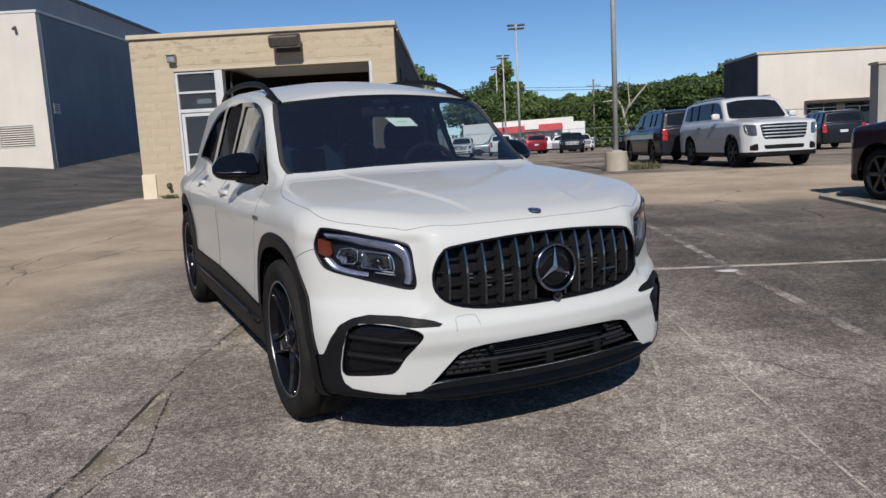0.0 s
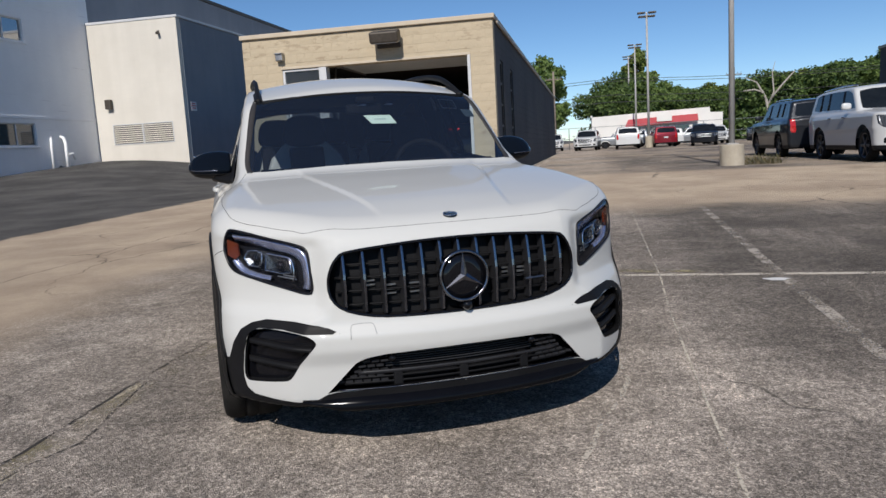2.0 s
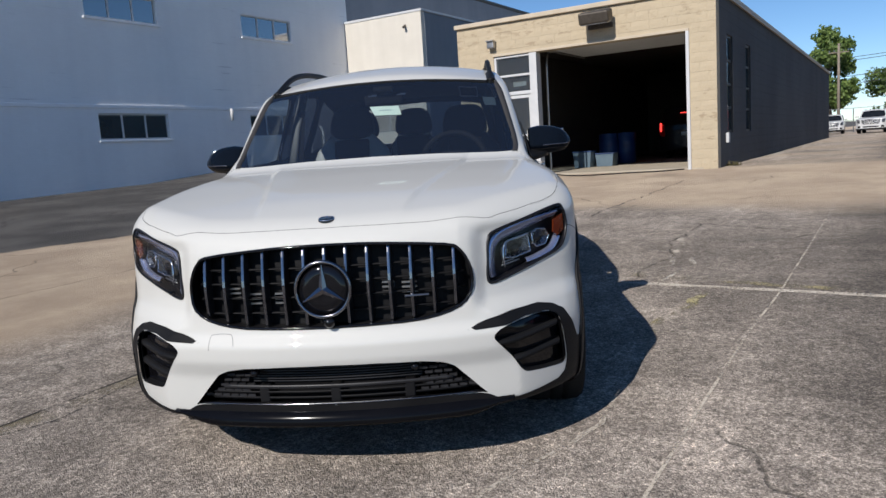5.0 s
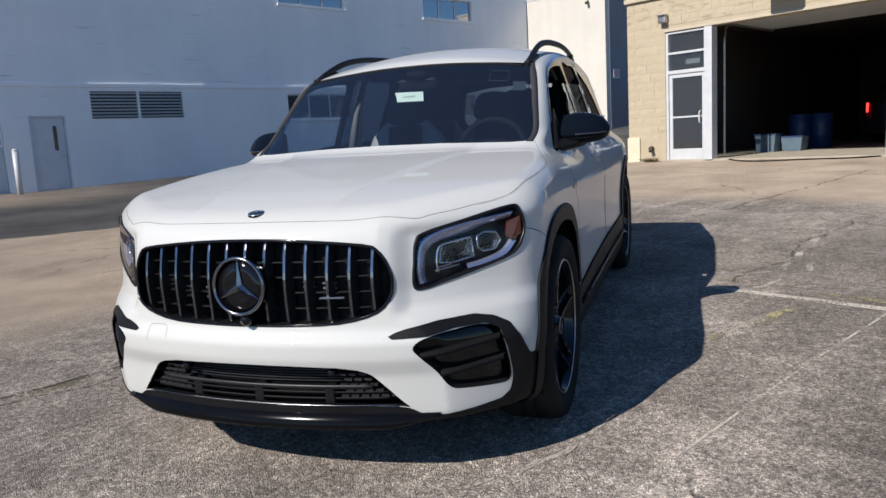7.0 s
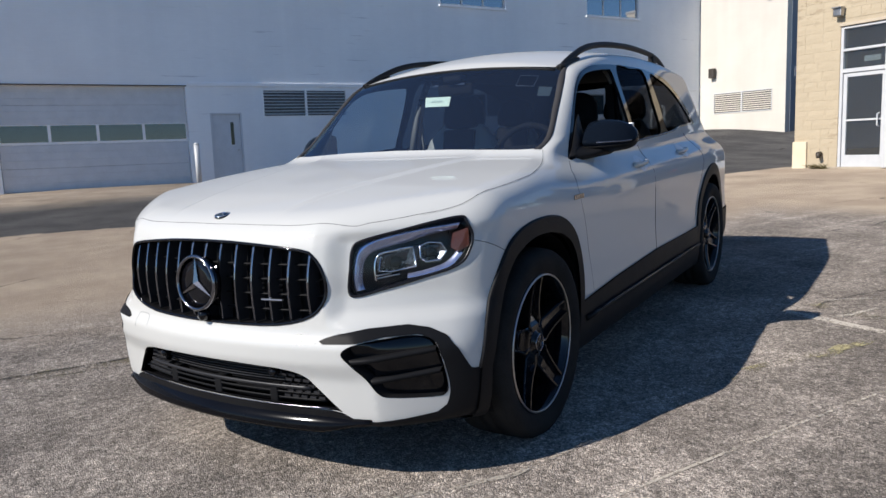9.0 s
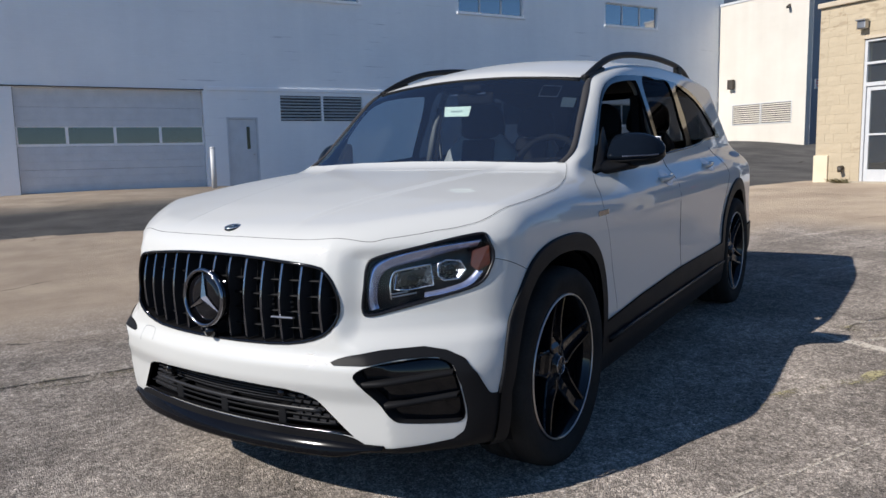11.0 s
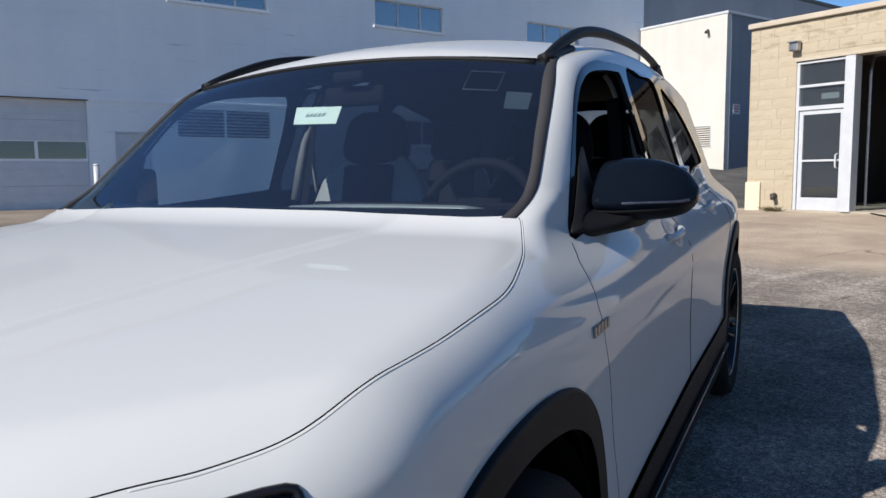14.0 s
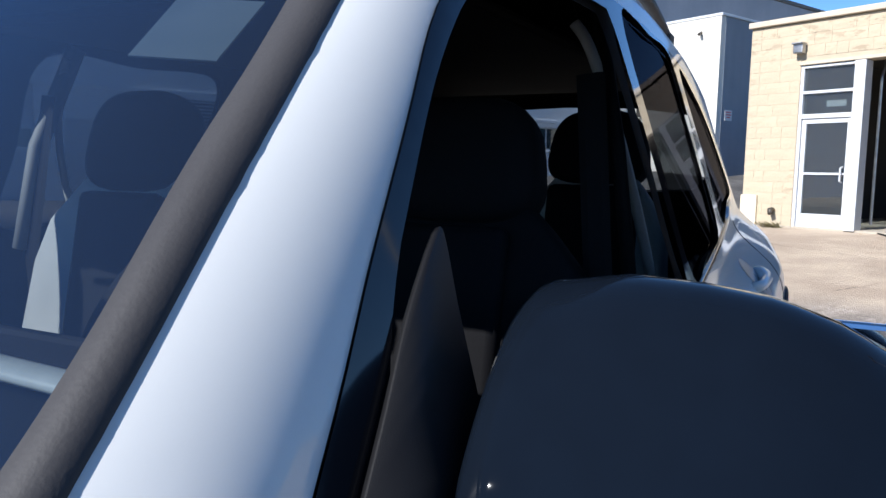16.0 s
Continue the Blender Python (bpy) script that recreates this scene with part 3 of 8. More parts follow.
def chipped_paint(name, low, high, bare, amount):
    """Old masonry paint: cloudy tone, and ragged patches where it has come off the block."""
    m = surface(name, low, high, 1.6, 0.92, bump=0.004, fine=22, random=0.02)
    n, k, b = m.node_tree.nodes, m.node_tree.links, m.node_tree.nodes["Principled BSDF"]
    geo, flat, patch, where = (n.new(c) for c in ("ShaderNodeNewGeometry", "ShaderNodeVectorMath", "ShaderNodeTexNoise", "ShaderNodeTexNoise"))
    cut, zone, both_, worn = (n.new(c) for c in ("ShaderNodeMapRange", "ShaderNodeMapRange", "ShaderNodeMath", "ShaderNodeMix"))
    flat.operation, both_.operation, worn.data_type = "MULTIPLY", "MULTIPLY", "RGBA"
    flat.inputs[1].default_value = (1.0, 1.0, 2.4)
    k.new(geo.outputs["Position"], flat.inputs[0])
    k.new(flat.outputs[0], patch.inputs["Vector"])
    k.new(geo.outputs["Position"], where.inputs["Vector"])
    patch.inputs["Scale"].default_value, patch.inputs["Detail"].default_value, patch.inputs["Roughness"].default_value = 3.2, 7.0, 0.62
    where.inputs["Scale"].default_value = 0.7
    cut.inputs["From Min"].default_value, cut.inputs["From Max"].default_value = 0.56, 0.62
    zone.inputs["From Min"].default_value, zone.inputs["From Max"].default_value = 0.42, 0.60
    k.new(patch.outputs["Fac"], cut.inputs["Value"])
    k.new(where.outputs["Fac"], zone.inputs["Value"])
    k.new(cut.outputs[0], both_.inputs[0])
    k.new(zone.outputs[0], both_.inputs[1])
    fade = n.new("ShaderNodeMath")
    fade.operation = "MULTIPLY"
    fade.inputs[1].default_value = amount
    k.new(both_.outputs[0], fade.inputs[0])
    k.new(fade.outputs[0], worn.inputs["Factor"])
    k.new(b.inputs["Base Color"].links[0].from_socket, worn.inputs["A"])
    worn.inputs["B"].default_value = (*bare, 1)
    k.new(worn.outputs["Result"], b.inputs["Base Color"])
    return m


MORTAR = surface("buff_mortar", (0.42, 0.344, 0.241), (0.50, 0.42, 0.30), 3, 0.95, bump=0.002, fine=60)
TAN_STONE = chipped_paint("split_face_tan_block", (0.43, 0.350, 0.243), (0.53, 0.443, 0.313), (0.29, 0.218, 0.142), 0.6)
WHITE_METAL = surface("white_painted_metal", (0.50, 0.51, 0.52), (0.59, 0.59, 0.59), 6, 0.45)
BRIGHT_FRAME = surface("white_enamel_frame", (0.80, 0.80, 0.80), (0.88, 0.88, 0.88), 6, 0.4)
GREY_METAL = surface("grey_painted_metal", (0.53, 0.55, 0.58), (0.63, 0.65, 0.68), 3, 0.5, bump=0.001, fine=18)
COPING = surface("tan_coping_metal", (0.46, 0.385, 0.285), (0.55, 0.465, 0.355), 2, 0.6)
CONCRETE = surface("weathered_concrete", (0.34, 0.29, 0.22), (0.50, 0.44, 0.35), 3, 0.9, bump=0.004, fine=50)
# interior colour kept very dark to stand for the unlit rooms
DARK_ROOM = surface("unlit_interior_dark", (0.05, 0.048, 0.045), (0.09, 0.085, 0.08), 0.8, 0.9)
FIXTURE = surface("bronze_fixture", (0.055, 0.045, 0.036), (0.10, 0.085, 0.07), 9, 0.5, 0.4)
LOUVRE_DARK = surface("louvre_shadow_gap", (0.03, 0.032, 0.035), (0.05, 0.052, 0.056), 8, 0.7)


def wall_with_holes(name, axis, at, depth, lo, hi, holes, material, label, category="wall"):
    """A thick upright wall with rectangular openings that go through it. Holes: (a0, a1, z0, z1) along the wall."""
    As = sorted({lo[0], hi[0], *[h for q in holes for h in q[:2]]})
    Zs = sorted({lo[1], hi[1], *[h for q in holes for h in q[2:]]})
    bm = bmesh.new()

    def solid(i, j):
        if not (0 <= i < len(As) - 1 and 0 <= j < len(Zs) - 1):
            return False
        a, z = (As[i] + As[i + 1]) / 2, (Zs[j] + Zs[j + 1]) / 2
        return not any(q[0] < a < q[1] and q[2] < z < q[3] for q in holes)

    def v(a, z, t):
        return bm.verts.new((at + t, a, z) if axis == "x" else (a, at + t, z))
    for i in range(len(As) - 1):
        for j in range(len(Zs) - 1):
            if not solid(i, j):
                continue
            a0, a1, z0, z1 = As[i], As[i + 1], Zs[j], Zs[j + 1]
            for t in (0, depth):
                bm.faces.new([v(a0, z0, t), v(a1, z0, t), v(a1, z1, t), v(a0, z1, t)])
            for ok, p, q in ((solid(i - 1, j), (a0, z0), (a0, z1)), (solid(i + 1, j), (a1, z0), (a1, z1)), (solid(i, j - 1), (a0, z0), (a1, z0)), (solid(i, j + 1), (a0, z1), (a1, z1))):
                if not ok:
                    bm.faces.new([v(*p, 0), v(*q, 0), v(*q, depth), v(*p, depth)])
    bmesh.ops.remove_doubles(bm, verts=bm.verts, dist=1e-4)
    bmesh.ops.recalc_face_normals(bm, faces=bm.faces)
    return tagged(link_mesh(name, bm, material, smooth=False), label, category, kind="structure")


WX = -20.4                      # face of the large grey building
HIGH = [(9.65, 12.6), (16.45, 19.29), (23.36, 26.25), (2.9, 5.8), (-3.9, -1.0)]
LOW = [(16.5, 19.3), (23.37, 26.3)]
holes = [(a, b, 6.28, 7.16) for a, b in HIGH] + [(a, b, 2.25, 3.14) for a, b in LOW]
holes += [(9.69, 12.6, 2.35, 3.23), (8.0, 8.98, 0.2, 2.5), (2.3, 7.33, -0.5, 3.29)]
wall_with_holes("wall_west", "x", WX, -0.35, (-60, -1.0), (30.3, 10.4), holes, GREY_WALL, "large grey painted brick wall in shade")
tagged(link_mesh("wall_north", box((WX - 0.35, 30.304, -1.0), (WX - 0.03, 78, 10.42)), SLATE_WALL_Y, smooth=False), "slate blue painted wall behind the cream annexe", "wall", kind="structure")
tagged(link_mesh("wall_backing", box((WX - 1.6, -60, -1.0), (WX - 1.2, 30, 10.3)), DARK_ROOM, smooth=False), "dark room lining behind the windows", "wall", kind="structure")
tagged(link_mesh("roof_west", box((WX - 30, -60, 10.44), (WX + 0.04, 78, 10.62), 0.02), FIXTURE, smooth=False), "thin dark roof edge of the large building", "roof", kind="structure")
tagged(link_mesh("trim", box((WX + 0.003, 7.4, 3.30), (WX + 0.045, 30.2, 3.42), 0.01), GREY_WALL, smooth=False), "raised brick band along the grey wall", "trim", kind="structure")
tagged(link_mesh("trim", box((WX + 0.003, 2.0, 3.295), (WX + 0.03, 7.36, 3.33), 0.006), FIXTURE, smooth=False), "dark lintel edge over the garage door", "trim", kind="structure")


def strip_window(name, y0, y1, z0, z1, label):
    w = thing(name, pose(WX - 0.12, y0, z0), label, "window", kind="structure")
    W, H = y1 - y0, z1 - z0
    bm = bmesh.new()
    for lo, hi in (((-0.03, 0, 0), (0.05, W, 0.05)), ((-0.03, 0, H - 0.05), (0.05, W, H)), ((-0.03, 0, 0.05), (0.05, 0.05, H - 0.05)), ((-0.03, W - 0.05, 0.05), (0.05, W, H - 0.05))):
        box(lo, hi, 0.006, bm)
    for i in (1, 2):
        box((-0.03, W * i / 3 - 0.03, 0.05), (0.045, W * i / 3 + 0.03, H - 0.05), 0.006, bm)
    part("window_frame", bm, WHITE_METAL, w)
    part("window_sill", box((0.0, -0.08, -0.09), (0.19, W + 0.08, -0.01), 0.01), GREY_WALL, w)
    for i in range(3):
        part("pane", box((0.0, W * i / 3 + 0.032, 0.052), (0.012, W * (i + 1) / 3 - 0.032, H - 0.052)), SKY_PANE if z0 > 5 else WINDOW_GLASS, w)
    return w


for i, (a, b) in enumerate(HIGH):
    strip_window("window_%d" % (i + 1), a, b, 6.28, 7.16, "three-pane upper window reflecting the blue sky")
for i, (a, b) in enumerate(LOW):
    strip_window("window_%d" % (i + 6), a, b, 2.25, 3.14, "three-pane lower window with a pale sill")


def louvre(name, m, width, height, slats, frame_mat, slat_mat, label, mullion=True):
    """A wall louvre: frame, sloping slats, dark space behind. Local x along the wall, y out of it."""
    v = thing(name, m, label, "vent", kind="structure")
    part("backing", box((0, -0.10, 0), (width, -0.08, height)), LOUVRE_DARK, v)
    bm = bmesh.new()
    for lo, hi in (((0, -0.07, 0), (width, 0.02, 0.04)), ((0, -0.07, height - 0.04), (width, 0.02, height)), ((0, -0.07, 0.04), (0.04, 0.02, height - 0.04)), ((width - 0.04, -0.07, 0.04), (width, 0.02, height - 0.04))):
        box(lo, hi, 0.004, bm)
    if mullion:
        box((width / 2 - 0.035, -0.05, 0.04), (width / 2 + 0.035, 0.03, height - 0.04), 0.004, bm)
    part("vent_frame", bm, frame_mat, v)
    for i in range(slats):
        z = 0.05 + (height - 0.1) * (i + 0.5) / slats
        part("slat", box((0.045, -0.06, -0.006), (width - 0.045, 0.035, 0.006), m=Matrix.Translation((0, 0, z)) @ pose(0, 0, 0, -32, 0, 0)), slat_mat, v)
    return v


louvre("vent_1", Matrix.Translation((WX, 12.6, 2.35)) @ pose(0, 0, 0, 0, 0, -90), 2.91, 0.88, 8, BRIGHT_FRAME, WHITE_METAL, "two-bay grey metal louvre in the grey wall")

# steel door and sectional garage door in the grey wall
d = thing("door_1", pose(WX - 0.10, 8.0, 0.36), "grey painted steel door with a narrow vision slot", "door", kind="structure")
part("door_leaf", box((0, 0.06, 0.02), (0.05, 0.92, 2.08), 0.006), GREY_METAL, d)
bm = box((-0.02, 0.0, 0.0), (0.10, 0.055, 2.14), 0.004)
box((-0.02, 0.925, 0.0), (0.10, 0.98, 2.14), 0.004, bm)
box((-0.02, 0.055, 2.085), (0.10, 0.925, 2.14), 0.004, bm)
part("door_frame", bm, GREY_METAL, d)
part("vision_slot", box((0.046, 0.62, 1.15), (0.058, 0.72, 1.85), 0.004), BLACK_GLOSS, d)
part("door_handle", rod((0.06, 0.82, 0.98), (0.12, 0.82, 0.98), 0.02), STEEL, d)
bm = box((WX - 0.10, 8.0, -0.5), (WX - 0.02, 8.98, 0.355))
tagged(link_mesh("door_step", bm, CONCRETE, smooth=False), "concrete threshold below the steel door", "step", kind="structure")

d = thing("garage_door", pose(WX - 0.22, 2.3, 0.36), "grey sectional garage door with a row of panes", "garage door", kind="structure")
for i, (z0, ph) in enumerate(((0.0, 0.65), (0.65, 0.65), (1.30, 0.566), (1.866, 0.532), (2.398, 0.532))):
    if i == 2:
        bm = box((0, 0.01, z0 + 0.055), (0.05, 5.02, z0 + 0.075))
        box((0, 0.01, z0 + 0.535), (0.05, 5.02, z0 + 0.564), 0.0, bm)
        box((0, 0.01, z0 + 0.002), (0.05, 5.02, z0 + 0.055), 0.0, bm)
        for j in range(5):
            y = 0.01 + 5.01 * j / 4
            box((0, max(0.01, y - 0.04), z0 + 0.075), (0.052, min(5.02, y + 0.04), z0 + 0.535), 0.0, bm)
        frame_row = part("door_panel", bm, BRIGHT_FRAME, d, "white framed window row")
        for j in range(4):
            part("pane", box((0.030, 0.052 + 5.01 * j / 4, z0 + 0.077), (0.043, 5.01 * (j + 1) / 4 - 0.032, z0 + 0.533)), WINDOW_GLASS, d)
    else:
        bm = box((0, 0.01, z0 + 0.002), (0.05, 5.02, z0 + ph - 0.002), 0.008)
        for q in (ph / 3, ph * 2 / 3):
            box((0.045, 0.05, z0 + q - 0.01), (0.058, 4.98, z0 + q + 0.01), 0.004, bm)
        part("door_panel", bm, GREY_METAL, d)

# bollard, hydrant connection, stub pipe
b = thing("bollard", pose(-19.15, 7.25, ground_z(-19.15, 7.25)), "white painted steel pipe bollard by the door", "bollard")
part("post", rod((0, 0, -0.05), (0.0, 0, 1.16), 0.075, seg=20), WHITE_METAL, b, smooth=True)
part("cap", lathe([(0.001, 1.205), (0.05, 1.195), (0.085, 1.17), (0.085, 1.155), (0.07, 1.15)], 20, "z"), WHITE_METAL, b, smooth=True)
s = thing("hydrant_connection", pose(WX, 27.45, 1.30), "white and black pipe hydrant connection on the wall", "standpipe")
part("riser", tube([(0.35, 0, 0), (0.35, 0, 0.75), (0.32, 0.05, 1.0), (0.2, 0.12, 1.25), (0.03, 0.15, 1.32)], 0.07), BRIGHT_FRAME, s, smooth=True)
part("branch", tube([(0.35, -0.05, 0.55), (0.42, 0.28, 0.62), (0.46, 0.36, 0.35)], 0.055), BRIGHT_FRAME, s, smooth=True)
part("valve_wheel", lathe([(0.10, -0.02), (0.13, 0.0), (0.10, 0.02), (0.08, 0.0), (0.10, -0.02)], 20, "x"), BLACK_PLASTIC, s)
part("old_pipe", tube([(0.12, -0.55, 0), (0.12, -0.55, 0.9), (0.1, -0.5, 1.2), (0.02, -0.4, 1.28)], 0.06), BRIGHT_FRAME, s, smooth=True)
s = thing("vent_pipe", pose(WX + 0.02, 22.3, 2.9), "short white pipe hood on the grey wall", "pipe")
part("pipe", rod((0.06, 0, 0), (0.06, 0, 0.46), 0.06), WHITE_METAL, s, smooth=True)
part("bracket", box((0.0, -0.04, 0.2), (0.06, 0.04, 0.26)), STEEL, s)

# cream annexe
wall_with_holes("wall_annexe", "y", 30.06, 0.3, (WX + 0.05, -0.5), (-16.04, 7.45), [(-19.6, -16.65, 2.2, 3.1)], WHITE_BLOCK, "cream painted block wall in full sun")
tagged(link_mesh("wall_annexe_side", box((-16.34, 30.364, -0.5), (-16.03, 60, 7.44)), SLATE_WALL_Y, smooth=False), "slate blue painted block wall in shade", "wall", kind="structure")
tagged(link_mesh("roof_annexe", box((WX + 0.03, 30.03, 7.454), (-15.98, 60, 7.56), 0.015), WHITE_METAL, smooth=False), "white metal coping of the annexe", "roof", kind="structure")
louvre("vent_2", Matrix.Translation((-16.65, 30.06, 2.2)) @ pose(0, 0, 0, 0, 0, 180), 2.95, 0.9, 9, WHITE_METAL, surface("cream_slat", (0.62, 0.58, 0.52), (0.72, 0.67, 0.6), 5, 0.6), "cream painted wide louvre low in the annexe wall")
s = thing("wall_lamp", pose(-19.6, 30.05, 4.0), "grey wall-pack lamp on the annexe", "wall lamp")
part("housing", box((-0.13, -0.22, -0.22), (0.15, -0.03, 0.2), 0.03), FIXTURE, s)
part("arm", rod((-0.22, -0.02, 0.0), (-0.10, -0.10, 0.05), 0.03), FIXTURE, s)
s = thing("wall_sensor", pose(-16.9, 30.05, 6.84), "small dark camera on the annexe", "camera")
part("housing", rod((0, -0.02, 0.05), (0.05, -0.22, -0.02), 0.06), FIXTURE, s)
part("mount", box((-0.05, -0.03, 0.02), (0.05, -0.002, 0.12)), FIXTURE, s)
s = thing("wall_sign", pose(-16.02, 30.58, 3.52), "small white sign with red print, not readable", "sign")
part("plate", box((0.0, 0, 0), (0.012, 0.48, 0.40), 0.004), WHITE_METAL, s)
_red = surface("red_print", (0.5, 0.06, 0.05), (0.6, 0.09, 0.08), 9, 0.6)
for z, a, b in ((0.30, 0.08, 0.40), (0.20, 0.06, 0.42), (0.10, 0.12, 0.36)):
    part("print_bar", box((0.0125, a, z), (0.016, b, z + 0.045)), _red, s)

# ---- tan garage ----
TY, TX0, TX1, TOP = 17.61, -7.19, -1.0, 4.10
O0, O1, OZ = -5.06, -1.62, 3.33             # the open bay
S0, S1 = -6.2, -5.06                        # shop door beside it
wall_front = wall_with_holes("wall_front", "y", TY + 0.03, 0.27, (TX0, -0.2), (TX1, TOP), [(S0, O1, -0.2, OZ)], MORTAR, "tan split-face block front of a garage")
wall_with_holes("wall_side", "x", TX1 + 0.004, -0.3, (TY + 0.304, -0.2), (49.5, TOP), [(18.75, 19.45, 1.15, 3.3), (21.2, 21.95, 1.15, 3.3)], DARK_SIDE, "charcoal block side wall of the garage in shade")
tagged(link_mesh("wall_far_side", box((TX0, TY + 0.304, -0.2), (TX0 + 0.3, 49.5, TOP)), MORTAR, smooth=False), "plain block side wall of the garage", "wall", kind="structure")
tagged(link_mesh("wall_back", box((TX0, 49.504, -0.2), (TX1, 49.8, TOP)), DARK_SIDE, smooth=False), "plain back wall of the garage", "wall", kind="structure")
tagged(link_mesh("ceiling", box((TX0 + 0.3, TY + 0.31, 3.75), (TX1 - 0.3, 49.5, 3.9)), DARK_ROOM, smooth=False), "garage ceiling, coloured dark for the unlit room", "ceiling", kind="structure")
tagged(link_mesh("garage_lining", box((TX1 - 0.42, TY + 2.6, 0.3), (TX1 - 0.31, 49.4, 3.74)), DARK_ROOM, smooth=False), "inner garage wall, coloured dark for the unlit room", "wall", kind="structure")
tagged(link_mesh("garage_lining", box((TX0 + 0.31, TY + 0.32, 0.3), (TX0 + 0.4, 49.4, 3.74)), DARK_ROOM, smooth=False), "inner garage wall, coloured dark for the unlit room", "wall", kind="structure")
tagged(link_mesh("garage_lining", box((TX0 + 0.41, 33.0, 0.3), (TX1 - 0.43, 33.2, 3.74)), DARK_ROOM, smooth=False), "dark-coloured partition added deep in the garage", "wall", kind="structure")
tagged(link_mesh("garage_floor", box((TX0 + 0.3, TY + 0.02, 0.1), (TX1 - 0.3, 49.4, 0.435)), CONCRETE, smooth=False), "concrete garage floor slab", "floor", kind="structure")
tagged(link_mesh("roof_garage", box((TX0 - 0.04, TY - 0.05, TOP + 0.004), (TX1 + 0.05, 49.85, TOP + 0.11), 0.015), COPING, smooth=False), "tan metal coping round the garage roof", "roof", kind="structure")
tagged(link_mesh("trim", box((TX1 + 0.03, TY + 0.4, TOP - 0.05), (TX1 + 0.075, 49.8, TOP - 0.005)), COPING, smooth=False), "pale drip edge along the garage roof", "trim", kind="structure")

for y0, y1 in ((18.75, 19.45), (21.2, 21.95)):
    w = thing("window_%d" % (8 + (y0 > 20)), pose(TX1 - 0.06, y0, 1.15), "tall narrow dark steel window with four panes", "window", kind="structure")
    bm = bmesh.new()
    for lo, hi in (((-0.03, 0, 0), (0.03, 0.05, 2.15)), ((-0.03, y1 - y0 - 0.05, 0), (0.03, y1 - y0, 2.15))):
        box(lo, hi, 0.0, bm)
    for i in range(5):
        z = 2.10 * i / 4
        box((-0.028, 0.052, z), (0.028, y1 - y0 - 0.052, z + 0.05), 0.0, bm)
    part("window_frame", bm, FIXTURE, w)
    for i in range(4):
        part("pane", box((-0.008, 0.054, 2.10 * i / 4 + 0.052), (0.004, y1 - y0 - 0.054, 2.10 * (i + 1) / 4 - 0.002)), WINDOW_GLASS, w)

# shop door: two transom lights over a glazed leaf
d = thing("door_2", pose(S0, TY + 0.10, 0.42), "white framed glass shop door with two transom panes", "door", kind="structure")
DW = S1 - S0 - 0.19
bm = bmesh.new()
for lo, hi in (((0.0, -0.06, 0), (0.06, 0.06, 2.90)), ((0.06, -0.06, 2.855), (DW, 0.06, 2.90)), ((0.06, -0.06, 2.40), (DW, 0.06, 2.45)), ((0.06, -0.06, 1.96), (DW, 0.06, 2.04))):
    box(lo, hi, 0.004, bm)
part("door_frame", bm, WHITE_METAL, d)
part("door_post", box((DW + 0.002, -0.12, 0), (DW + 0.188, 0.14, 2.90), 0.008), WHITE_METAL, d)
leaf = bmesh.new()
for lo, hi in (((0.065, -0.03, 0.01), (0.145, 0.03, 1.955)), ((DW - 0.085, -0.03, 0.01), (DW - 0.005, 0.03, 1.955)), ((0.145, -0.03, 0.01), (DW - 0.085, 0.03, 0.26)), ((0.145, -0.03, 1.87), (DW - 0.085, 0.03, 1.955)), ((0.145, -0.045, 0.96), (DW - 0.085, 0.02, 1.0))):
    box(lo, hi, 0.004, leaf)
leaf = part("door_leaf", leaf, WHITE_METAL, d)
part("door_handle", tube([(DW - 0.12, -0.03, 0.83), (DW - 0.12, -0.10, 0.85), (DW - 0.12, -0.10, 1.08), (DW - 0.12, -0.03, 1.10)], 0.016), WHITE_METAL, leaf)
DOOR_GLASS = glass("door_glass", (0.70, 0.74, 0.74), 0.0, 0.022, 0.11)
for z0, z1, x0, x1 in ((0.262, 0.958, 0.147, DW - 0.087), (1.002, 1.868, 0.147, DW - 0.087), (2.042, 2.398, 0.062, DW - 0.002), (2.452, 2.853, 0.062, DW - 0.002)):
    part("pane", box((x0, -0.004, z0), (x1, 0.006, z1)), DOOR_GLASS, d)
s = thing("notice", pose(S0 + 0.45, TY + 0.13, 2.58), "pale paper notice behind the transom pane", "notice")
part("sheet", box((0, 0, 0), (0.34, 0.004, 0.11)), WHITE_METAL, s)
for lo, hi in (((O1 + 0.0, TY - 0.015, 0.40), (O1 + 0.07, TY + 0.31, OZ)),):
    tagged(link_mesh("trim", box(lo, hi, 0.006), WHITE_METAL, smooth=False), "white metal jamb of the open bay", "trim", kind="structure")
tagged(link_mesh("trim", box((S0 - 0.02, TY + 0.0, OZ + 0.002), (O1 + 0.07, TY + 0.32, OZ + 0.06), 0.006), COPING, smooth=False), "tan steel lintel over the open bay", "trim", kind="structure")
tagged(link_mesh("trim", box((TX0 - 0.01, TY - 0.035, 0.30), (TX0 + 0.32, TY + 0.026, 0.98), 0.01), surface("cream_patch", (0.66, 0.56, 0.40), (0.74, 0.64, 0.47), 4, 0.85), smooth=False), "cream painted patch at the foot of the wall", "trim", kind="structure")

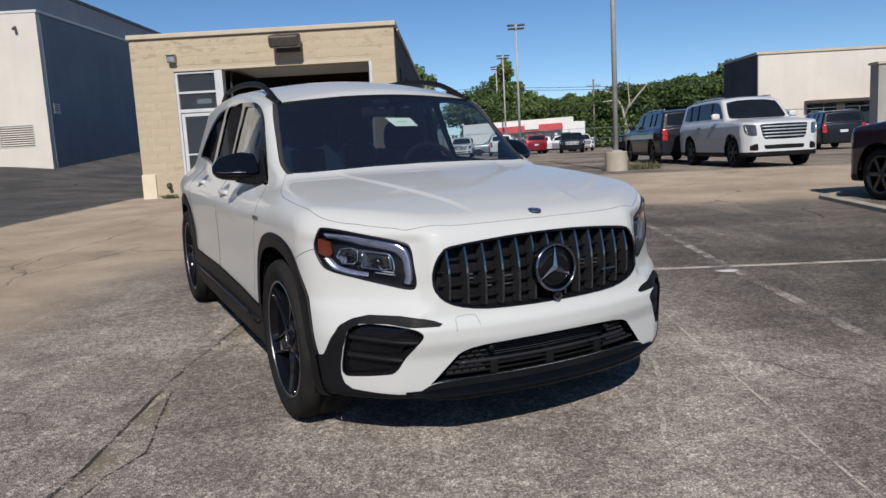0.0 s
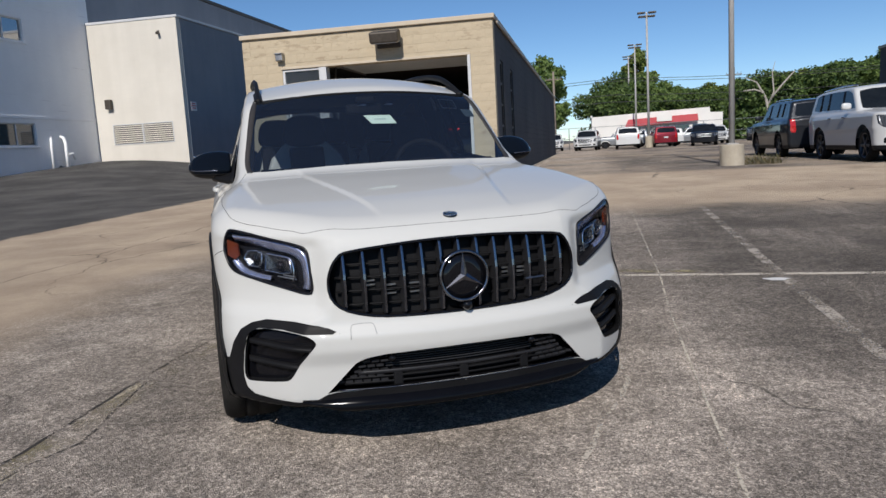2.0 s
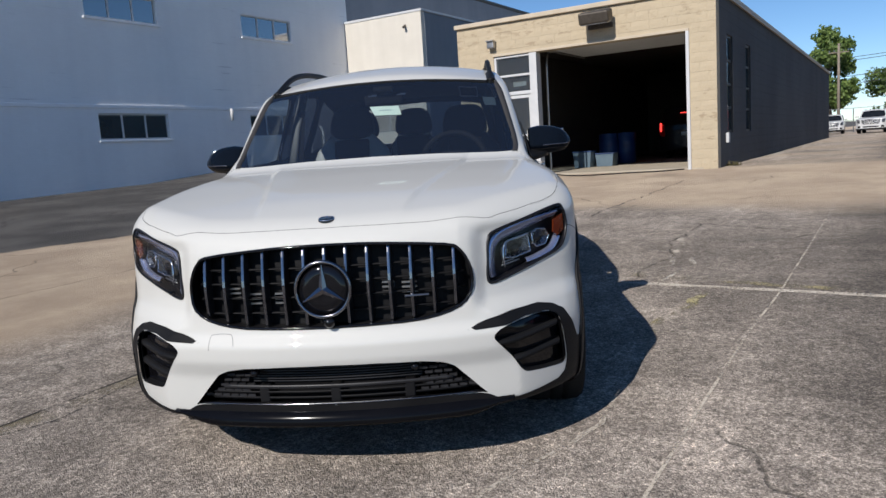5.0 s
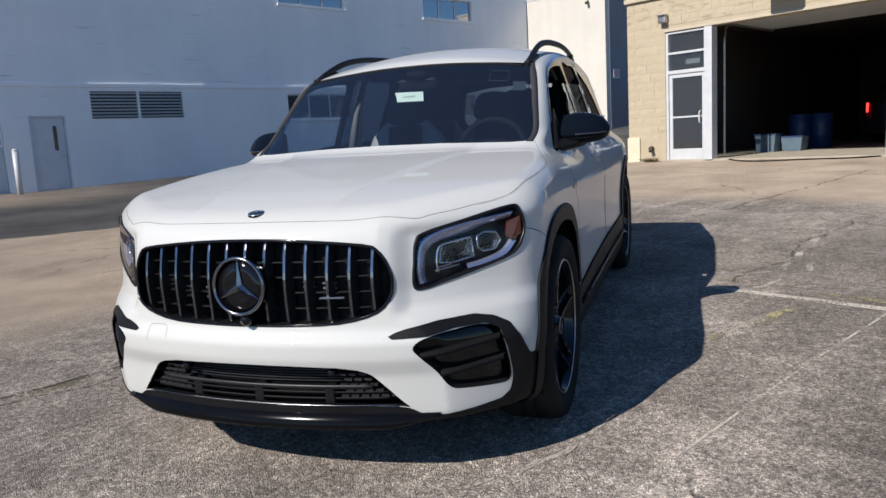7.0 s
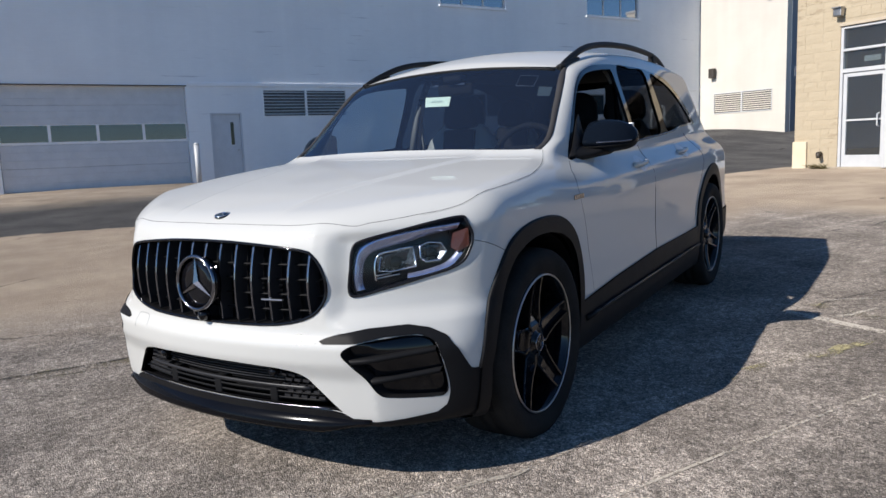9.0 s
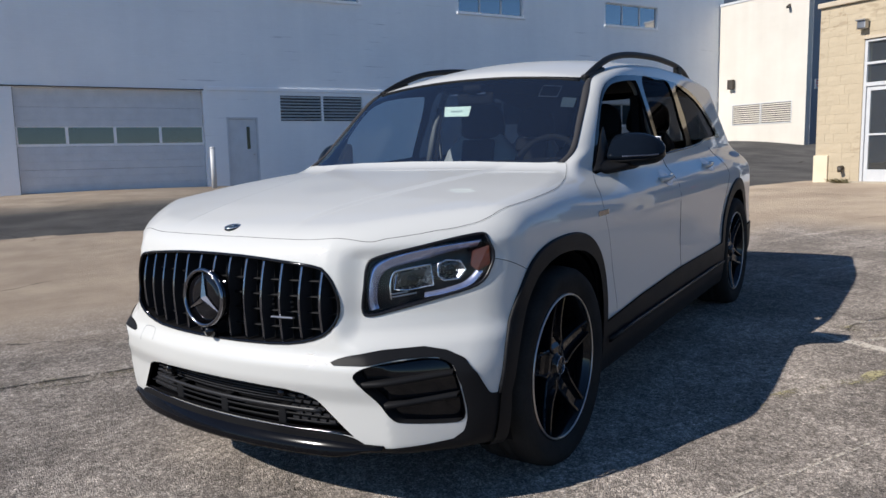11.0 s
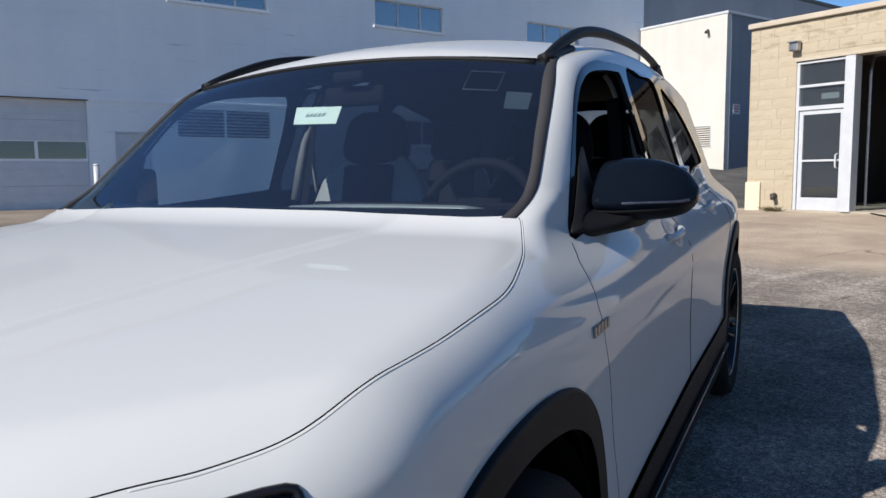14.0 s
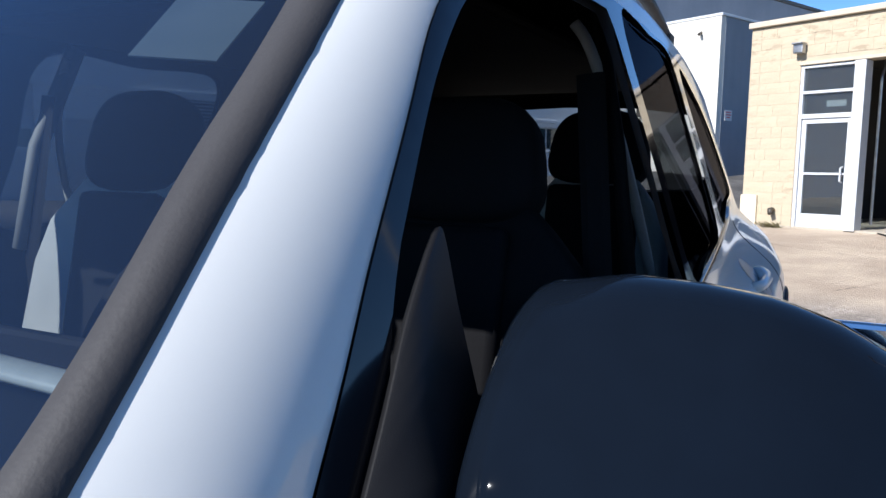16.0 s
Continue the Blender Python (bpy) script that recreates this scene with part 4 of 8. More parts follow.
s = thing("flood_lamp", pose(-3.47, TY - 0.02, 3.63), "bronze twin flood lamp over the garage bay", "flood lamp")
part("plate", box((-0.27, -0.06, 0.0), (0.30, 0.02, 0.10), 0.01), FIXTURE, s)
part("housing", box((-0.34, -0.42, 0.16), (0.34, -0.05, 0.42), 0.04, m=pose(0, 0, 0, 14, 0, 0)), FIXTURE, s)
part("lens", box((-0.30, -0.40, 0.145), (0.30, -0.08, 0.165), m=pose(0, 0, 0, 14, 0, 0)), STEEL, s)
part("arm", box((-0.04, -0.16, 0.06), (0.04, -0.04, 0.24)), FIXTURE, s)
s = thing("wall_lamp", pose(-6.2, TY, 3.53), "small grey wall lamp over the shop door", "wall lamp")
part("housing", box((-0.09, -0.14, 0.0), (0.09, -0.01, 0.18), 0.02), STEEL, s)
part("visor", box((-0.10, -0.18, 0.16), (0.10, -0.01, 0.19), 0.008), STEEL, s)
s = thing("outlet_box", pose(TX1, 18.5, 0.92), "small white outlet box on the side wall", "outlet")
part("cover", box((0.006, 0, 0), (0.07, 0.16, 0.22), 0.01), WHITE_METAL, s)
s = thing("hose_bib", pose(-6.55, TY, 0.62), "rusty pipe stub with dry weeds at the wall", "pipe")
part("pipe", tube([(0, 0.0, 0.1), (0, -0.10, 0.1), (0.03, -0.13, 0.02)], 0.045), FIXTURE, s, smooth=True)


# ---- car bodies ----
# signed field of the car body in car coordinates: u forward, v left, w up, origin under the front axle
def smax(a, b, k):
    h = np.maximum(k - np.abs(a - b), 0) / k
    return np.maximum(a, b) + h * h * k * 0.25


def smin(a, b, k):
    return -smax(-a, -b, k)


def ramp(x, a, b):
    t = np.clip((x - a) / (b - a), 0, 1)
    return t * t * (3 - 2 * t)


NOSE_W = (0.10, 0.20, 0.30, 0.40, 0.455, 0.515, 0.545, 0.60, 0.72, 0.82, 0.87, 0.90, 1.00)
NOSE_U = (0.70, 0.785, 0.80, 0.812, 0.835, 0.838, 0.812, 0.806, 0.80, 0.785, 0.765, 0.74, 0.60)
HOOD_U = (-3.9, -3.2, -2.0, -0.9, -0.5, -0.3, 0.0, 0.3, 0.5, 0.69, 0.75, 0.80, 1.0)
HOOD_W = (1.07, 1.09, 1.05, 1.035, 1.058, 1.047, 1.02, 0.985, 0.957, 0.918, 0.897, 0.86, 0.70)
ROOF_U = (-3.9, -3.5, -3.1, -2.6, -2.0, -1.6, -1.3, -1.05, -0.9, -0.6)
ROOF_W = (1.46, 1.51, 1.55, 1.585, 1.60, 1.59, 1.565, 1.52, 1.485, 1.39)


def softened(xs, ys, width):
    """A rounded version of a table, as a fine table of its own."""
    x = np.linspace(xs[0] - 0.3, xs[-1] + 0.3, 801)
    y = np.interp(x, xs, ys)
    k = np.exp(-0.5 * (np.arange(-100, 101) * (x[1] - x[0]) / width) ** 2)
    return x, np.convolve(np.pad(y, 100, mode="edge"), k / k.sum(), mode="valid")


NOSE, HOOD_LINE, ROOF_LINE = softened(NOSE_W, NOSE_U, 0.010), softened(HOOD_U, HOOD_W, 0.05), softened(ROOF_U, ROOF_W, 0.08)
CORNER = softened((0.10, 0.20, 0.30, 0.50, 0.72, 0.82, 0.87, 0.90, 1.00), (0.70, 0.785, 0.80, 0.812, 0.80, 0.785, 0.765, 0.74, 0.60), 0.02)
SHOULDER = softened((0.15, 0.30, 0.45, 0.62, 0.80, 0.88, 0.92, 0.96, 1.00, 1.04, 1.2), (0.84, 0.876, 0.882, 0.876, 0.880, 0.878, 0.862, 0.826, 0.772, 0.715, 0.45), 0.018)
FLANK = softened((0.15, 0.30, 0.45, 0.62, 0.80, 0.90, 0.96, 1.02, 1.2), (0.84, 0.876, 0.882, 0.876, 0.880, 0.876, 0.852, 0.820, 0.72), 0.025)


def body_field(u, v, w):
    """Negative inside the painted body."""
    v = np.abs(v)
    start = 0.62 - 0.18 * ramp(w, 0.46, 0.68)
    out = np.maximum(v - start, 0)
    front_u = np.interp(w, *NOSE) * ramp(v, 0.76, 0.52) + np.interp(w, *CORNER) * ramp(v, 0.52, 0.76) - 0.27 * v * v - (0.85 - 0.26 * ramp(w, 0.46, 0.68)) * out ** 1.265
    front_u = front_u - 0.02 * ramp(v, 0.47, 0.53) * ramp(w, 0.56, 0.62) * ramp(w, 0.87, 0.82)
    front = (u - front_u) * 0.88
    dome = ramp(0.46 - 0.20 * ramp(u, -0.5, 0.8) - v, -0.008, 0.022) * 0.008 * ramp(u, 0.75, 0.45)
    hood = np.interp(u, *HOOD_LINE) - 0.022 * (v / 0.8) ** 2.6 + dome - 0.004
    top = (w - hood) * 0.98
    door = ramp(-u, -0.05, 0.60)
    side_v = np.interp(w, *FLANK) * (1 - door) + np.interp(w, *SHOULDER) * door
    side_v = side_v - 0.075 * ramp(-u, 2.7, 3.9) - 0.02 * ramp(u, 0.0, 0.8)
    side = v - side_v
    rear = (-3.74 + 0.10 * v * v + 0.25 * np.maximum(w - 0.9, 0) - u) * 0.95
    low = smax(smax(front, top, 0.045), side, 0.075)
    low = smax(smax(low, rear, 0.14), 0.20 + 0.035 * ramp(u, 0.3, 0.5) * ramp(v, 0.35, 0.6) - w, 0.04)
    glass_v = 0.80 - 0.33 * (w - 1.0) - 0.075 * np.maximum((-u - 1.0) / 2.1, 0) ** 2 - 0.05 * ramp(u, -1.0, -0.4)
    screen = (u - (-0.36 - (w - 1.07) * 1.30 - 0.207 * v * v - 3.0 * np.maximum(v - 0.58, 0) ** 2 * ramp(w, 1.05, 1.12))) * 0.61
    roof = w - (np.interp(u, *ROOF_LINE) - 0.055 * (v / 0.55) ** 2)
    tail = (-3.66 + (w - 1.0) * 0.42 + 0.08 * v * v - u) * 0.92
    high = smax(smax(screen, roof, 0.03), (v - glass_v) * 0.92, 0.03)
    high = smax(smax(high, tail, 0.10), 0.85 - w, 0.02)
    return smin(low, high, 0.05)


def shoot(field, o, d, reach=2.6, steps=90, leaving=False):
    """First crossing of a body surface along rays from o towards d (rows of three)."""
    o, d = np.broadcast_arrays(np.asarray(o, float), np.asarray(d, float))
    ts, sign = np.linspace(0, reach, steps), -1.0 if leaving else 1.0
    lo, hi, done = np.zeros(len(o)), np.full(len(o), np.nan), np.zeros(len(o), bool)
    for a, b in zip(ts, ts[1:]):
        todo = np.flatnonzero(~done)
        if not len(todo):
            break
        p = o[todo] + d[todo] * b
        hit = sign * field(p[:, 0], p[:, 1], p[:, 2]) < 0
        lo[todo[hit]], hi[todo[hit]], done[todo[hit]] = a, b, True
    for _ in range(18):
        mid = 0.5 * (lo + hi)
        p = o + d * mid[:, None]
        g = sign * field(p[:, 0], p[:, 1], p[:, 2]) < 0
        hi, lo = np.where(g, mid, hi), np.where(g, lo, mid)
    return o + d * (0.5 * (lo + hi))[:, None]


def field_normal(field, p, e=0.003):
    g = np.stack([field(*(p + s).T) - field(*(p - s).T) for s in np.eye(3) * e], axis=1)
    return g / np.maximum(np.linalg.norm(g, axis=1, keepdims=True), 1e-9)


def inside(poly, q):
    """Which points q lie in the polygon."""
    x, y = q[..., 0], q[..., 1]
    ok = np.zeros(x.shape, bool)
    a = np.roll(poly, 1, axis=0)
    for (x0, y0), (x1, y1) in zip(a, poly):
        if y0 != y1:
            ok ^= ((y0 > y) != (y1 > y)) & (x < (x1 - x0) * (y - y0) / (y1 - y0) + x0)
    return ok


def nearest(poly, q):
    """Nearest point of a closed line to each q, and its distance."""
    a, b = poly, np.roll(poly, -1, axis=0)
    d = b - a
    t = np.clip(((q[:, None] - a) * d).sum(-1) / np.maximum((d * d).sum(-1), 1e-12), 0, 1)
    p = a + d * t[..., None]
    r = np.linalg.norm(p - q[:, None], axis=-1)
    i = r.argmin(1)
    k = np.arange(len(q))
    return p[k, i], r[k, i]


AXES = {"side": ((0, 2), 1, 1.0), "front": ((1, 2), 0, 1.0), "rear": ((1, 2), 0, -1.0), "top": ((0, 1), 2, 1.0)}


def project(field, plane, q):
    """Points of the body behind the flat points q, seen squarely from that side."""
    (i, j), k, s = AXES[plane]
    q = np.atleast_2d(np.asarray(q, float))
    o, d = np.zeros((len(q), 3)), np.zeros((len(q), 3))
    o[:, i], o[:, j] = q[:, 0], q[:, 1]
    o[:, k], d[:, k] = {"side": 1.4, "front": 1.5, "rear": -6.0, "top": 2.6}[plane], -s
    return shoot(field, o, d, 3.4, 170)


def build_shell(field, spine, count, regions):
    """Half a car body as a grid of faces, cut exactly along the outlines of its regions.
    regions: (name, plane, outline, test); a face goes to the first whose outline holds it."""
    u0, u1, w0 = spine
    ns, nf, nr, nt = count
    th = np.linspace(0, math.pi, nt)
    rad = np.stack([np.zeros(nt), np.sin(th), np.cos(th)], axis=1)
    stations = [(u0, -a) for a in np.linspace(math.pi / 2, 0, nr)[:-1]] + [(u, 0.0) for u in np.linspace(u0, u1, ns)] + [(u1, a) for a in np.linspace(0, math.pi / 2, nf)[1:]]
    o = np.array([[(u, 0, w0)] * nt for u, _ in stations]).reshape(-1, 3)
    d = np.array([rad * math.cos(a) + np.array([math.sin(a), 0, 0]) for _, a in stations]).reshape(-1, 3)
    P = shoot(field, o, d, 1.9, 64, True)
    P[np.arange(len(P)) % nt == 0, 1] = 0
    P[np.arange(len(P)) % nt == nt - 1, 1] = 0
    faces = [(i * nt + j, (i + 1) * nt + j, (i + 1) * nt + j + 1, i * nt + j + 1) for i in range(len(stations) - 1) for j in range(nt - 1)]
    owned = {}
    for name, plane, outline, test in regions:
        poly = np.asarray(outline, float)
        (i, j), _, _ = AXES[plane]
        q = P[:, (i, j)]
        lo, hi = poly.min(0) - 0.05, poly.max(0) + 0.05
        near = np.flatnonzero(((q > lo) & (q < hi)).all(1) & test(P[:, 0], P[:, 1], P[:, 2]))
        sd = np.ones(len(P))
        if len(near):
            _, dist = nearest(poly, q[near])
            sd[near] = np.where(inside(poly, q[near]), -dist, dist)
        sd[np.abs(sd) < 2e-4] = -2e-4
        neg = sd < 0
        mine, rest, cuts, extra = [], [], {}, []

        def crossing(a, b):
            key = (a, b) if a < b else (b, a)
            if key not in cuts:
                t = sd[key[0]] / (sd[key[0]] - sd[key[1]])
                cuts[key] = len(P) + len(extra)
                extra.append(P[key[0]] + (P[key[1]] - P[key[0]]) * t)
            return cuts[key]
        for f in faces:
            flags = [neg[v] for v in f]
            if not any(flags):
                rest.append(f)
            elif all(flags):
                mine.append(f)
            else:
                a, b = [], []
                for k, v in enumerate(f):
                    n = f[(k + 1) % len(f)]
                    (a if neg[v] else b).append(v)
                    if neg[v] != neg[n]:
                        c = crossing(v, n)
                        a.append(c)
                        b.append(c)
                if len(a) > 2:
                    mine.append(tuple(a))
                if len(b) > 2:
                    rest.append(tuple(b))
        faces, owned[name] = rest, mine
        if extra:
            E = np.array(extra)
            for _ in range(3):
                E = E - field_normal(field, E) * field(*E.T)[:, None]
            P = np.vstack([P, E])
    owned["body"] = faces
    return P, field_normal(field, P), owned


def shell_mesh(shell, name, side, offset=0.0, back=0.0, lining=0.0):
    """The faces of one region: side +1 left, -1 right, 0 both. offset: along the normal; back: straight rearwards;
    lining: a second skin that far inside, in the second material."""
    P, N, owned = shell
    bm = bmesh.new()
    layer = bm.verts.layers.float_vector.new("skin")
    for s in ((1, -1) if side == 0 else (side,)):
        for deep in ((0.0, lining) if lining else (0.0,)):
            index = {}
            for f in owned[name]:
                loop = []
                for k in f:
                    if k not in index:
                        p = P[k] + N[k] * (offset - deep)
                        vt = bm.verts.new((p[0] - back, p[1] * s, p[2]))
                        n = N[k] * (-1 if deep else 1)
                        vt[layer] = (n[0], n[1] * s, n[2])
                        index[k] = vt
                    if index[k] not in loop:
                        loop.append(index[k])
                area = sum((loop[m].co - loop[0].co).cross(loop[m + 1].co - loop[0].co).length for m in range(1, len(loop) - 1)) if len(loop) > 2 else 0
                if area > 1e-10:
                    n = Vector((0, 0, 0))
                    for m in range(1, len(loop) - 1):
                        n += (loop[m].co - loop[0].co).cross(loop[m + 1].co - loop[0].co)
                    if n.dot(loop[0][layer]) < 0:
                        loop = loop[::-1]
                    try:
                        bm.faces.new(loop).material_index = 1 if deep else 0
                    except ValueError:
                        pass
    if side == 0:
        bmesh.ops.remove_doubles(bm, verts=[v for v in bm.verts if abs(v.co.y) < 1e-6], dist=1e-6)
    loose = [v for v in bm.verts if not v.link_faces]
    bmesh.ops.delete(bm, geom=loose, context="VERTS")
    return bm


def skin_part(name, bm, mats, parent, label=""):
    """A part whose shading follows the true surface right up to its cut edges."""
    layer = bm.verts.layers.float_vector["skin"]
    normals = [tuple(v[layer]) for v in bm.verts]
    ob = link_mesh(name, bm, mats, parent, label, True)
    ob.data.normals_split_custom_set_from_vertices(normals)
    return ob


def thicken(ob, depth, inner=None):
    m = ob.modifiers.new("thickness", "SOLIDIFY")
    m.thickness, m.offset = depth, -1.0
    if inner is not None:
        ob.data.materials.append(inner)
        m.material_offset, m.material_offset_rim = 1, 1
    return ob


# ---- the white car ----
CAR = Matrix.Translation((0.206, 3.658, 0.052)) @ Matrix(((0.4605, 0.8876, 0, 0), (-0.8876, 0.4605, 0, 0), (0, 0, 1, 0), (0, 0, 0, 1))) @ pose(0, 0, 0, 0, 1.56, 0)
AXLE_F, AXLE_R, HUB = 0.0, -2.829, 0.356


def both(half):
    """A closed outline from its half with v >= 0, listed from the bottom middle up to the top middle."""
    h = np.array(half, float)
    m = h[::-1].copy()
    m[:, 0] *= -1
    return np.vstack([h, m])


def disc(cx, cy, r, n=72):
    return np.array([(cx + r * math.cos(a), cy + r * math.sin(a)) for a in np.linspace(0, 2 * math.pi, n, endpoint=False)])


SCREEN = both([(0, 1.078), (0.30, 1.074), (0.60, 1.062), (0.683, 1.063), (0.686, 1.09), (0.684, 1.12), (0.674, 1.18), (0.656, 1.26), (0.640, 1.33), (0.622, 1.40), (0.604, 1.425), (0.57, 1.430), (0.40, 1.445), (0.20, 1.456), (0, 1.459)])
GLASS_F = np.vstack([smooth_loop([(-0.655, 1.032), (-0.700, 1.105), (-0.735, 1.168), (-0.778, 1.222), (-0.838, 1.288), (-0.90, 1.340), (-0.948, 1.366), (-1.007, 1.388), (-1.09, 1.405), (-1.228, 1.420), (-1.33, 1.427), (-1.43, 1.432)], 4, False), [(-1.445, 1.40), (-1.45, 1.30), (-1.44, 1.065), (-1.1, 1.047)]])
GLASS_R = smooth_loop([(-1.50, 1.066), (-1.51, 1.25), (-1.545, 1.450), (-1.80, 1.452), (-2.08, 1.442), (-2.07, 1.25), (-2.02, 1.085), (-1.7, 1.072)], 4)
GLASS_Q = smooth_loop([(-2.18, 1.092), (-2.20, 1.25), (-2.21, 1.432), (-2.42, 1.410), (-2.64, 1.362), (-2.84, 1.280), (-3.0, 1.170), (-2.98, 1.125), (-2.6, 1.115), (-2.40, 1.100)], 4)
TRIM = np.vstack([smooth_loop([(-0.548, 1.002), (-0.584, 1.028), (-0.613, 1.057), (-0.640, 1.089), (-0.684, 1.137), (-0.726, 1.186), (-0.797, 1.263), (-0.842, 1.312), (-0.880, 1.346), (-0.918, 1.372), (-0.972, 1.398), (-1.05, 1.420), (-1.13, 1.436), (-1.22, 1.446), (-1.45, 1.458), (-1.8, 1.464), (-2.1, 1.460), (-2.46, 1.436), (-2.68, 1.392), (-2.86, 1.318), (-3.04, 1.205), (-3.13, 1.118)], 5, False),
                  smooth_loop([(-3.13, 1.112), (-2.75, 1.106), (-2.52, 1.100), (-2.36, 1.082), (-2.0, 1.066), (-1.5, 1.050), (-1.0, 1.030), (-0.75, 1.017), (-0.62, 1.008), (-0.552, 1.001)], 5, False)])
TAILGLASS = both([(0, 1.08), (0.50, 1.10), (0.56, 1.16), (0.50, 1.40), (0.30, 1.43), (0, 1.44)])
GRILLE = both(smooth_loop([(0, 0.566), (0.15, 0.567), (0.31, 0.573), (0.42, 0.598), (0.470, 0.640), (0.480, 0.695), (0.470, 0.745), (0.443, 0.790), (0.395, 0.811), (0.17, 0.831), (0, 0.835)], 5, False))
LOWER = both([(0, 0.304), (0.25, 0.303), (0.48, 0.296), (0.512, 0.290), (0.488, 0.314), (0.452, 0.354), (0.405, 0.405), (0.385, 0.416), (0.36, 0.425), (0.30, 0.434), (0.15, 0.440), (0, 0.442)])
INTAKE = smooth_loop([(0.542, 0.492), (0.575, 0.519), (0.652, 0.532), (0.728, 0.531), (0.77, 0.505), (0.786, 0.441), (0.794, 0.363), (0.789, 0.335), (0.769, 0.328), (0.671, 0.34), (0.635, 0.353), (0.6, 0.41), (0.565, 0.457)], 4)
LAMP = smooth_loop([(0.534, 0.74), (0.538, 0.804), (0.56, 0.83), (0.664, 0.857), (0.785, 0.884), (0.812, 0.872), (0.825, 0.825), (0.821, 0.780), (0.795, 0.732), (0.706, 0.701), (0.63, 0.679), (0.553, 0.659), (0.531, 0.673)], 4)
BLACKTRIM = [(0.45, 0.521), (0.49, 0.54), (0.525, 0.551), (0.604, 0.564), (0.697, 0.566), (0.75, 0.551), (0.793, 0.523), (0.823, 0.472), (0.836, 0.426), (0.843, 0.401), (0.95, 0.385), (0.95, 0.05), (0, 0.05), (0, 0.302), (0.25, 0.301), (0.48, 0.294), (0.512, 0.287), (0.545, 0.267), (0.6, 0.259), (0.692, 0.266), (0.764, 0.276), (0.789, 0.298), (0.797, 0.337), (0.797, 0.371), (0.789, 0.441), (0.773, 0.505), (0.731, 0.534), (0.652, 0.536), (0.58, 0.524)]
ARCH_F = np.vstack([smooth_loop([(0.395, 0.39), (0.345, 0.52), (0.285, 0.64), (0.225, 0.705), (0.175, 0.735), (0.095, 0.760), (0.0, 0.769), (-0.11, 0.760), (-0.21, 0.735), (-0.29, 0.690), (-0.335, 0.63), (-0.353, 0.56), (-0.355, 0.46)], 4, False), [(-0.345, 0.15), (0.40, 0.15)]])
ARCH_R = disc(AXLE_R + 0.0, 0.365, 0.405)
CLAD_LINE = smooth_loop([(0.440, 0.396), (0.398, 0.54), (0.333, 0.662), (0.272, 0.742), (0.207, 0.785), (0.123, 0.810), (0.02, 0.821), (-0.09, 0.819), (-0.195, 0.801), (-0.275, 0.765), (-0.345, 0.704), (-0.388, 0.622), (-0.402, 0.533), (-0.396, 0.44)], 4, False)
CLAD_F = np.vstack([CLAD_LINE, [(-0.38, 0.15), (0.46, 0.15)]])
CLAD_R = disc(AXLE_R - 0.01, 0.362, 0.478)
SILL = [(-0.2, 0.418), (-0.41, 0.429), (-0.83, 0.454), (-1.47, 0.474), (-2.1, 0.470), (-2.7, 0.478), (-2.7, 0.1), (-0.2, 0.1)]
TAILSILL = [(-3.0, 0.47), (-3.9, 0.47), (-3.9, 0.1), (-3.0, 0.1)]
HOOD_EDGE = smooth_loop([(0.733, 0), (0.730, 0.12), (0.724, 0.23), (0.705, 0.375), (0.656, 0.522), (0.608, 0.584), (0.554, 0.643), (0.502, 0.692), (0.446, 0.743), (0.379, 0.788), (0.30, 0.808), (0.19, 0.819), (0.095, 0.822), (-0.03, 0.820), (-0.107, 0.811), (-0.185, 0.793), (-0.28, 0.766), (-0.367, 0.733), (-0.437, 0.703), (-0.447, 0.690)], 4, False)
_half = np.vstack([HOOD_EDGE, [(-0.60, 0.66), (-0.60, 0)]])
HOOD = np.vstack([_half, _half[::-1] * (1, -1)])
DOOR_F = [(-0.60, 1.05), (-0.548, 1.003), (-0.510, 0.983), (-0.485, 0.975), (-0.460, 0.962), (-0.438, 0.944), (-0.416, 0.918), (-0.402, 0.893), (-0.415, 0.84), (-0.46, 0.735), (-0.515, 0.53), (-0.53, 0.30), (-1.47, 0.30), (-1.46, 1.12)]
DOOR_R = [(-1.47, 1.12), (-1.48, 0.30), (-2.30, 0.30), (-2.33, 0.50), (-2.43, 0.68), (-2.60, 0.86), (-2.66, 1.02), (-2.60, 1.12)]

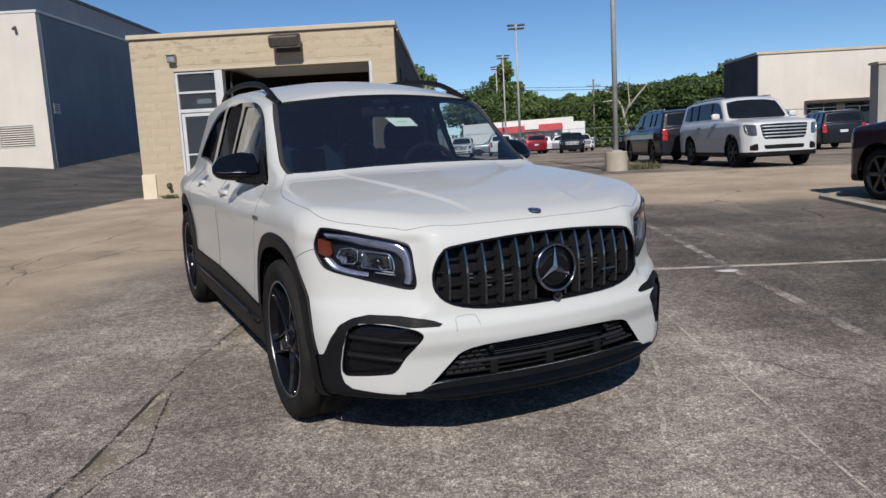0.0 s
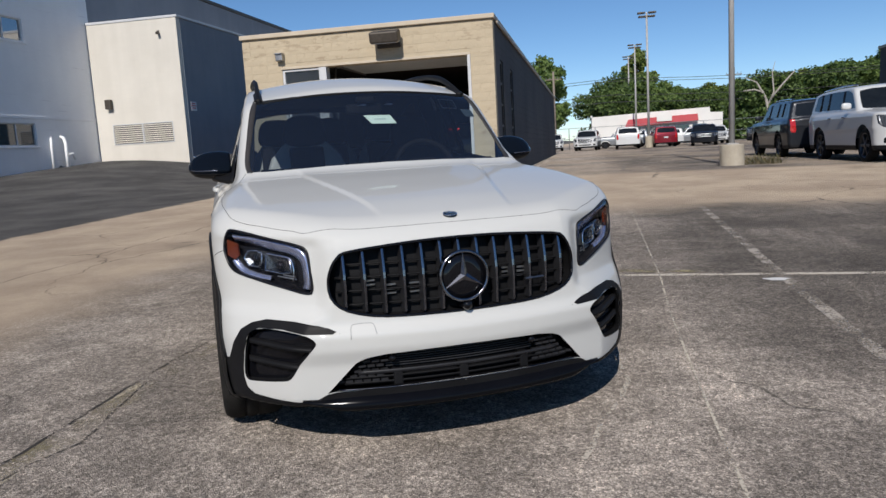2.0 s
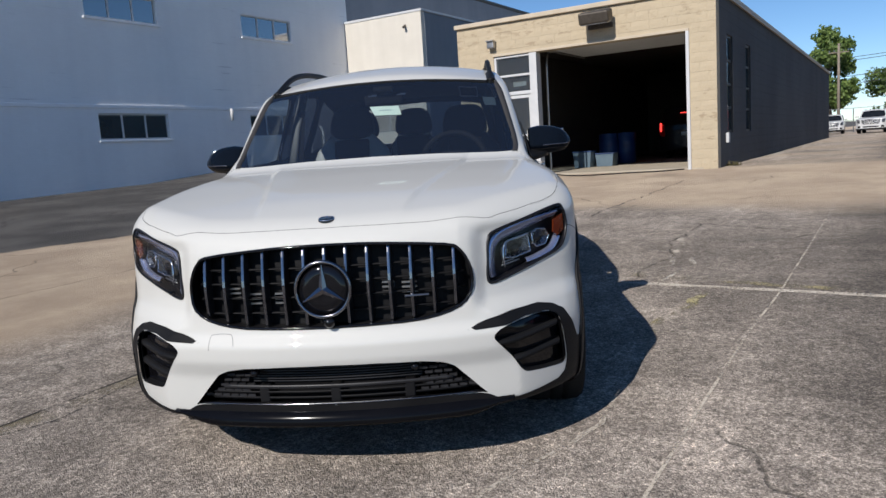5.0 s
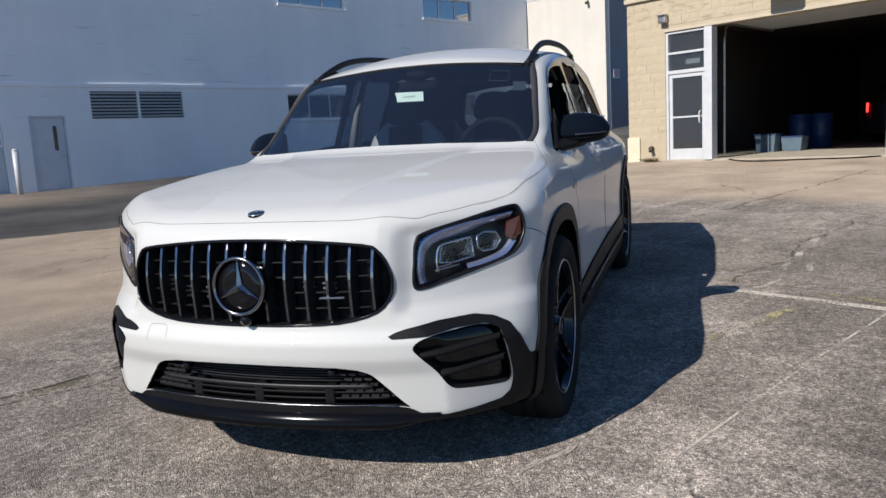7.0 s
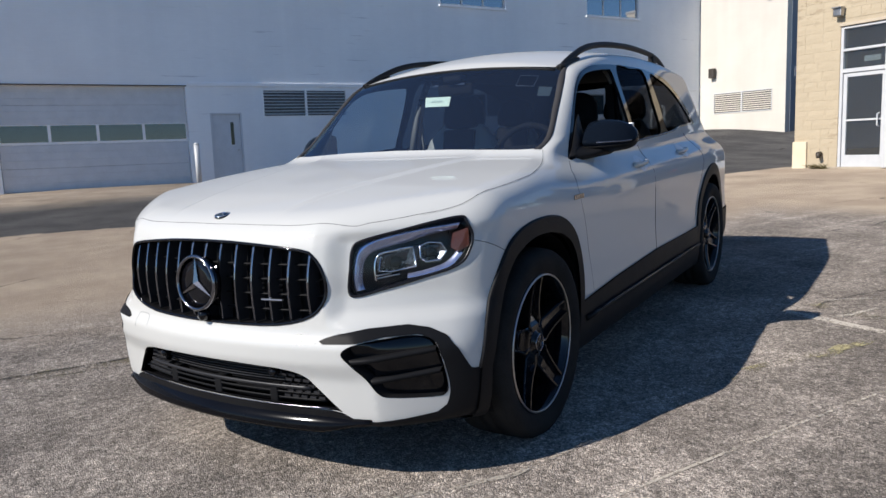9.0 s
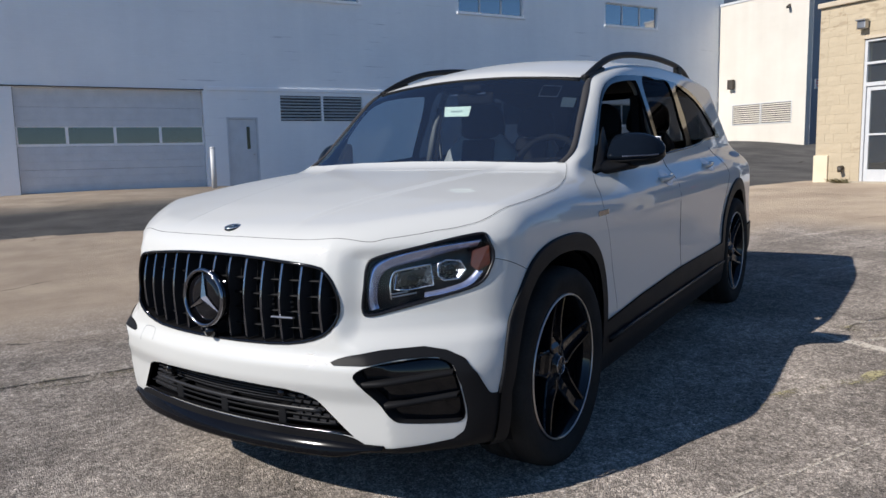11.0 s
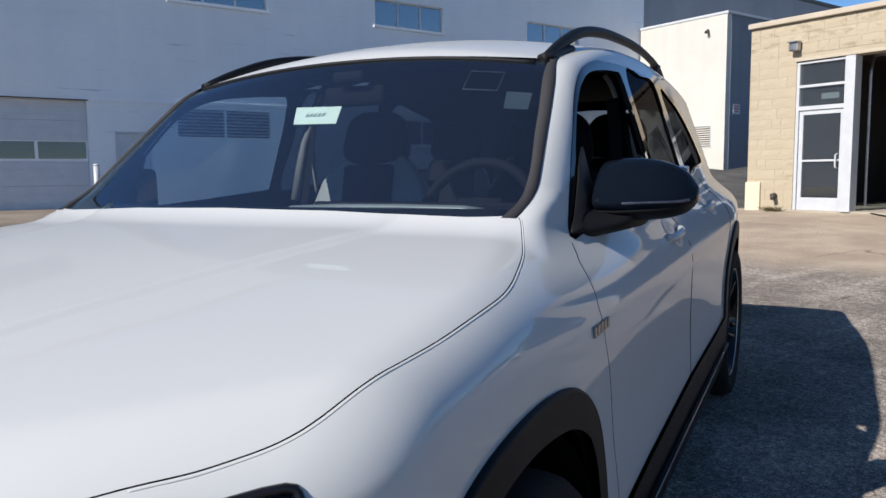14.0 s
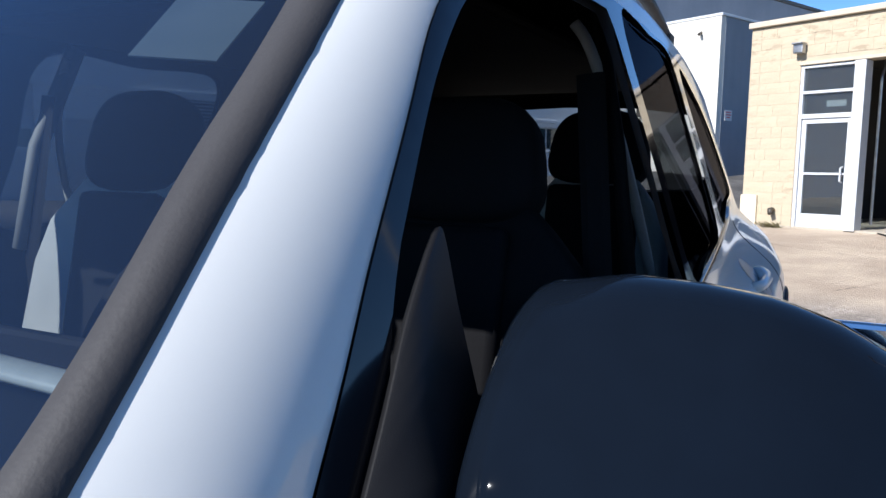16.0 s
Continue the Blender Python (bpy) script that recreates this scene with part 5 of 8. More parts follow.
front_side = lambda u, v, w: (v > 0.55) & (w < 0.95)
CAR_REGIONS = [
    ("windscreen", "front", SCREEN, lambda u, v, w: (u < -0.2) & (u > -1.3) & (w > 1.0)),
    ("front_window", "side", GLASS_F, lambda u, v, w: (v > 0.45) & (w > 0.95)),
    ("rear_window", "side", GLASS_R, lambda u, v, w: (v > 0.45) & (w > 0.95)),
    ("quarter_window", "side", GLASS_Q, lambda u, v, w: (v > 0.45) & (w > 0.95)),
    ("window_trim", "side", TRIM, lambda u, v, w: (v > 0.45) & (w > 0.95)),
    ("tail_window", "rear", TAILGLASS, lambda u, v, w: u < -3.1),
    ("arch_f", "side", ARCH_F, front_side),
    ("arch_r", "side", ARCH_R, front_side),
    ("arch_trim", "side", CLAD_F, front_side),
    ("arch_trim_r", "side", CLAD_R, front_side),
    ("grille", "front", GRILLE, lambda u, v, w: u > 0.55),
    ("lower_grille", "front", LOWER, lambda u, v, w: u > 0.55),
    ("intake", "front", INTAKE, lambda u, v, w: u > 0.35),
    ("headlamp", "front", LAMP, lambda u, v, w: u > 0.15),
    ("underbody", "side", [(1.2, 0.226), (-4.2, 0.226), (-4.2, 0.0), (1.2, 0.0)], lambda u, v, w: w < 0.5),
    ("bumper_trim", "front", BLACKTRIM, lambda u, v, w: u > 0.28),
    ("sill_trim", "side", SILL, front_side),
    ("tail_trim", "side", TAILSILL, front_side),
    ("hood", "top", HOOD, lambda u, v, w: w > 0.82),
    ("front_door", "side", DOOR_F, lambda u, v, w: (v > 0.5) & (w < 1.1)),
    ("rear_door", "side", DOOR_R, lambda u, v, w: (v > 0.5) & (w < 1.1)),
]
shell = build_shell(body_field, (-2.75, -0.05, 0.62), (170, 120, 60, 190), CAR_REGIONS)
car = thing("car", CAR, "white compact crossover car with black wheels and trim", "car")


def skin(name, region, side, mat, label="", offset=0.0, back=0.0, lining=0.0, parent=None):
    return skin_part(name, shell_mesh(shell, region, side, offset, back, lining), mat, parent or car, label)


LINED, PLASTIC_LINED = [WHITE_PAINT, DARK_TRIM], [BLACK_PLASTIC, DARK_TRIM]
skin("body", "body", 0, LINED, lining=0.012)
skin("hood", "hood", 0, WHITE_PAINT)
skin("underbody", "underbody", 0, DARK_TRIM)
skin("bumper_trim", "bumper_trim", 0, PLASTIC_LINED, "matt black lower bumper trim", 0.003, 0, 0.02)
skin("windscreen", "windscreen", 0, SCREEN_GLASS, "clear windscreen with a black border", -0.004).visible_shadow = False
skin("tail_window", "tail_window", 0, TINT_GLASS, "", -0.004).visible_shadow = False
skin("front_window", "front_window", -1, SIDE_GLASS, "clear closed passenger window", -0.006).visible_shadow = False
for s in (1, -1):
    skin("front_door", "front_door", s, LINED, lining=0.012)
    skin("rear_door", "rear_door", s, LINED, lining=0.012)
    skin("window_trim", "window_trim", s, [BLACK_GLOSS, DARK_TRIM], "gloss black window surround", 0.002, 0, 0.015)
    skin("quarter_window", "quarter_window", s, PRIVACY_GLASS, "dark tinted quarter window", -0.004).visible_shadow = False
    skin("rear_window", "rear_window", s, PRIVACY_GLASS, "dark tinted rear door window", -0.006).visible_shadow = False
    for r in ("arch_trim", "arch_trim_r", "sill_trim", "tail_trim"):
        skin({"arch_trim_r": "arch_trim"}.get(r, r), r, s, PLASTIC_LINED, "grained black plastic cladding", 0.010, 0, 0.025)
    rear_ring = [(AXLE_R - 0.01 + 0.476 * math.cos(a), 0.362 + 0.476 * math.sin(a)) for a in np.linspace(0.12, math.pi - 0.12, 40)]
    for ring in (CLAD_LINE, rear_ring):
        q = project(body_field, "side", ring)
        q = q + field_normal(body_field, q) * 0.003
        part("arch_edge", tube([(a, b * s, d) for a, b, d in q], 0.008, 8), BLACK_PLASTIC, car, "", True)


def on_body(plane, pts, lift=0.0):
    p = project(body_field, plane, pts)
    return p + field_normal(body_field, p) * lift


def seam(name, plane, pts, r=0.0022, closed=False, mat=None, lift=-0.0006, mirror=True, label=""):
    """A shut line: a thin dark bead that lies in the skin."""
    q = on_body(plane, smooth_loop(pts, 6, closed), lift)
    for s in ((1, -1) if mirror else (1,)):
        part(name, tube([(a, b * s, c) for a, b, c in q], r, 6, closed=closed), mat or DARK_TRIM, car, label, True)


seam("shut_line", "top", HOOD_EDGE, 0.0011)
seam("panel_edge", "top", HOOD_EDGE[HOOD_EDGE[:, 1] > 0.69] + (0.0, 0.003), 0.0016, mat=WHITE_PAINT, lift=-0.0007)
seam("shut_line", "side", [(-0.546, 1.001), (-0.510, 0.983), (-0.485, 0.975), (-0.460, 0.962), (-0.438, 0.944), (-0.416, 0.918), (-0.402, 0.893), (-0.415, 0.84), (-0.46, 0.735), (-0.515, 0.53), (-0.53, 0.45)], 0.0013)
seam("shut_line", "side", [(0.397, 0.806), (0.376, 0.800), (0.349, 0.790), (0.318, 0.776), (0.272, 0.755)], 0.0014)
seam("shut_line", "side", [(-1.465, 1.03), (-1.47, 0.8), (-1.475, 0.44)])
seam("shut_line", "side", [(-2.62, 1.06), (-2.64, 0.98), (-2.58, 0.86), (-2.44, 0.70), (-2.33, 0.52)])
seam("shut_line", "front", [(0.690, 1.121), (0.712, 1.115), (0.726, 1.104), (0.738, 1.089)], 0.0008, mat=SATIN_METAL)
# chrome line under the side glass, black bead round the windscreen
seam("belt_moulding", "side", [(-0.70, 1.015), (-1.0, 1.031), (-1.5, 1.051), (-2.0, 1.067), (-2.36, 1.083), (-2.52, 1.101), (-2.75, 1.107)], 0.005, mat=BLACK_GLOSS, lift=0.003)
_inner = smooth_loop([(0.664, 1.060), (0.676, 1.085), (0.676, 1.121), (0.668, 1.168), (0.650, 1.235), (0.637, 1.290), (0.620, 1.350), (0.602, 1.412)], 8, False)
_outer = smooth_loop([(0.693, 1.058), (0.699, 1.083), (0.697, 1.114), (0.688, 1.163), (0.674, 1.229), (0.659, 1.300), (0.640, 1.375), (0.612, 1.432)], 8, False)
_rows = [on_body("front", _inner * (1 - d) + _outer * d, k) for d, k in ((-0.06, -0.004), (0.0, 0.001), (0.5, 0.0035), (0.94, 0.0025), (1.0, -0.003))]
for s in (1, -1):
    bm = bmesh.new()
    grid = [[bm.verts.new((a, b * s, c)) for a, b, c in r] for r in _rows]
    for a, b in zip(grid, grid[1:]):
        for j in range(len(a) - 1):
            bm.faces.new((a[j], a[j + 1], b[j + 1], b[j]))
    bmesh.ops.recalc_face_normals(bm, faces=bm.faces)
    part("screen_moulding", bm, SEAL_GREY, car, "black windscreen edge moulding", True)
_q = on_body("front", [(v, 1.074 - 0.012 * (v / 0.6) ** 2) for v in np.linspace(-0.665, 0.665, 40)], 0.0)
part("cowl", tube([(a - 0.006, b, c - 0.010) for a, b, c in _q], 0.008, 8), BLACK_PLASTIC, car, "", True)
_q = on_body("front", [(v, 1.458 - 0.040 * abs(v / 0.58) ** 2.2) for v in np.linspace(-0.57, 0.57, 40)], -0.004)
part("header_seal", tube(_q, 0.007, 6), BLACK_PLASTIC, car, "", True)

# grille: dark core, upright blades, cross bars, ring emblem
core = skin("grille_core", "grille", 0, BLACK_PLASTIC, "black grille core", -0.01, 0.055)
wall = bmesh.new()
_g = np.vstack([GRILLE, GRILLE[:1]])
_o = on_body("front", np.clip(_g, (-0.479, 0.567), (0.479, 0.834)), 0.001)
for i in range(len(_o) - 1):
    a, b = _o[i], _o[i + 1]
    if np.linalg.norm(a - b) > 1e-5:
        wall.faces.new([wall.verts.new(p) for p in (a, b, b - (0.075, 0, 0), a - (0.075, 0, 0))])
bmesh.ops.recalc_face_normals(wall, faces=wall.faces)
part("grille_surround", wall, BLACK_PLASTIC, car, "", True)
part("grille_rim", tube([p for i, p in enumerate(on_body("front", GRILLE, 0.0)) if i % 2 == 0], 0.0055, 6, closed=True), BLACK_GLOSS, car, "", True)


def grille_span(v):
    """Lower and upper end of the grille opening at v."""
    half = GRILLE[:len(GRILLE) // 2]
    k = int(half[:, 0].argmax())
    return float(np.interp(abs(v), half[:k + 1, 0], half[:k + 1, 1])), float(np.interp(abs(v), half[k:, 0][::-1], half[k:, 1][::-1]))


for i in range(13):
    v = (i - 6) * 0.0705
    lo, hi = grille_span(v)
    ws = np.linspace(lo + 0.006, hi - 0.006, 12)
    q = on_body("front", [(v, w) for w in ws], -0.003)
    bm, rings = bmesh.new(), []
    for j, p in enumerate(q):
        t = j / 11
        bow = -0.010 * (1 - math.sin(math.pi * t))
        rings.append([bm.verts.new(p + np.array(k)) for k in ((bow, -0.0042, 0), (bow + 0.0005, 0, 0), (bow, 0.0042, 0), (-0.05, 0.008, 0), (-0.05, -0.008, 0))])
    for a, b in zip(rings, rings[1:]):
        for j in range(5):
            bm.faces.new((a[j], a[(j + 1) % 5], b[(j + 1) % 5], b[j]))
    bm.faces.new(rings[0][::-1])
    bm.faces.new(rings[-1])
    bmesh.ops.recalc_face_normals(bm, faces=bm.faces)
    bm.faces.ensure_lookup_table()
    blade = part("grille_blade", bm, [GRILLE_GREY, DARK_CHROME], car, "black grille blade with a chrome edge")
    for k, f in enumerate(blade.data.polygons):
        c = f.center
        f.material_index = 1 if f.normal.x > 0.45 else 0
for w in (0.615, 0.665, 0.715, 0.765):
    half = [v for v in np.linspace(0, 0.47, 14) if grille_span(v)[0] < w < grille_span(v)[1]]
    vs = sorted({-v for v in half} | set(half))
    q = on_body("front", [(v, w) for v in vs], -0.038)
    part("grille_bar", tube(q, 0.009, 6, flat=0.4, up=(0, 0, 1)), BLACK_PLASTIC, car, "", True)
for v, w, sx in ((-0.33, 0.66, 0.04), (-0.26, 0.64, 0.05), (-0.16, 0.64, 0.05), (0.27, 0.655, 0.05), (0.2, 0.66, 0.04)):
    p = on_body("front", [(v, w)], -0.052)[0]
    for k in range(3):
        part("cooler_fin", box((p[0] - 0.004, v - sx / 2, w + k * 0.016), (p[0] + 0.004, v + sx / 2, w + k * 0.016 + 0.006)), STEEL, car)
_q = on_body("front", [(v, 0.653) for v in np.linspace(0.258, 0.336, 6)], 0.001)
part("model_badge", tube(list(_q), 0.0075, 6, flat=0.5, up=(0, 0, 1)), SATIN_METAL, car, "small chrome bar badge")

EM = Matrix.Translation((0.832, 0, 0.699)) @ pose(0, 0, 0, 0, -4, 0)


def turned(bm, m):
    bmesh.ops.transform(bm, matrix=m, verts=bm.verts)
    return bm


emblem = part("emblem", turned(lathe([(0.001, -0.004), (0.05, -0.004), (0.088, -0.006), (0.09, -0.03), (0.001, -0.03)], 48, "x"), EM), BLACK_GLOSS, car, "round dark disc emblem", True)
part("emblem_ring", turned(lathe([(0.089 + 0.0062 * math.cos(a), 0.0075 * math.sin(a)) for a in np.linspace(0, 2 * math.pi, 13)], 64, "x"), EM), DARK_CHROME, emblem, "", True)
for k in range(3):
    a = radians(90 + 120 * k)
    bm = bmesh.new()
    tip = Vector((0.001, math.cos(a) * 0.088, math.sin(a) * 0.088))
    n = Vector((0, -math.sin(a), math.cos(a)))
    r = Vector((0, math.cos(a), math.sin(a)))
    pts = [Vector((0.001, 0, 0)) + n * 0.013 + r * 0.006, Vector((0.001, 0, 0)) - n * 0.013 + r * 0.006, Vector((0.011, 0, 0))]
    tv, vs = bm.verts.new(tip), [bm.verts.new(q) for q in pts]
    root = bm.verts.new((0.001, 0, 0))
    for f in ((vs[0], vs[2], tv), (vs[2], vs[1], tv), (vs[0], root, vs[2]), (root, vs[1], vs[2]), (vs[1], root, vs[0], tv)):
        bm.faces.new(f)
    bmesh.ops.recalc_face_normals(bm, faces=bm.faces)
    part("emblem_bar", turned(bm, EM), DARK_CHROME, emblem)
part("front_sensor", turned(lathe([(0.001, 0.014), (0.014, 0.010), (0.02, 0.0), (0.02, -0.02)], 20, "x"), Matrix.Translation((0.828, 0.01, 0.588))), BLACK_GLOSS, car, "", True)
bp = on_body("top", [(0.69, 0.0)], 0.0)[0]
HB = Matrix.Translation(bp) @ pose(0, 0, 0, 0, 10, 0)
badge = part("hood_badge", turned(lathe([(0.001, 0.004), (0.022, 0.004), (0.027, 0.002), (0.028, -0.003)], 32, "z"), HB), BLACK_GLOSS, car, "small round dark hood badge", True)
part("badge_ring", turned(lathe([(0.0255 + 0.002 * math.cos(a), 0.003 + 0.002 * math.sin(a)) for a in np.linspace(0, 2 * math.pi, 9)], 32, "z"), HB), CHROME, badge, "", True)
for k in range(3):
    part("badge_bar", turned(box((0.0, -0.0022, 0.003), (0.020, 0.0022, 0.0065)), HB @ pose(0, 0, 0, 0, 0, 180 + 120 * k)), CHROME, badge)

# lower grille, splitter, side intakes
skin("lower_grille_core", "lower_grille", 0, BLACK_PLASTIC, "black lower air opening", 0.0, 0.07)
for w, r, n in ((0.352, 0.013, 30), (0.333, 0.007, 30), (0.312, 0.008, 30)):
    h = 0.40 if w > 0.35 else 0.45
    h = h - max(0, w - 0.36) * 0.9
    q = on_body("front", [(v, w) for v in np.linspace(-h, h, n)], -0.025)
    part("lower_grille_bar", tube(q, r, 8, flat=0.5), GRILLE_GREY if r > 0.009 else BLACK_PLASTIC, car, "", True)
_q = on_body("front", [(v, 0.40) for v in np.linspace(-0.30, 0.30, 25)], -0.05)
for k in range(7):
    part("cooler_fin", tube([(a, b, 0.372 + k * 0.009) for a, b, c in _q], 0.0022, 5), GRILLE_GREY, car)
for v in (-0.25, 0.0, 0.25):
    p = on_body("front", [(v, 0.36)], -0.04)[0]
    part("lower_grille_strut", box((p[0] - 0.03, v - 0.018, 0.300), (p[0] + 0.018, v + 0.018, 0.362), 0.006), BLACK_PLASTIC, car)
for s in (1, -1):
    for i in range(6):
        for j in range(5):
            v, w = 0.30 + i * 0.032 + (j % 2) * 0.016, 0.325 + j * 0.019
            if v < 0.475 - (w - 0.31) * 0.95:
                p = on_body("front", [(v, w)], -0.03)[0]
                part("mesh_cell", box((p[0] - 0.01, v * s - 0.013, w - 0.004), (p[0] + 0.006, v * s + 0.013, w + 0.004)), GRILLE_GREY, car)
    p = on_body("front", [(0.275 * s, 0.408)], -0.012)[0]
    part("parking_sensor", turned(lathe([(0.001, 0.012), (0.011, 0.010), (0.014, 0.0), (0.014, -0.02)], 16, "x"), Matrix.Translation(p)), BLACK_GLOSS, car, "", True)
vs = np.linspace(-0.60, 0.60, 41)
bm, rows = bmesh.new(), []
for v in vs:
    p = project(body_field, "front", [(abs(v), 0.262)])[0]
    f = ramp(np.array([abs(v)]), 0.62, 0.40)[0]
    u = p[0] - 0.004 + 0.010 * f
    e = ramp(np.array([abs(v)]), 0.60, 0.44)[0]
    prof = [(a, 0.270 - (0.270 - b) * (0.30 + 0.70 * e)) for a, b in ((u - 0.10, 0.290), (u - 0.012, 0.288), (u + 0.010, 0.258), (u + 0.024, 0.236), (u + 0.018, 0.226), (u - 0.16, 0.218))]
    rows.append([bm.verts.new((a, v, b)) for a, b in prof])
for a, b in zip(rows, rows[1:]):
    for j in range(6):
        bm.faces.new((a[j], a[(j + 1) % 6], b[(j + 1) % 6], b[j]))
bm.faces.new(rows[0])
bm.faces.new(rows[-1][::-1])
bmesh.ops.recalc_face_normals(bm, faces=bm.faces)
part("splitter", bm, surface("polished_black_lip", (0.003, 0.003, 0.004), (0.005, 0.005, 0.006), 4, 0.12, spread=0.03, spec=0.14), car, "gloss black front splitter lip", True)
q = on_body("front", [(v, 0.302) for v in np.linspace(-0.47, 0.47, 30)], 0.004)
part("splitter_strip", tube(q, 0.004, 6, flat=0.5), DARK_CHROME, car, "thin grey strip", True)
for s in (1, -1):
    skin("intake_core", "intake", s, BLACK_GLOSS, "black bumper intake", 0.0, 0.045)
    wall = bmesh.new()
    _o = on_body("front", np.vstack([INTAKE, INTAKE[:1]]), 0.001)
    for a, b in zip(_o, _o[1:]):
        wall.faces.new([wall.verts.new((p[0] - k, p[1] * s, p[2])) for p, k in ((a, 0), (b, 0), (b, 0.06), (a, 0.06))])
    bmesh.ops.recalc_face_normals(wall, faces=wall.faces)
    part("intake_surround", wall, BLACK_PLASTIC, car, "", True)
    for w, v0, v1 in ((0.468, 0.56, 0.775), (0.395, 0.60, 0.782)):
        bm, rows = bmesh.new(), []
        for v in np.linspace(v0, v1, 14):
            p = on_body("front", [(v, w + (v - 0.67) * 0.10)], -0.012)[0]
            rows.append([bm.verts.new((p[0] + a, p[1] * s, p[2] + b)) for a, b in ((0.006, -0.004), (0.0, 0.010), (-0.05, 0.014), (-0.05, -0.008))])
        for a, b in zip(rows, rows[1:]):
            for j in range(4):
                bm.faces.new((a[j], a[(j + 1) % 4], b[(j + 1) % 4], b[j]))
        bmesh.ops.recalc_face_normals(bm, faces=bm.faces)
        part("intake_fin", bm, BLACK_PLASTIC, car, "", True)
q = on_body("front", smooth_loop([(-0.42, 0.500), (-0.415, 0.540), (-0.40, 0.550), (-0.355, 0.552), (-0.335, 0.546), (-0.328, 0.515)], 5, False), -0.001)
part("tow_cover_line", tube(q, 0.0018, 6), surface("shadow_line", (0.25, 0.25, 0.25), (0.3, 0.3, 0.3), 5, 0.6), car, "", True)

# head lamps
LED = surface("clear_light_guide", (0.34, 0.36, 0.50), (0.52, 0.55, 0.72), 30, 0.24, 0.8)
LED_DIM = surface("smoked_light_guide", (0.10, 0.11, 0.14), (0.16, 0.17, 0.21), 30, 0.25, 0.8)
LAMP_BLACK = surface("lamp_black", (0.005, 0.005, 0.007), (0.012, 0.012, 0.015), 9, 0.3, spec=0.3)
LAMP_GREY = surface("smoked_lamp_housing", (0.05, 0.052, 0.058), (0.11, 0.113, 0.12), 24, 0.22, 0.7)
FACETS = surface("lamp_facets", (0.06, 0.066, 0.08), (0.27, 0.285, 0.31), 90, 0.26, 1.0, spread=0.1)
REFLECTOR = surface("lamp_reflector", (0.55, 0.57, 0.60), (0.75, 0.77, 0.80), 20, 0.12, 1.0, spread=0.05)
for s in (1, -1):
    lamp = skin("headlamp", "headlamp", s, LAMP_BLACK, "black headlamp with clear light guides", -0.045)
    wall = bmesh.new()
    _o = on_body("front", np.vstack([LAMP, LAMP[:1]]), 0.001)
    _n = field_normal(body_field, _o)
    for i in range(len(_o) - 1):
        wall.faces.new([wall.verts.new((p[0], p[1] * s, p[2])) for p in (_o[i], _o[i + 1], _o[i + 1] - _n[i + 1] * 0.06, _o[i] - _n[i] * 0.06)])
    bmesh.ops.recalc_face_normals(wall, faces=wall.faces)
    part("lamp_surround", wall, LAMP_BLACK, lamp, "", True)
    cover = skin("lamp_lens", "headlamp", s, LENS_GLASS, "clear lamp cover", 0.002, parent=lamp)
    cover.visible_shadow = False
    part("lamp_rim", tube([(a, b * s, c) for a, b, c in _o[:-1]], 0.005, 6, closed=True), LAMP_BLACK, lamp, "", True)

    def guide(pts, r, mat, depth=-0.012, name="light_guide", flat=1.0, sub=6):
        q = on_body("front", smooth_loop(pts, sub, False), depth)
        part(name, tube([(a, b * s, c) for a, b, c in q], r, 8, flat=flat), mat, lamp, "", True)
    def band(name, outer, inner, mat, depth):
        """A flat light guide with a raised middle between two lines."""
        a_, b_ = smooth_loop(outer, 6, False), smooth_loop(inner, 6, False)
        bm = bmesh.new()
        lines = [on_body("front", a_ * (1 - f) + b_ * f, depth + k) for f, k in ((0.0, -0.010), (0.04, 0.0), (0.30, 0.004), (0.55, -0.001), (0.96, -0.004), (1.0, -0.016))]
        grid = [[bm.verts.new((a, b * s, c)) for a, b, c in r] for r in lines]
        for r0, r1 in zip(grid, grid[1:]):
            for k in range(len(r0) - 1):
                bm.faces.new((r0[k], r0[k + 1], r1[k + 1], r1[k]))
        bmesh.ops.recalc_face_normals(bm, faces=bm.faces)
        return part(name, bm, mat, lamp, "", True)
    band("light_guide", [(0.546, 0.672), (0.541, 0.700), (0.542, 0.766), (0.554, 0.810), (0.584, 0.831), (0.652, 0.846), (0.730, 0.862), (0.802, 0.874)], [(0.572, 0.676), (0.567, 0.700), (0.569, 0.755), (0.582, 0.784), (0.608, 0.800), (0.668, 0.816), (0.739, 0.832), (0.795, 0.842)], LED, -0.012)
    band("light_guide", [(0.676, 0.698), (0.730, 0.707), (0.785, 0.727), (0.812, 0.768)], [(0.678, 0.716), (0.728, 0.726), (0.770, 0.744), (0.795, 0.776)], LED, -0.012)
    band("lamp_housing", [(0.606, 0.728), (0.600, 0.765), (0.614, 0.788), (0.664, 0.802), (0.716, 0.811), (0.756, 0.810)], [(0.640, 0.722), (0.642, 0.740), (0.655, 0.752), (0.690, 0.755), (0.730, 0.752), (0.770, 0.770)], LAMP_GREY, -0.030)
    guide([(0.600, 0.700), (0.596, 0.745), (0.602, 0.778), (0.622, 0.790), (0.690, 0.802)], 0.0035, REFLECTOR, -0.014, "lamp_bezel")
    for name, line in (("lens_block", [(0.612, 0.786), (0.690, 0.799), (0.699, 0.738), (0.642, 0.727), (0.606, 0.731)]), ("lens_block", [(0.706, 0.800), (0.724, 0.812), (0.756, 0.808), (0.771, 0.779), (0.756, 0.752), (0.722, 0.750), (0.708, 0.765)])):
        q = on_body("front", line, -0.020)
        block = part(name, tube([(a, b * s, c) for a, b, c in q], 0.0030, 6, closed=True), REFLECTOR, lamp, "chrome framed clear lens block", True)
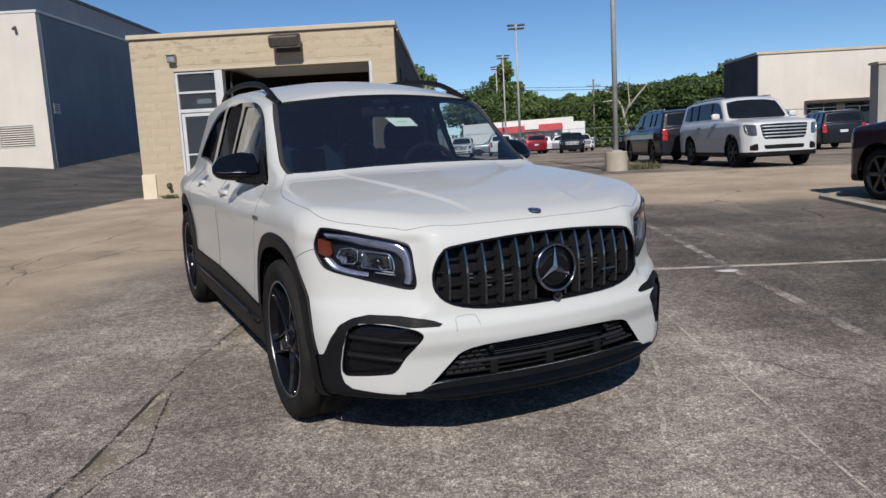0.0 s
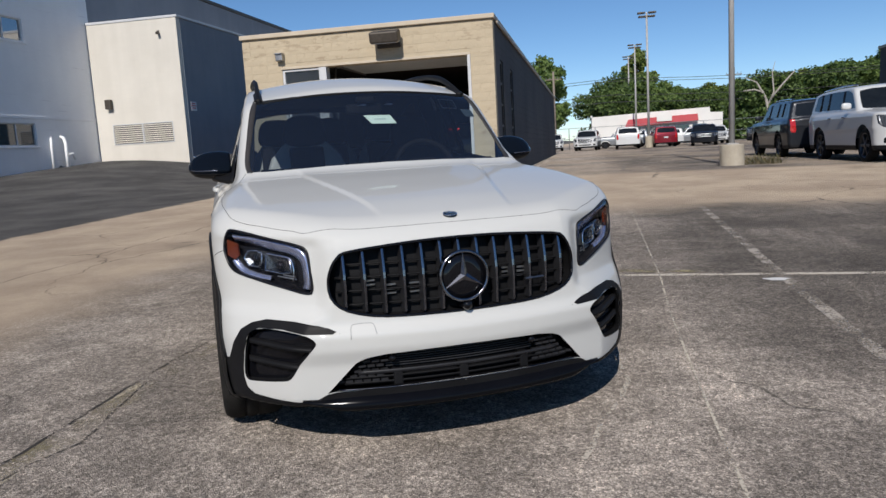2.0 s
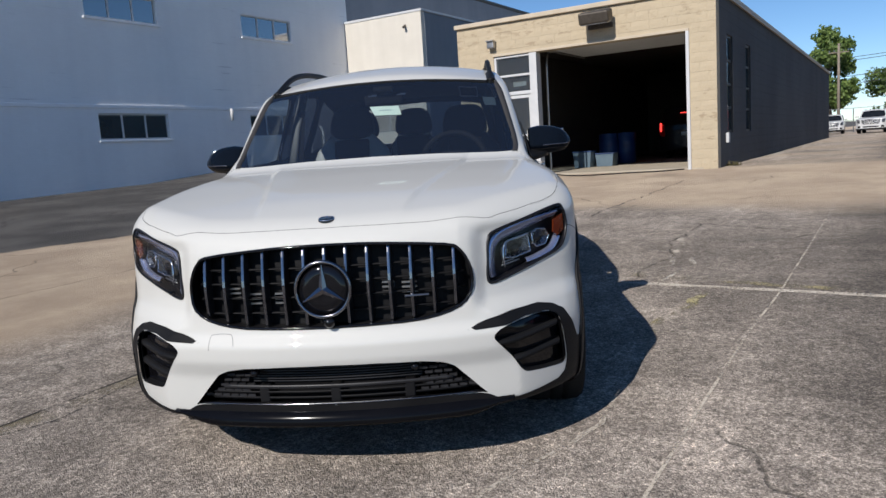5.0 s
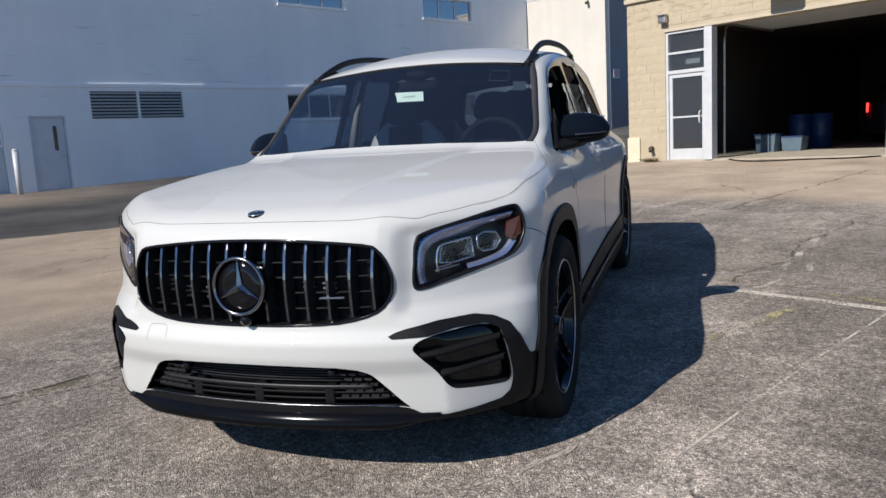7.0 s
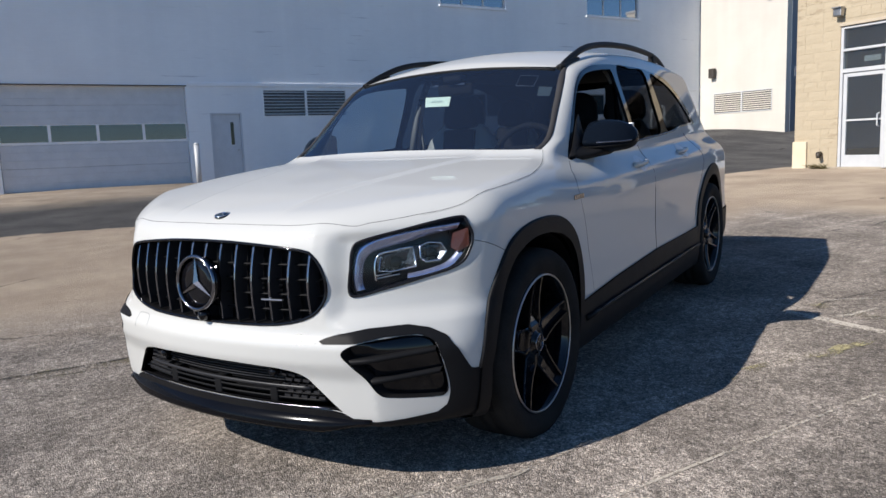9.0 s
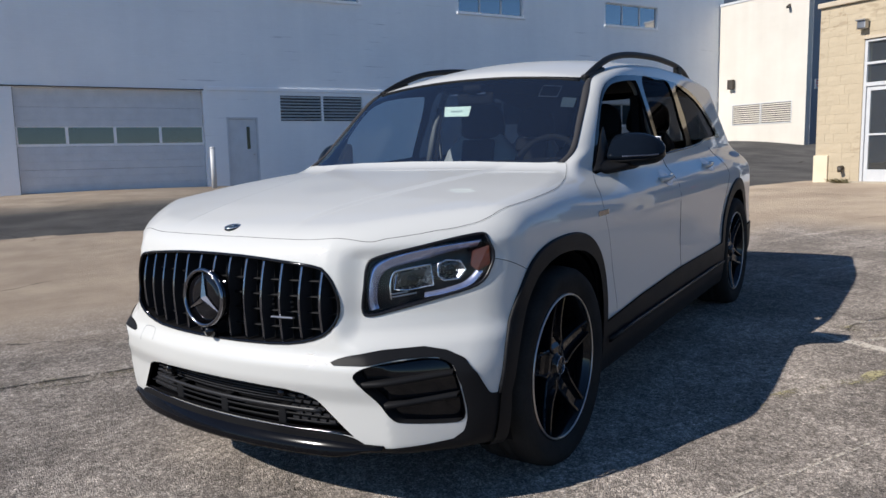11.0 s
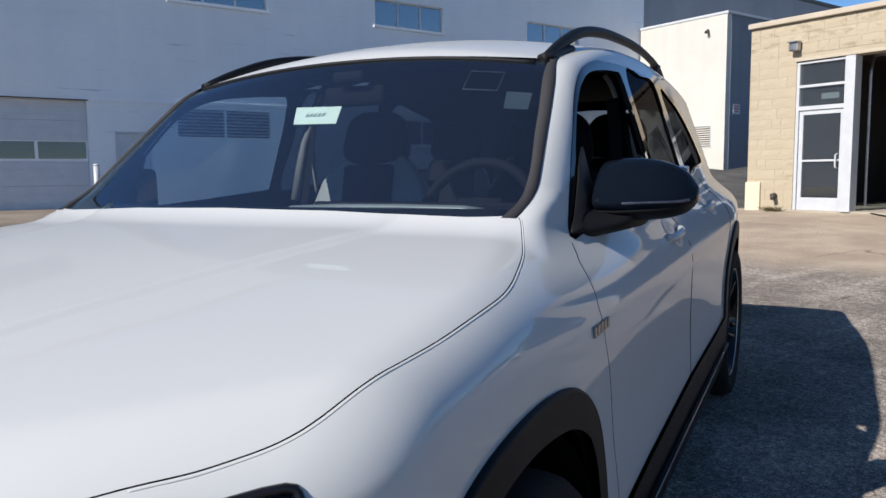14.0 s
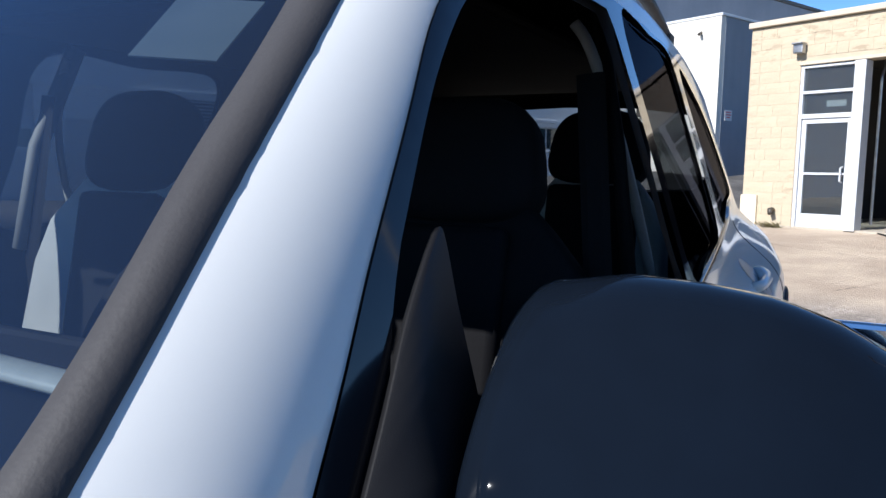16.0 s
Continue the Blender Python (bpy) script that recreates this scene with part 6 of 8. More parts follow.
        c0, n0 = q.mean(0), field_normal(body_field, q.mean(0)[None])[0]
        bm = bmesh.new()
        mid = bm.verts.new((c0[0] - n0[0] * 0.030, (c0[1] - n0[1] * 0.030) * s, c0[2] - n0[2] * 0.030))
        ring = [bm.verts.new((a, b * s, c)) for a, b, c in q]
        for k in range(len(ring)):
            bm.faces.new((ring[k], ring[(k + 1) % len(ring)], mid))
        bmesh.ops.recalc_face_normals(bm, faces=bm.faces)
        part("reflector_facets", bm, FACETS, block)
        m = Matrix.Translation((c0[0] - n0[0] * 0.012, (c0[1] - n0[1] * 0.012) * s, c0[2] - n0[2] * 0.012)) @ Vector((n0[0], n0[1] * s, n0[2])).to_track_quat("X", "Z").to_matrix().to_4x4()
        part("projector", turned(lathe([(0.001, 0.013), (0.010, 0.011), (0.018, 0.005), (0.021, -0.006)], 24, "x"), m), BLACK_GLOSS, block, "", True)
        part("projector_ring", turned(lathe([(0.0205 + 0.0016 * math.cos(a), -0.004 + 0.0016 * math.sin(a)) for a in np.linspace(0, 2 * math.pi, 9)], 24, "x"), m), REFLECTOR, block, "", True)
    for a, b in (((0.596, 0.705), (0.660, 0.716)), ((0.600, 0.715), (0.640, 0.722))):
        guide([a, ((a[0] + b[0]) / 2, (a[1] + b[1]) / 2), b], 0.0028, SATIN_METAL, -0.026, "lamp_rib")
    q = on_body("front", [(0.779, 0.790), (0.794, 0.774), (0.822, 0.790), (0.819, 0.846), (0.782, 0.832)], -0.012)
    bm = bmesh.new()
    bm.faces.new([bm.verts.new((a, b * s, c)) for a, b, c in q])
    bmesh.ops.recalc_face_normals(bm, faces=bm.faces)
    thicken(part("side_reflector", bm, AMBER, lamp, "amber side reflector"), 0.006)

# door handles, fender badge
for s in (1, -1):
    for u, w in ((-1.31, 0.942), (-2.22, 0.962)):
        p = on_body("side", [(u, w)], 0.0)[0]
        bm = bmesh.new()
        q = on_body("side", [(u + d, w + 0.0 + d * -0.03) for d in np.linspace(-0.105, 0.105, 14)], 0.0)
        path = [(a, (b + 0.022 * max(math.sin(math.pi * i / 13), 0) ** 0.5) * s, c) for i, (a, b, c) in enumerate(q)]
        h = part("door_handle", tube(path, 0.015, 10, flat=0.75), WHITE_PAINT, car, "white painted pull handle", True)
        bm = bmesh.new()
        cup = on_body("side", [(u - 0.015 + 0.072 * math.cos(a), w + 0.040 * math.sin(a)) for a in np.linspace(0, 2 * math.pi, 20, endpoint=False)], 0.0015)
        bm.faces.new([bm.verts.new((a, b * s, c)) for a, b, c in cup])
        bmesh.ops.recalc_face_normals(bm, faces=bm.faces)
        part("handle_cup", bm, SATIN_METAL, h, "", True)
    for k in range(5):
        u = -0.345 - k * 0.022
        p = on_body("side", [(u, 0.866)], 0.002)[0]
        bm = box((u - 0.007, 0, 0.856), (u + 0.007, 0.004, 0.876), 0.001)
        bmesh.ops.translate(bm, vec=(0, p[1] - 0.002, 0), verts=bm.verts)
        bmesh.ops.scale(bm, vec=(1, s, 1), verts=bm.verts)
        bmesh.ops.recalc_face_normals(bm, faces=bm.faces)
        part("fender_badge", bm, DARK_CHROME, car, "small chrome letter bar")

# roof rails
for s in (1, -1):
    us = [(-0.93, -0.004), (-1.0, 0.008), (-1.12, 0.024), (-1.26, 0.037), (-1.5, 0.045), (-2.0, 0.048), (-2.5, 0.047), (-2.75, 0.040), (-2.92, 0.018), (-3.02, -0.004)]
    line = smooth_loop([(u, h) for u, h in us], 6, False)
    vline = np.interp(-line[:, 0], (0.93, 1.3, 2.2, 3.02), (0.585, 0.575, 0.56, 0.50))
    base = project(body_field, "top", np.stack([line[:, 0], vline], axis=1))
    pts = [(p[0], p[1] * s, p[2] + h * 1.08) for p, h in zip(base, line[:, 1])]
    rail = part("roof_rail", tube(pts, 0.0135, 10, flat=1.25, up=(0, 0, 1)), BLACK_PLASTIC, car, "raised black roof rail", True)
    for u in (-2.62,):
        k = int(np.abs(line[:, 0] - u).argmin())
        part("rail_foot", box((u - 0.05, pts[k][1] - 0.018, base[k][2] - 0.01), (u + 0.03, pts[k][1] + 0.018, pts[k][2]), 0.006), BLACK_PLASTIC, rail)
    foot = [(p[0], p[1] * s, p[2] + 0.002) for p, u in zip(base, line[:, 0]) if -1.16 < u]
    part("rail_foot", tube(foot, 0.024, 8, flat=0.5, up=(0, 0, 1)), BLACK_PLASTIC, rail, "", True)

# door mirrors
# gloss black with the blue of reflected sky put into its base colour
SKY_TINT_GLOSS = surface("gloss_black_sky_tint", (0.004, 0.006, 0.010), (0.005, 0.008, 0.014), 3, 0.04, spread=0.01, spec=0.07)
MIRROR_V = (0.785, 0.82, 0.86, 0.90, 0.93, 0.952, 0.966, 0.975)
MIRROR_TOP = (1.165, 1.171, 1.169, 1.163, 1.152, 1.140, 1.127, 1.112)
MIRROR_LOW = (1.024, 1.022, 1.025, 1.029, 1.034, 1.041, 1.050, 1.061)
MIRROR_FRONT = (-0.712, -0.716, -0.724, -0.739, -0.756, -0.773, -0.789, -0.806)
MIRROR_SECTION = smooth_loop([(-1.0, 0.80), (-0.86, 0.97), (-0.50, 1.0), (-0.06, 0.86), (0.42, 0.50), (0.80, 0.06), (1.0, -0.28), (0.93, -0.50), (0.60, -0.76), (0.0, -0.95), (-0.60, -1.0), (-0.92, -0.93), (-1.0, -0.6), (-1.02, 0.1)], 3)


def mirror_ring(v, k=1.0, grow=1.0):
    """A section of the mirror housing across its width; k draws it together towards its middle."""
    top, low, nose = (float(np.interp(v, MIRROR_V, t)) for t in (MIRROR_TOP, MIRROR_LOW, MIRROR_FRONT))
    c, back_u = (top + low) / 2, -0.868
    mid, hu, hw = (nose + back_u) / 2, (nose - back_u) / 2 * k * grow, (top - low) / 2 * k * grow
    return [(mid + a * hu, v, c + b * hw) for a, b in MIRROR_SECTION]


MIRROR_RINGS = [(0.764, 0.70), (0.766, 0.86), (0.771, 0.95), (0.778, 0.99)] + [(v, 1.0) for v in np.linspace(0.785, 0.972, 18)] + [(0.976, 0.90), (0.980, 0.72), (0.982, 0.45), (0.983, 0.15)]
LOW_EDGE = [k for k, (a, b) in enumerate(MIRROR_SECTION) if b < -0.52 and a > -0.97]
for s in (1, -1):
    bm, n = bmesh.new(), len(MIRROR_SECTION)
    rings = [[bm.verts.new((x, y * s, z)) for x, y, z in mirror_ring(v, k)] for v, k in MIRROR_RINGS]
    for a, b in zip(rings, rings[1:]):
        for k in range(n):
            bm.faces.new((a[k], a[(k + 1) % n], b[(k + 1) % n], b[k]))
    bm.faces.new(rings[0])
    bm.faces.new(rings[-1])
    bmesh.ops.recalc_face_normals(bm, faces=bm.faces)
    mirror = part("door_mirror", bm, SKY_TINT_GLOSS, car, "gloss black door mirror", True)
    bm = bmesh.new()
    rows = [[bm.verts.new((x, y * s, z)) for x, y, z in (mirror_ring(v, k, 1.018)[m] for m in LOW_EDGE)] for v, k in MIRROR_RINGS[2:-2]]
    for a, b in zip(rows, rows[1:]):
        for k in range(len(a) - 1):
            bm.faces.new((a[k], a[k + 1], b[k + 1], b[k]))
    bmesh.ops.recalc_face_normals(bm, faces=bm.faces)
    thicken(part("mirror_lower_cap", bm, BLACK_PLASTIC, mirror, "matt black lower shell", True), 0.002)
    ridge = int(np.argmax(MIRROR_SECTION[:, 0]))
    q = [mirror_ring(v)[ridge] for v in np.linspace(0.835, 0.968, 12)]
    part("indicator_strip", tube([(x - 0.002, y * s, z) for x, y, z in smooth_loop(q, 4, False)], 0.0042, 8, flat=0.8), LED_DIM, mirror, "thin clear indicator strip", True)
    part("mirror_pane", box((-0.876, 0.785 * s, 1.045), (-0.868, 0.955 * s, 1.150), 0.003), CHROME, mirror)
    bm, rings = bmesh.new(), []
    for t in np.linspace(0, 1, 10):
        c = Vector((-0.690, 0.752, 1.028)).lerp(Vector((-0.788, 0.86, 1.030)), t) + Vector((0, 0, -0.004 * math.sin(math.pi * t)))
        a, b = Vector((-0.085, 0.0, 0.020)).lerp(Vector((-0.055, 0.012, 0.0)), t ** 0.7), Vector((0.0, 0.004, 0.034)).lerp(Vector((0, 0.0, 0.016)), t ** 0.6)
        rings.append([bm.verts.new((q.x, q.y * s, q.z)) for q in (c + a * math.cos(k) + b * math.sin(k) for k in np.linspace(0, 2 * math.pi, 18, endpoint=False))])
    for a, b in zip(rings, rings[1:]):
        for k in range(18):
            bm.faces.new((a[k], a[(k + 1) % 18], b[(k + 1) % 18], b[k]))
    bm.faces.new(rings[0])
    bm.faces.new(rings[-1])
    bmesh.ops.recalc_face_normals(bm, faces=bm.faces)
    part("mirror_arm", bm, BLACK_PLASTIC, mirror, "", True)
    sail = on_body("side", smooth_loop([(-0.575, 1.012), (-0.615, 1.040), (-0.655, 1.075), (-0.70, 1.120), (-0.735, 1.157), (-0.778, 1.194), (-0.785, 1.190), (-0.779, 1.155), (-0.774, 1.110), (-0.768, 1.06), (-0.764, 1.024)], 3), 0.004)
    bm = bmesh.new()
    bm.faces.new([bm.verts.new((a, b * s, c)) for a, b, c in sail])
    bmesh.ops.recalc_face_normals(bm, faces=bm.faces)
    thicken(part("mirror_base", bm, BLACK_PLASTIC, mirror, "", True), 0.004)

# wheels
wheel = thing("wheel", Matrix(), "", "")
wheel.parent = car
for key in list(wheel.keys()):
    del wheel[key]
tyre_prof = [(0.262, -0.105), (0.285, -0.118), (0.32, -0.124), (0.340, -0.118), (0.352, -0.100), (0.356, -0.070), (0.3565, -0.02), (0.351, -0.018), (0.351, -0.012), (0.3565, -0.010), (0.3565, 0.030), (0.351, 0.032), (0.351, 0.038), (0.3565, 0.040), (0.356, 0.070), (0.352, 0.100), (0.340, 0.118), (0.32, 0.124), (0.285, 0.118), (0.262, 0.105)]
part("tyre", lathe(tyre_prof, 72, "y"), RUBBER, wheel, "", True)
rim = part("rim", lathe([(0.262, -0.10), (0.245, -0.09), (0.240, 0.0), (0.243, 0.07), (0.252, 0.100), (0.2585, 0.108), (0.264, 0.108), (0.264, 0.100)], 72, "y"), BLACK_GLOSS, wheel, "black alloy rim", True)
part("rim_edge", lathe([(0.2565 + 0.0035 * math.cos(a), 0.1085 + 0.0035 * math.sin(a)) for a in np.linspace(0, 2 * math.pi, 9)], 96, "y"), SATIN_METAL, rim, "thin bright rim line", True)
for k in range(5):
    a0 = radians(90 + 72 * k)
    c, n = Vector((math.cos(a0), 0, math.sin(a0))), Vector((-math.sin(a0), 0, math.cos(a0)))
    bm, rings = bmesh.new(), []
    for r in (0.045, 0.065, 0.08, 0.10, 0.13, 0.17, 0.21, 0.25):
        t = (r - 0.045) / 0.205
        w, y = float(np.interp(r, (0.045, 0.075, 0.12, 0.25), (0.028, 0.052, 0.043, 0.034))), 0.078 + 0.026 * t - 0.008 * math.sin(math.pi * t)
        dip = 0.018 * min(1.0, max(0.0, (r - 0.06) / 0.03))
        prof = ((-w - 0.005, y - 0.045), (-w, y - 0.003), (-w + 0.003, y), (-w + 0.010, y - 0.001), (-w + 0.014, y - dip), (w - 0.014, y - dip), (w - 0.010, y - 0.001), (w - 0.003, y), (w, y - 0.003), (w + 0.005, y - 0.045))
        rings.append([bm.verts.new(c * r + n * q + Vector((0, yy, 0))) for q, yy in prof])
    for p, q in zip(rings, rings[1:]):
        for j in range(10):
            bm.faces.new((p[j], p[(j + 1) % 10], q[(j + 1) % 10], q[j]))
    bm.faces.new(rings[0])
    bm.faces.new(rings[-1][::-1])
    bmesh.ops.recalc_face_normals(bm, faces=bm.faces)
    part("spoke", bm, BLACK_GLOSS, rim)
part("hub_cap", lathe([(0.001, 0.094), (0.026, 0.093), (0.034, 0.088), (0.040, 0.080), (0.062, 0.072), (0.066, 0.05)], 32, "y"), BLACK_GLOSS, rim, "", True)
part("hub_ring", lathe([(0.0315 + 0.003 * math.cos(a), 0.0925 + 0.0025 * math.sin(a)) for a in np.linspace(0, 2 * math.pi, 9)], 32, "y"), DARK_CHROME, rim, "", True)
for k in range(3):
    part("hub_bar", box((0.0, 0.092, -0.002), (0.028, 0.096, 0.002), m=pose(0, 0, 0, 0, 90 + 120 * k, 0)), DARK_CHROME, rim)
for k in range(5):
    a = radians(54 + 72 * k)
    part("lug_bolt", rod((0.052 * math.cos(a), 0.05, 0.052 * math.sin(a)), (0.052 * math.cos(a), 0.077, 0.052 * math.sin(a)), 0.009, seg=6), GRILLE_GREY, rim)
part("brake_disc", lathe([(0.07, 0.012), (0.175, 0.012), (0.178, 0.0), (0.175, -0.012), (0.07, -0.012)], 48, "y"), GRILLE_GREY, wheel, "", True)
part("brake_caliper", box((0.08, -0.03, -0.09), (0.185, 0.030, 0.09), 0.02), DARK_TRIM, wheel)
part("wheel_inner", lathe([(0.001, -0.04), (0.235, -0.05), (0.24, -0.09)], 36, "y"), DARK_TRIM, wheel, "", True)
wheel.matrix_basis = pose(AXLE_F - 0.006, 0.769, HUB, 0, 0, 0) @ pose(0, 0, 0, 0, 2, 0)
copy_thing(wheel, pose(AXLE_R, 0.765, HUB, 0, 31, 0))
copy_thing(wheel, pose(AXLE_F - 0.006, -0.769, HUB, 0, 0, 180) @ pose(0, 0, 0, 0, 40, 0))
copy_thing(wheel, pose(AXLE_R, -0.765, HUB, 0, 0, 180) @ pose(0, 0, 0, 0, 10, 0))
for u in (AXLE_F, AXLE_R):
    for s in (1, -1):
        bm = bmesh.new()
        rows = []
        for a in np.linspace(-0.36, math.pi + 0.36, 30):
            rows.append([bm.verts.new((u - 0.01 + 0.408 * math.cos(a), y * s, 0.362 + 0.408 * math.sin(a))) for y in (0.50, 0.862)])
        for a, b in zip(rows, rows[1:]):
            bm.faces.new((a[0], a[1], b[1], b[0]))
        inner = [r[0] for r in rows]
        bm.faces.new(inner)
        part("wheel_housing", bm, DARK_TRIM, car)
# side step edge
for s in (1, -1):
    q = on_body("side", [(u, 0.352) for u in np.linspace(-0.42, -2.38, 20)], 0.014)
    part("side_step", tube([(a, b * s, c) for a, b, c in q], 0.016, 8, flat=0.7), BLACK_PLASTIC, car, "black side sill bar", True)
    q = on_body("side", [(u, 0.366) for u in np.linspace(-0.55, -2.2, 20)], 0.026)
    part("step_strip", tube([(a, b * s, c) for a, b, c in q], 0.004, 6), BLACK_GLOSS, car, "", True)

# cabin
SUNLIT_TRIM = surface("sunlit_cabin_trim", (0.12, 0.12, 0.117), (0.16, 0.158, 0.152), 6, 0.7)
part("cabin_floor", box((-3.3, -0.70, 0.30), (-0.25, 0.70, 0.34)), DARK_TRIM, car)
bm = bmesh.new()
dash = smooth_loop([(-0.48, 1.025), (-0.64, 1.035), (-0.86, 1.02), (-0.96, 0.98), (-0.98, 0.90), (-0.90, 0.72), (-0.86, 0.45), (-0.5, 0.45)], 4)
rows = [[bm.verts.new((u - 0.03 * (v / 0.7) ** 2, v, w)) for u, w in dash] for v in np.linspace(-0.62, 0.62, 15)]
for a, b in zip(rows, rows[1:]):
    for j in range(len(dash)):
        bm.faces.new((a[j], a[(j + 1) % len(dash)], b[(j + 1) % len(dash)], b[j]))
bmesh.ops.recalc_face_normals(bm, faces=bm.faces)
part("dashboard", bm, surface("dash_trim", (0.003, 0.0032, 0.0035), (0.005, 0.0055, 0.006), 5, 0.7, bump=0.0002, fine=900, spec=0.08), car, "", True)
part("dash_screen", box((-0.905, -0.14, 0.98), (-0.89, 0.60, 1.058), 0.01), DARK_TRIM, car, "wide black dashboard screen")
# solid pale strip that stands in for a reflection in the windscreen
part("dash_hood", tube([(-0.835, -0.18, 1.040), (-0.83, -0.02, 1.047), (-0.822, 0.20, 1.049), (-0.815, 0.40, 1.047), (-0.815, 0.455, 1.042)], 0.019, 10, flat=0.45, up=(0, 0, 1)), surface("pale_dash_glare", (0.16, 0.18, 0.18), (0.23, 0.25, 0.25), 6, 0.4), car, "pale strip in place of a reflection above the dashboard", True)
SW = Matrix.Translation((-0.98, 0.36, 1.0)) @ pose(0, 0, 0, 0, 66, 0)
sw = part("steering_wheel", turned(lathe([(0.178 + 0.016 * math.cos(a), 0.016 * math.sin(a)) for a in np.linspace(0, 2 * math.pi, 13)], 48, "z"), SW), DARK_TRIM, car, "", True)
part("wheel_boss", turned(box((-0.07, -0.08, -0.03), (0.07, 0.08, 0.02), 0.02), SW), DARK_TRIM, sw)
for a in (0, 180, -90):
    part("wheel_spoke", turned(box((0.05, -0.022, -0.012), (0.172, 0.022, 0.006), 0.005), SW @ pose(0, 0, 0, 0, 0, a + 90)), DARK_TRIM, sw)


def seat(u, v, width, back_mat, rear=False, drop=0.0, shaded_flank=None):
    st = part("seat_cushion", box((u - 0.50, v - width / 2, 0.42), (u + 0.04, v + width / 2, 0.60), 0.06), back_mat, car, "dark seat, flanks pale grey or coloured dark for shade", True)
    bm = bmesh.new()
    lean = Matrix.Translation((u - 0.46, v, 0.56 - drop)) @ pose(0, 0, 0, 0, -12, 0)
    prof = [(0.0, 0.98), (0.15, 1.0), (0.30, 1.0), (0.45, 0.95), (0.54, 0.82), (0.60, 0.62), (0.64, 0.46)]
    rings = []
    for z, k in prof:
        ring = []
        for a in np.linspace(0, 2 * math.pi, 28, endpoint=False):
            c, q = math.cos(a), math.sin(a)
            x = math.copysign(abs(c) ** 0.5, c) * 0.062 * (1 if z < 0.55 else 0.8) + 0.02 * abs(q) ** 3
            ring.append(bm.verts.new((x, math.copysign(abs(q) ** 0.55, q) * width / 2 * k, z)))
        rings.append(ring)
    for a, b in zip(rings, rings[1:]):
        for j in range(28):
            bm.faces.new((a[j], a[(j + 1) % 28], b[(j + 1) % 28], b[j]))
    bm.faces.new(rings[-1])
    bmesh.ops.recalc_face_normals(bm, faces=bm.faces)
    part("backrest", turned(bm, lean), shaded_flank or SEAT_GREY, st, "", True)
    if not rear:
        part("seat_centre", turned(box((0.045, -width * 0.20, 0.05), (0.082, width * 0.20, 0.60), 0.02), lean), DARK_TRIM, st, "", True)
        part("seat_shell", turned(box((-0.080, -width * 0.44, 0.05), (-0.05, width * 0.44, 0.56), 0.02), lean), DARK_TRIM, st, "", True)
    else:
        part("seat_centre", turned(box((0.035, -width * 0.30, 0.0), (0.078, width * 0.30, 0.60), 0.02), lean), DARK_TRIM, st, "", True)
    for y in (-0.06, 0.06):
        part("headrest_post", turned(rod((0.0, y, 0.55), (0.01, y, 0.70), 0.007, seg=8), lean), DARK_TRIM, st)
    bm = bmesh.new()
    bmesh.ops.create_uvsphere(bm, u_segments=24, v_segments=16, radius=1)
    for vt in bm.verts:
        x, y, z = [math.copysign(abs(c) ** 0.62, c) for c in vt.co]
        vt.co = (0.058 * x, 0.135 * y * (1 - 0.12 * z), 0.105 * z)
    part("headrest", turned(bm, lean @ Matrix.Translation((0.02, 0, 0.705))), DARK_TRIM, st, "", True)


# driver's backrest takes the dark trim to stand for the shade on it
seat(-0.93, 0.41, 0.52, DARK_TRIM, drop=0.03, shaded_flank=DARK_TRIM)
seat(-0.92, -0.29, 0.54, DARK_TRIM)
_q = on_body("front", [(0.537, 1.348), (0.602, 1.341), (0.609, 1.299), (0.550, 1.304)], -0.012)
bm = bmesh.new()
bm.faces.new([bm.verts.new(p) for p in _q])
bmesh.ops.recalc_face_normals(bm, faces=bm.faces)
thicken(part("visor_label", bm, surface("pale_film_label", (0.03, 0.045, 0.055), (0.045, 0.06, 0.07), 8, 0.5), car, "pale film square behind the windscreen"), 0.001)
for v in (-0.40, 0.0, 0.40):
    seat(-1.85, v, 0.42, DARK_TRIM, True)
for s in (1, -1):
    # same lining twice: sunlit pale colour on the far side, dark on the near
    part("pillar_lining", tube([(-1.50, 0.69 * s, 1.02), (-1.53, 0.655 * s, 1.25), (-1.60, 0.60 * s, 1.47)], 0.04 if s < 0 else 0.016, 8, flat=0.5), SUNLIT_TRIM if s < 0 else DARK_TRIM, car, "pillar lining", True)
    part("pillar_edge", tube(smooth_loop([(-1.555, 0.575 * s, 1.44), (-1.56, 0.60 * s, 1.40), (-1.572, 0.64 * s, 1.285), (-1.605, 0.67 * s, 1.158), (-1.65, 0.69 * s, 1.04)], 4, False), 0.009, 6), SEAT_GREY, car, "pale grey pillar edge", True)
    part("seat_belt", tube([(-1.50, 0.64 * s, 0.60), (-1.49, 0.645 * s, 1.0), (-1.53, 0.61 * s, 1.36)], 0.022, 6, flat=0.15, up=(1, 0, 0)), DARK_TRIM, car)
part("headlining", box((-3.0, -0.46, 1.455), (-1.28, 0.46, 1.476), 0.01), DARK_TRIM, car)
part("mirror_mount", box((-0.96, -0.05, 1.40), (-0.88, 0.06, 1.435), 0.012), DARK_TRIM, car)
part("rear_view_mirror", box((-0.945, -0.105, 1.335), (-0.915, 0.105, 1.395), 0.018), DARK_TRIM, car, "", True)
for v in (-0.040, 0.113):
    q = on_body("front", [(v - 0.027, 1.387), (v + 0.024, 1.385), (v + 0.026, 1.394), (v + 0.004, 1.395)], -0.010)
    bm = bmesh.new()
    bm.faces.new([bm.verts.new(p) for p in q])
    part("screen_sensor", bm, SATIN_METAL, car)
_q = on_body("front", [(-0.012, 1.286), (0.124, 1.283), (-0.047, 1.334), (0.103, 1.330)], -0.012)
bm = bmesh.new()
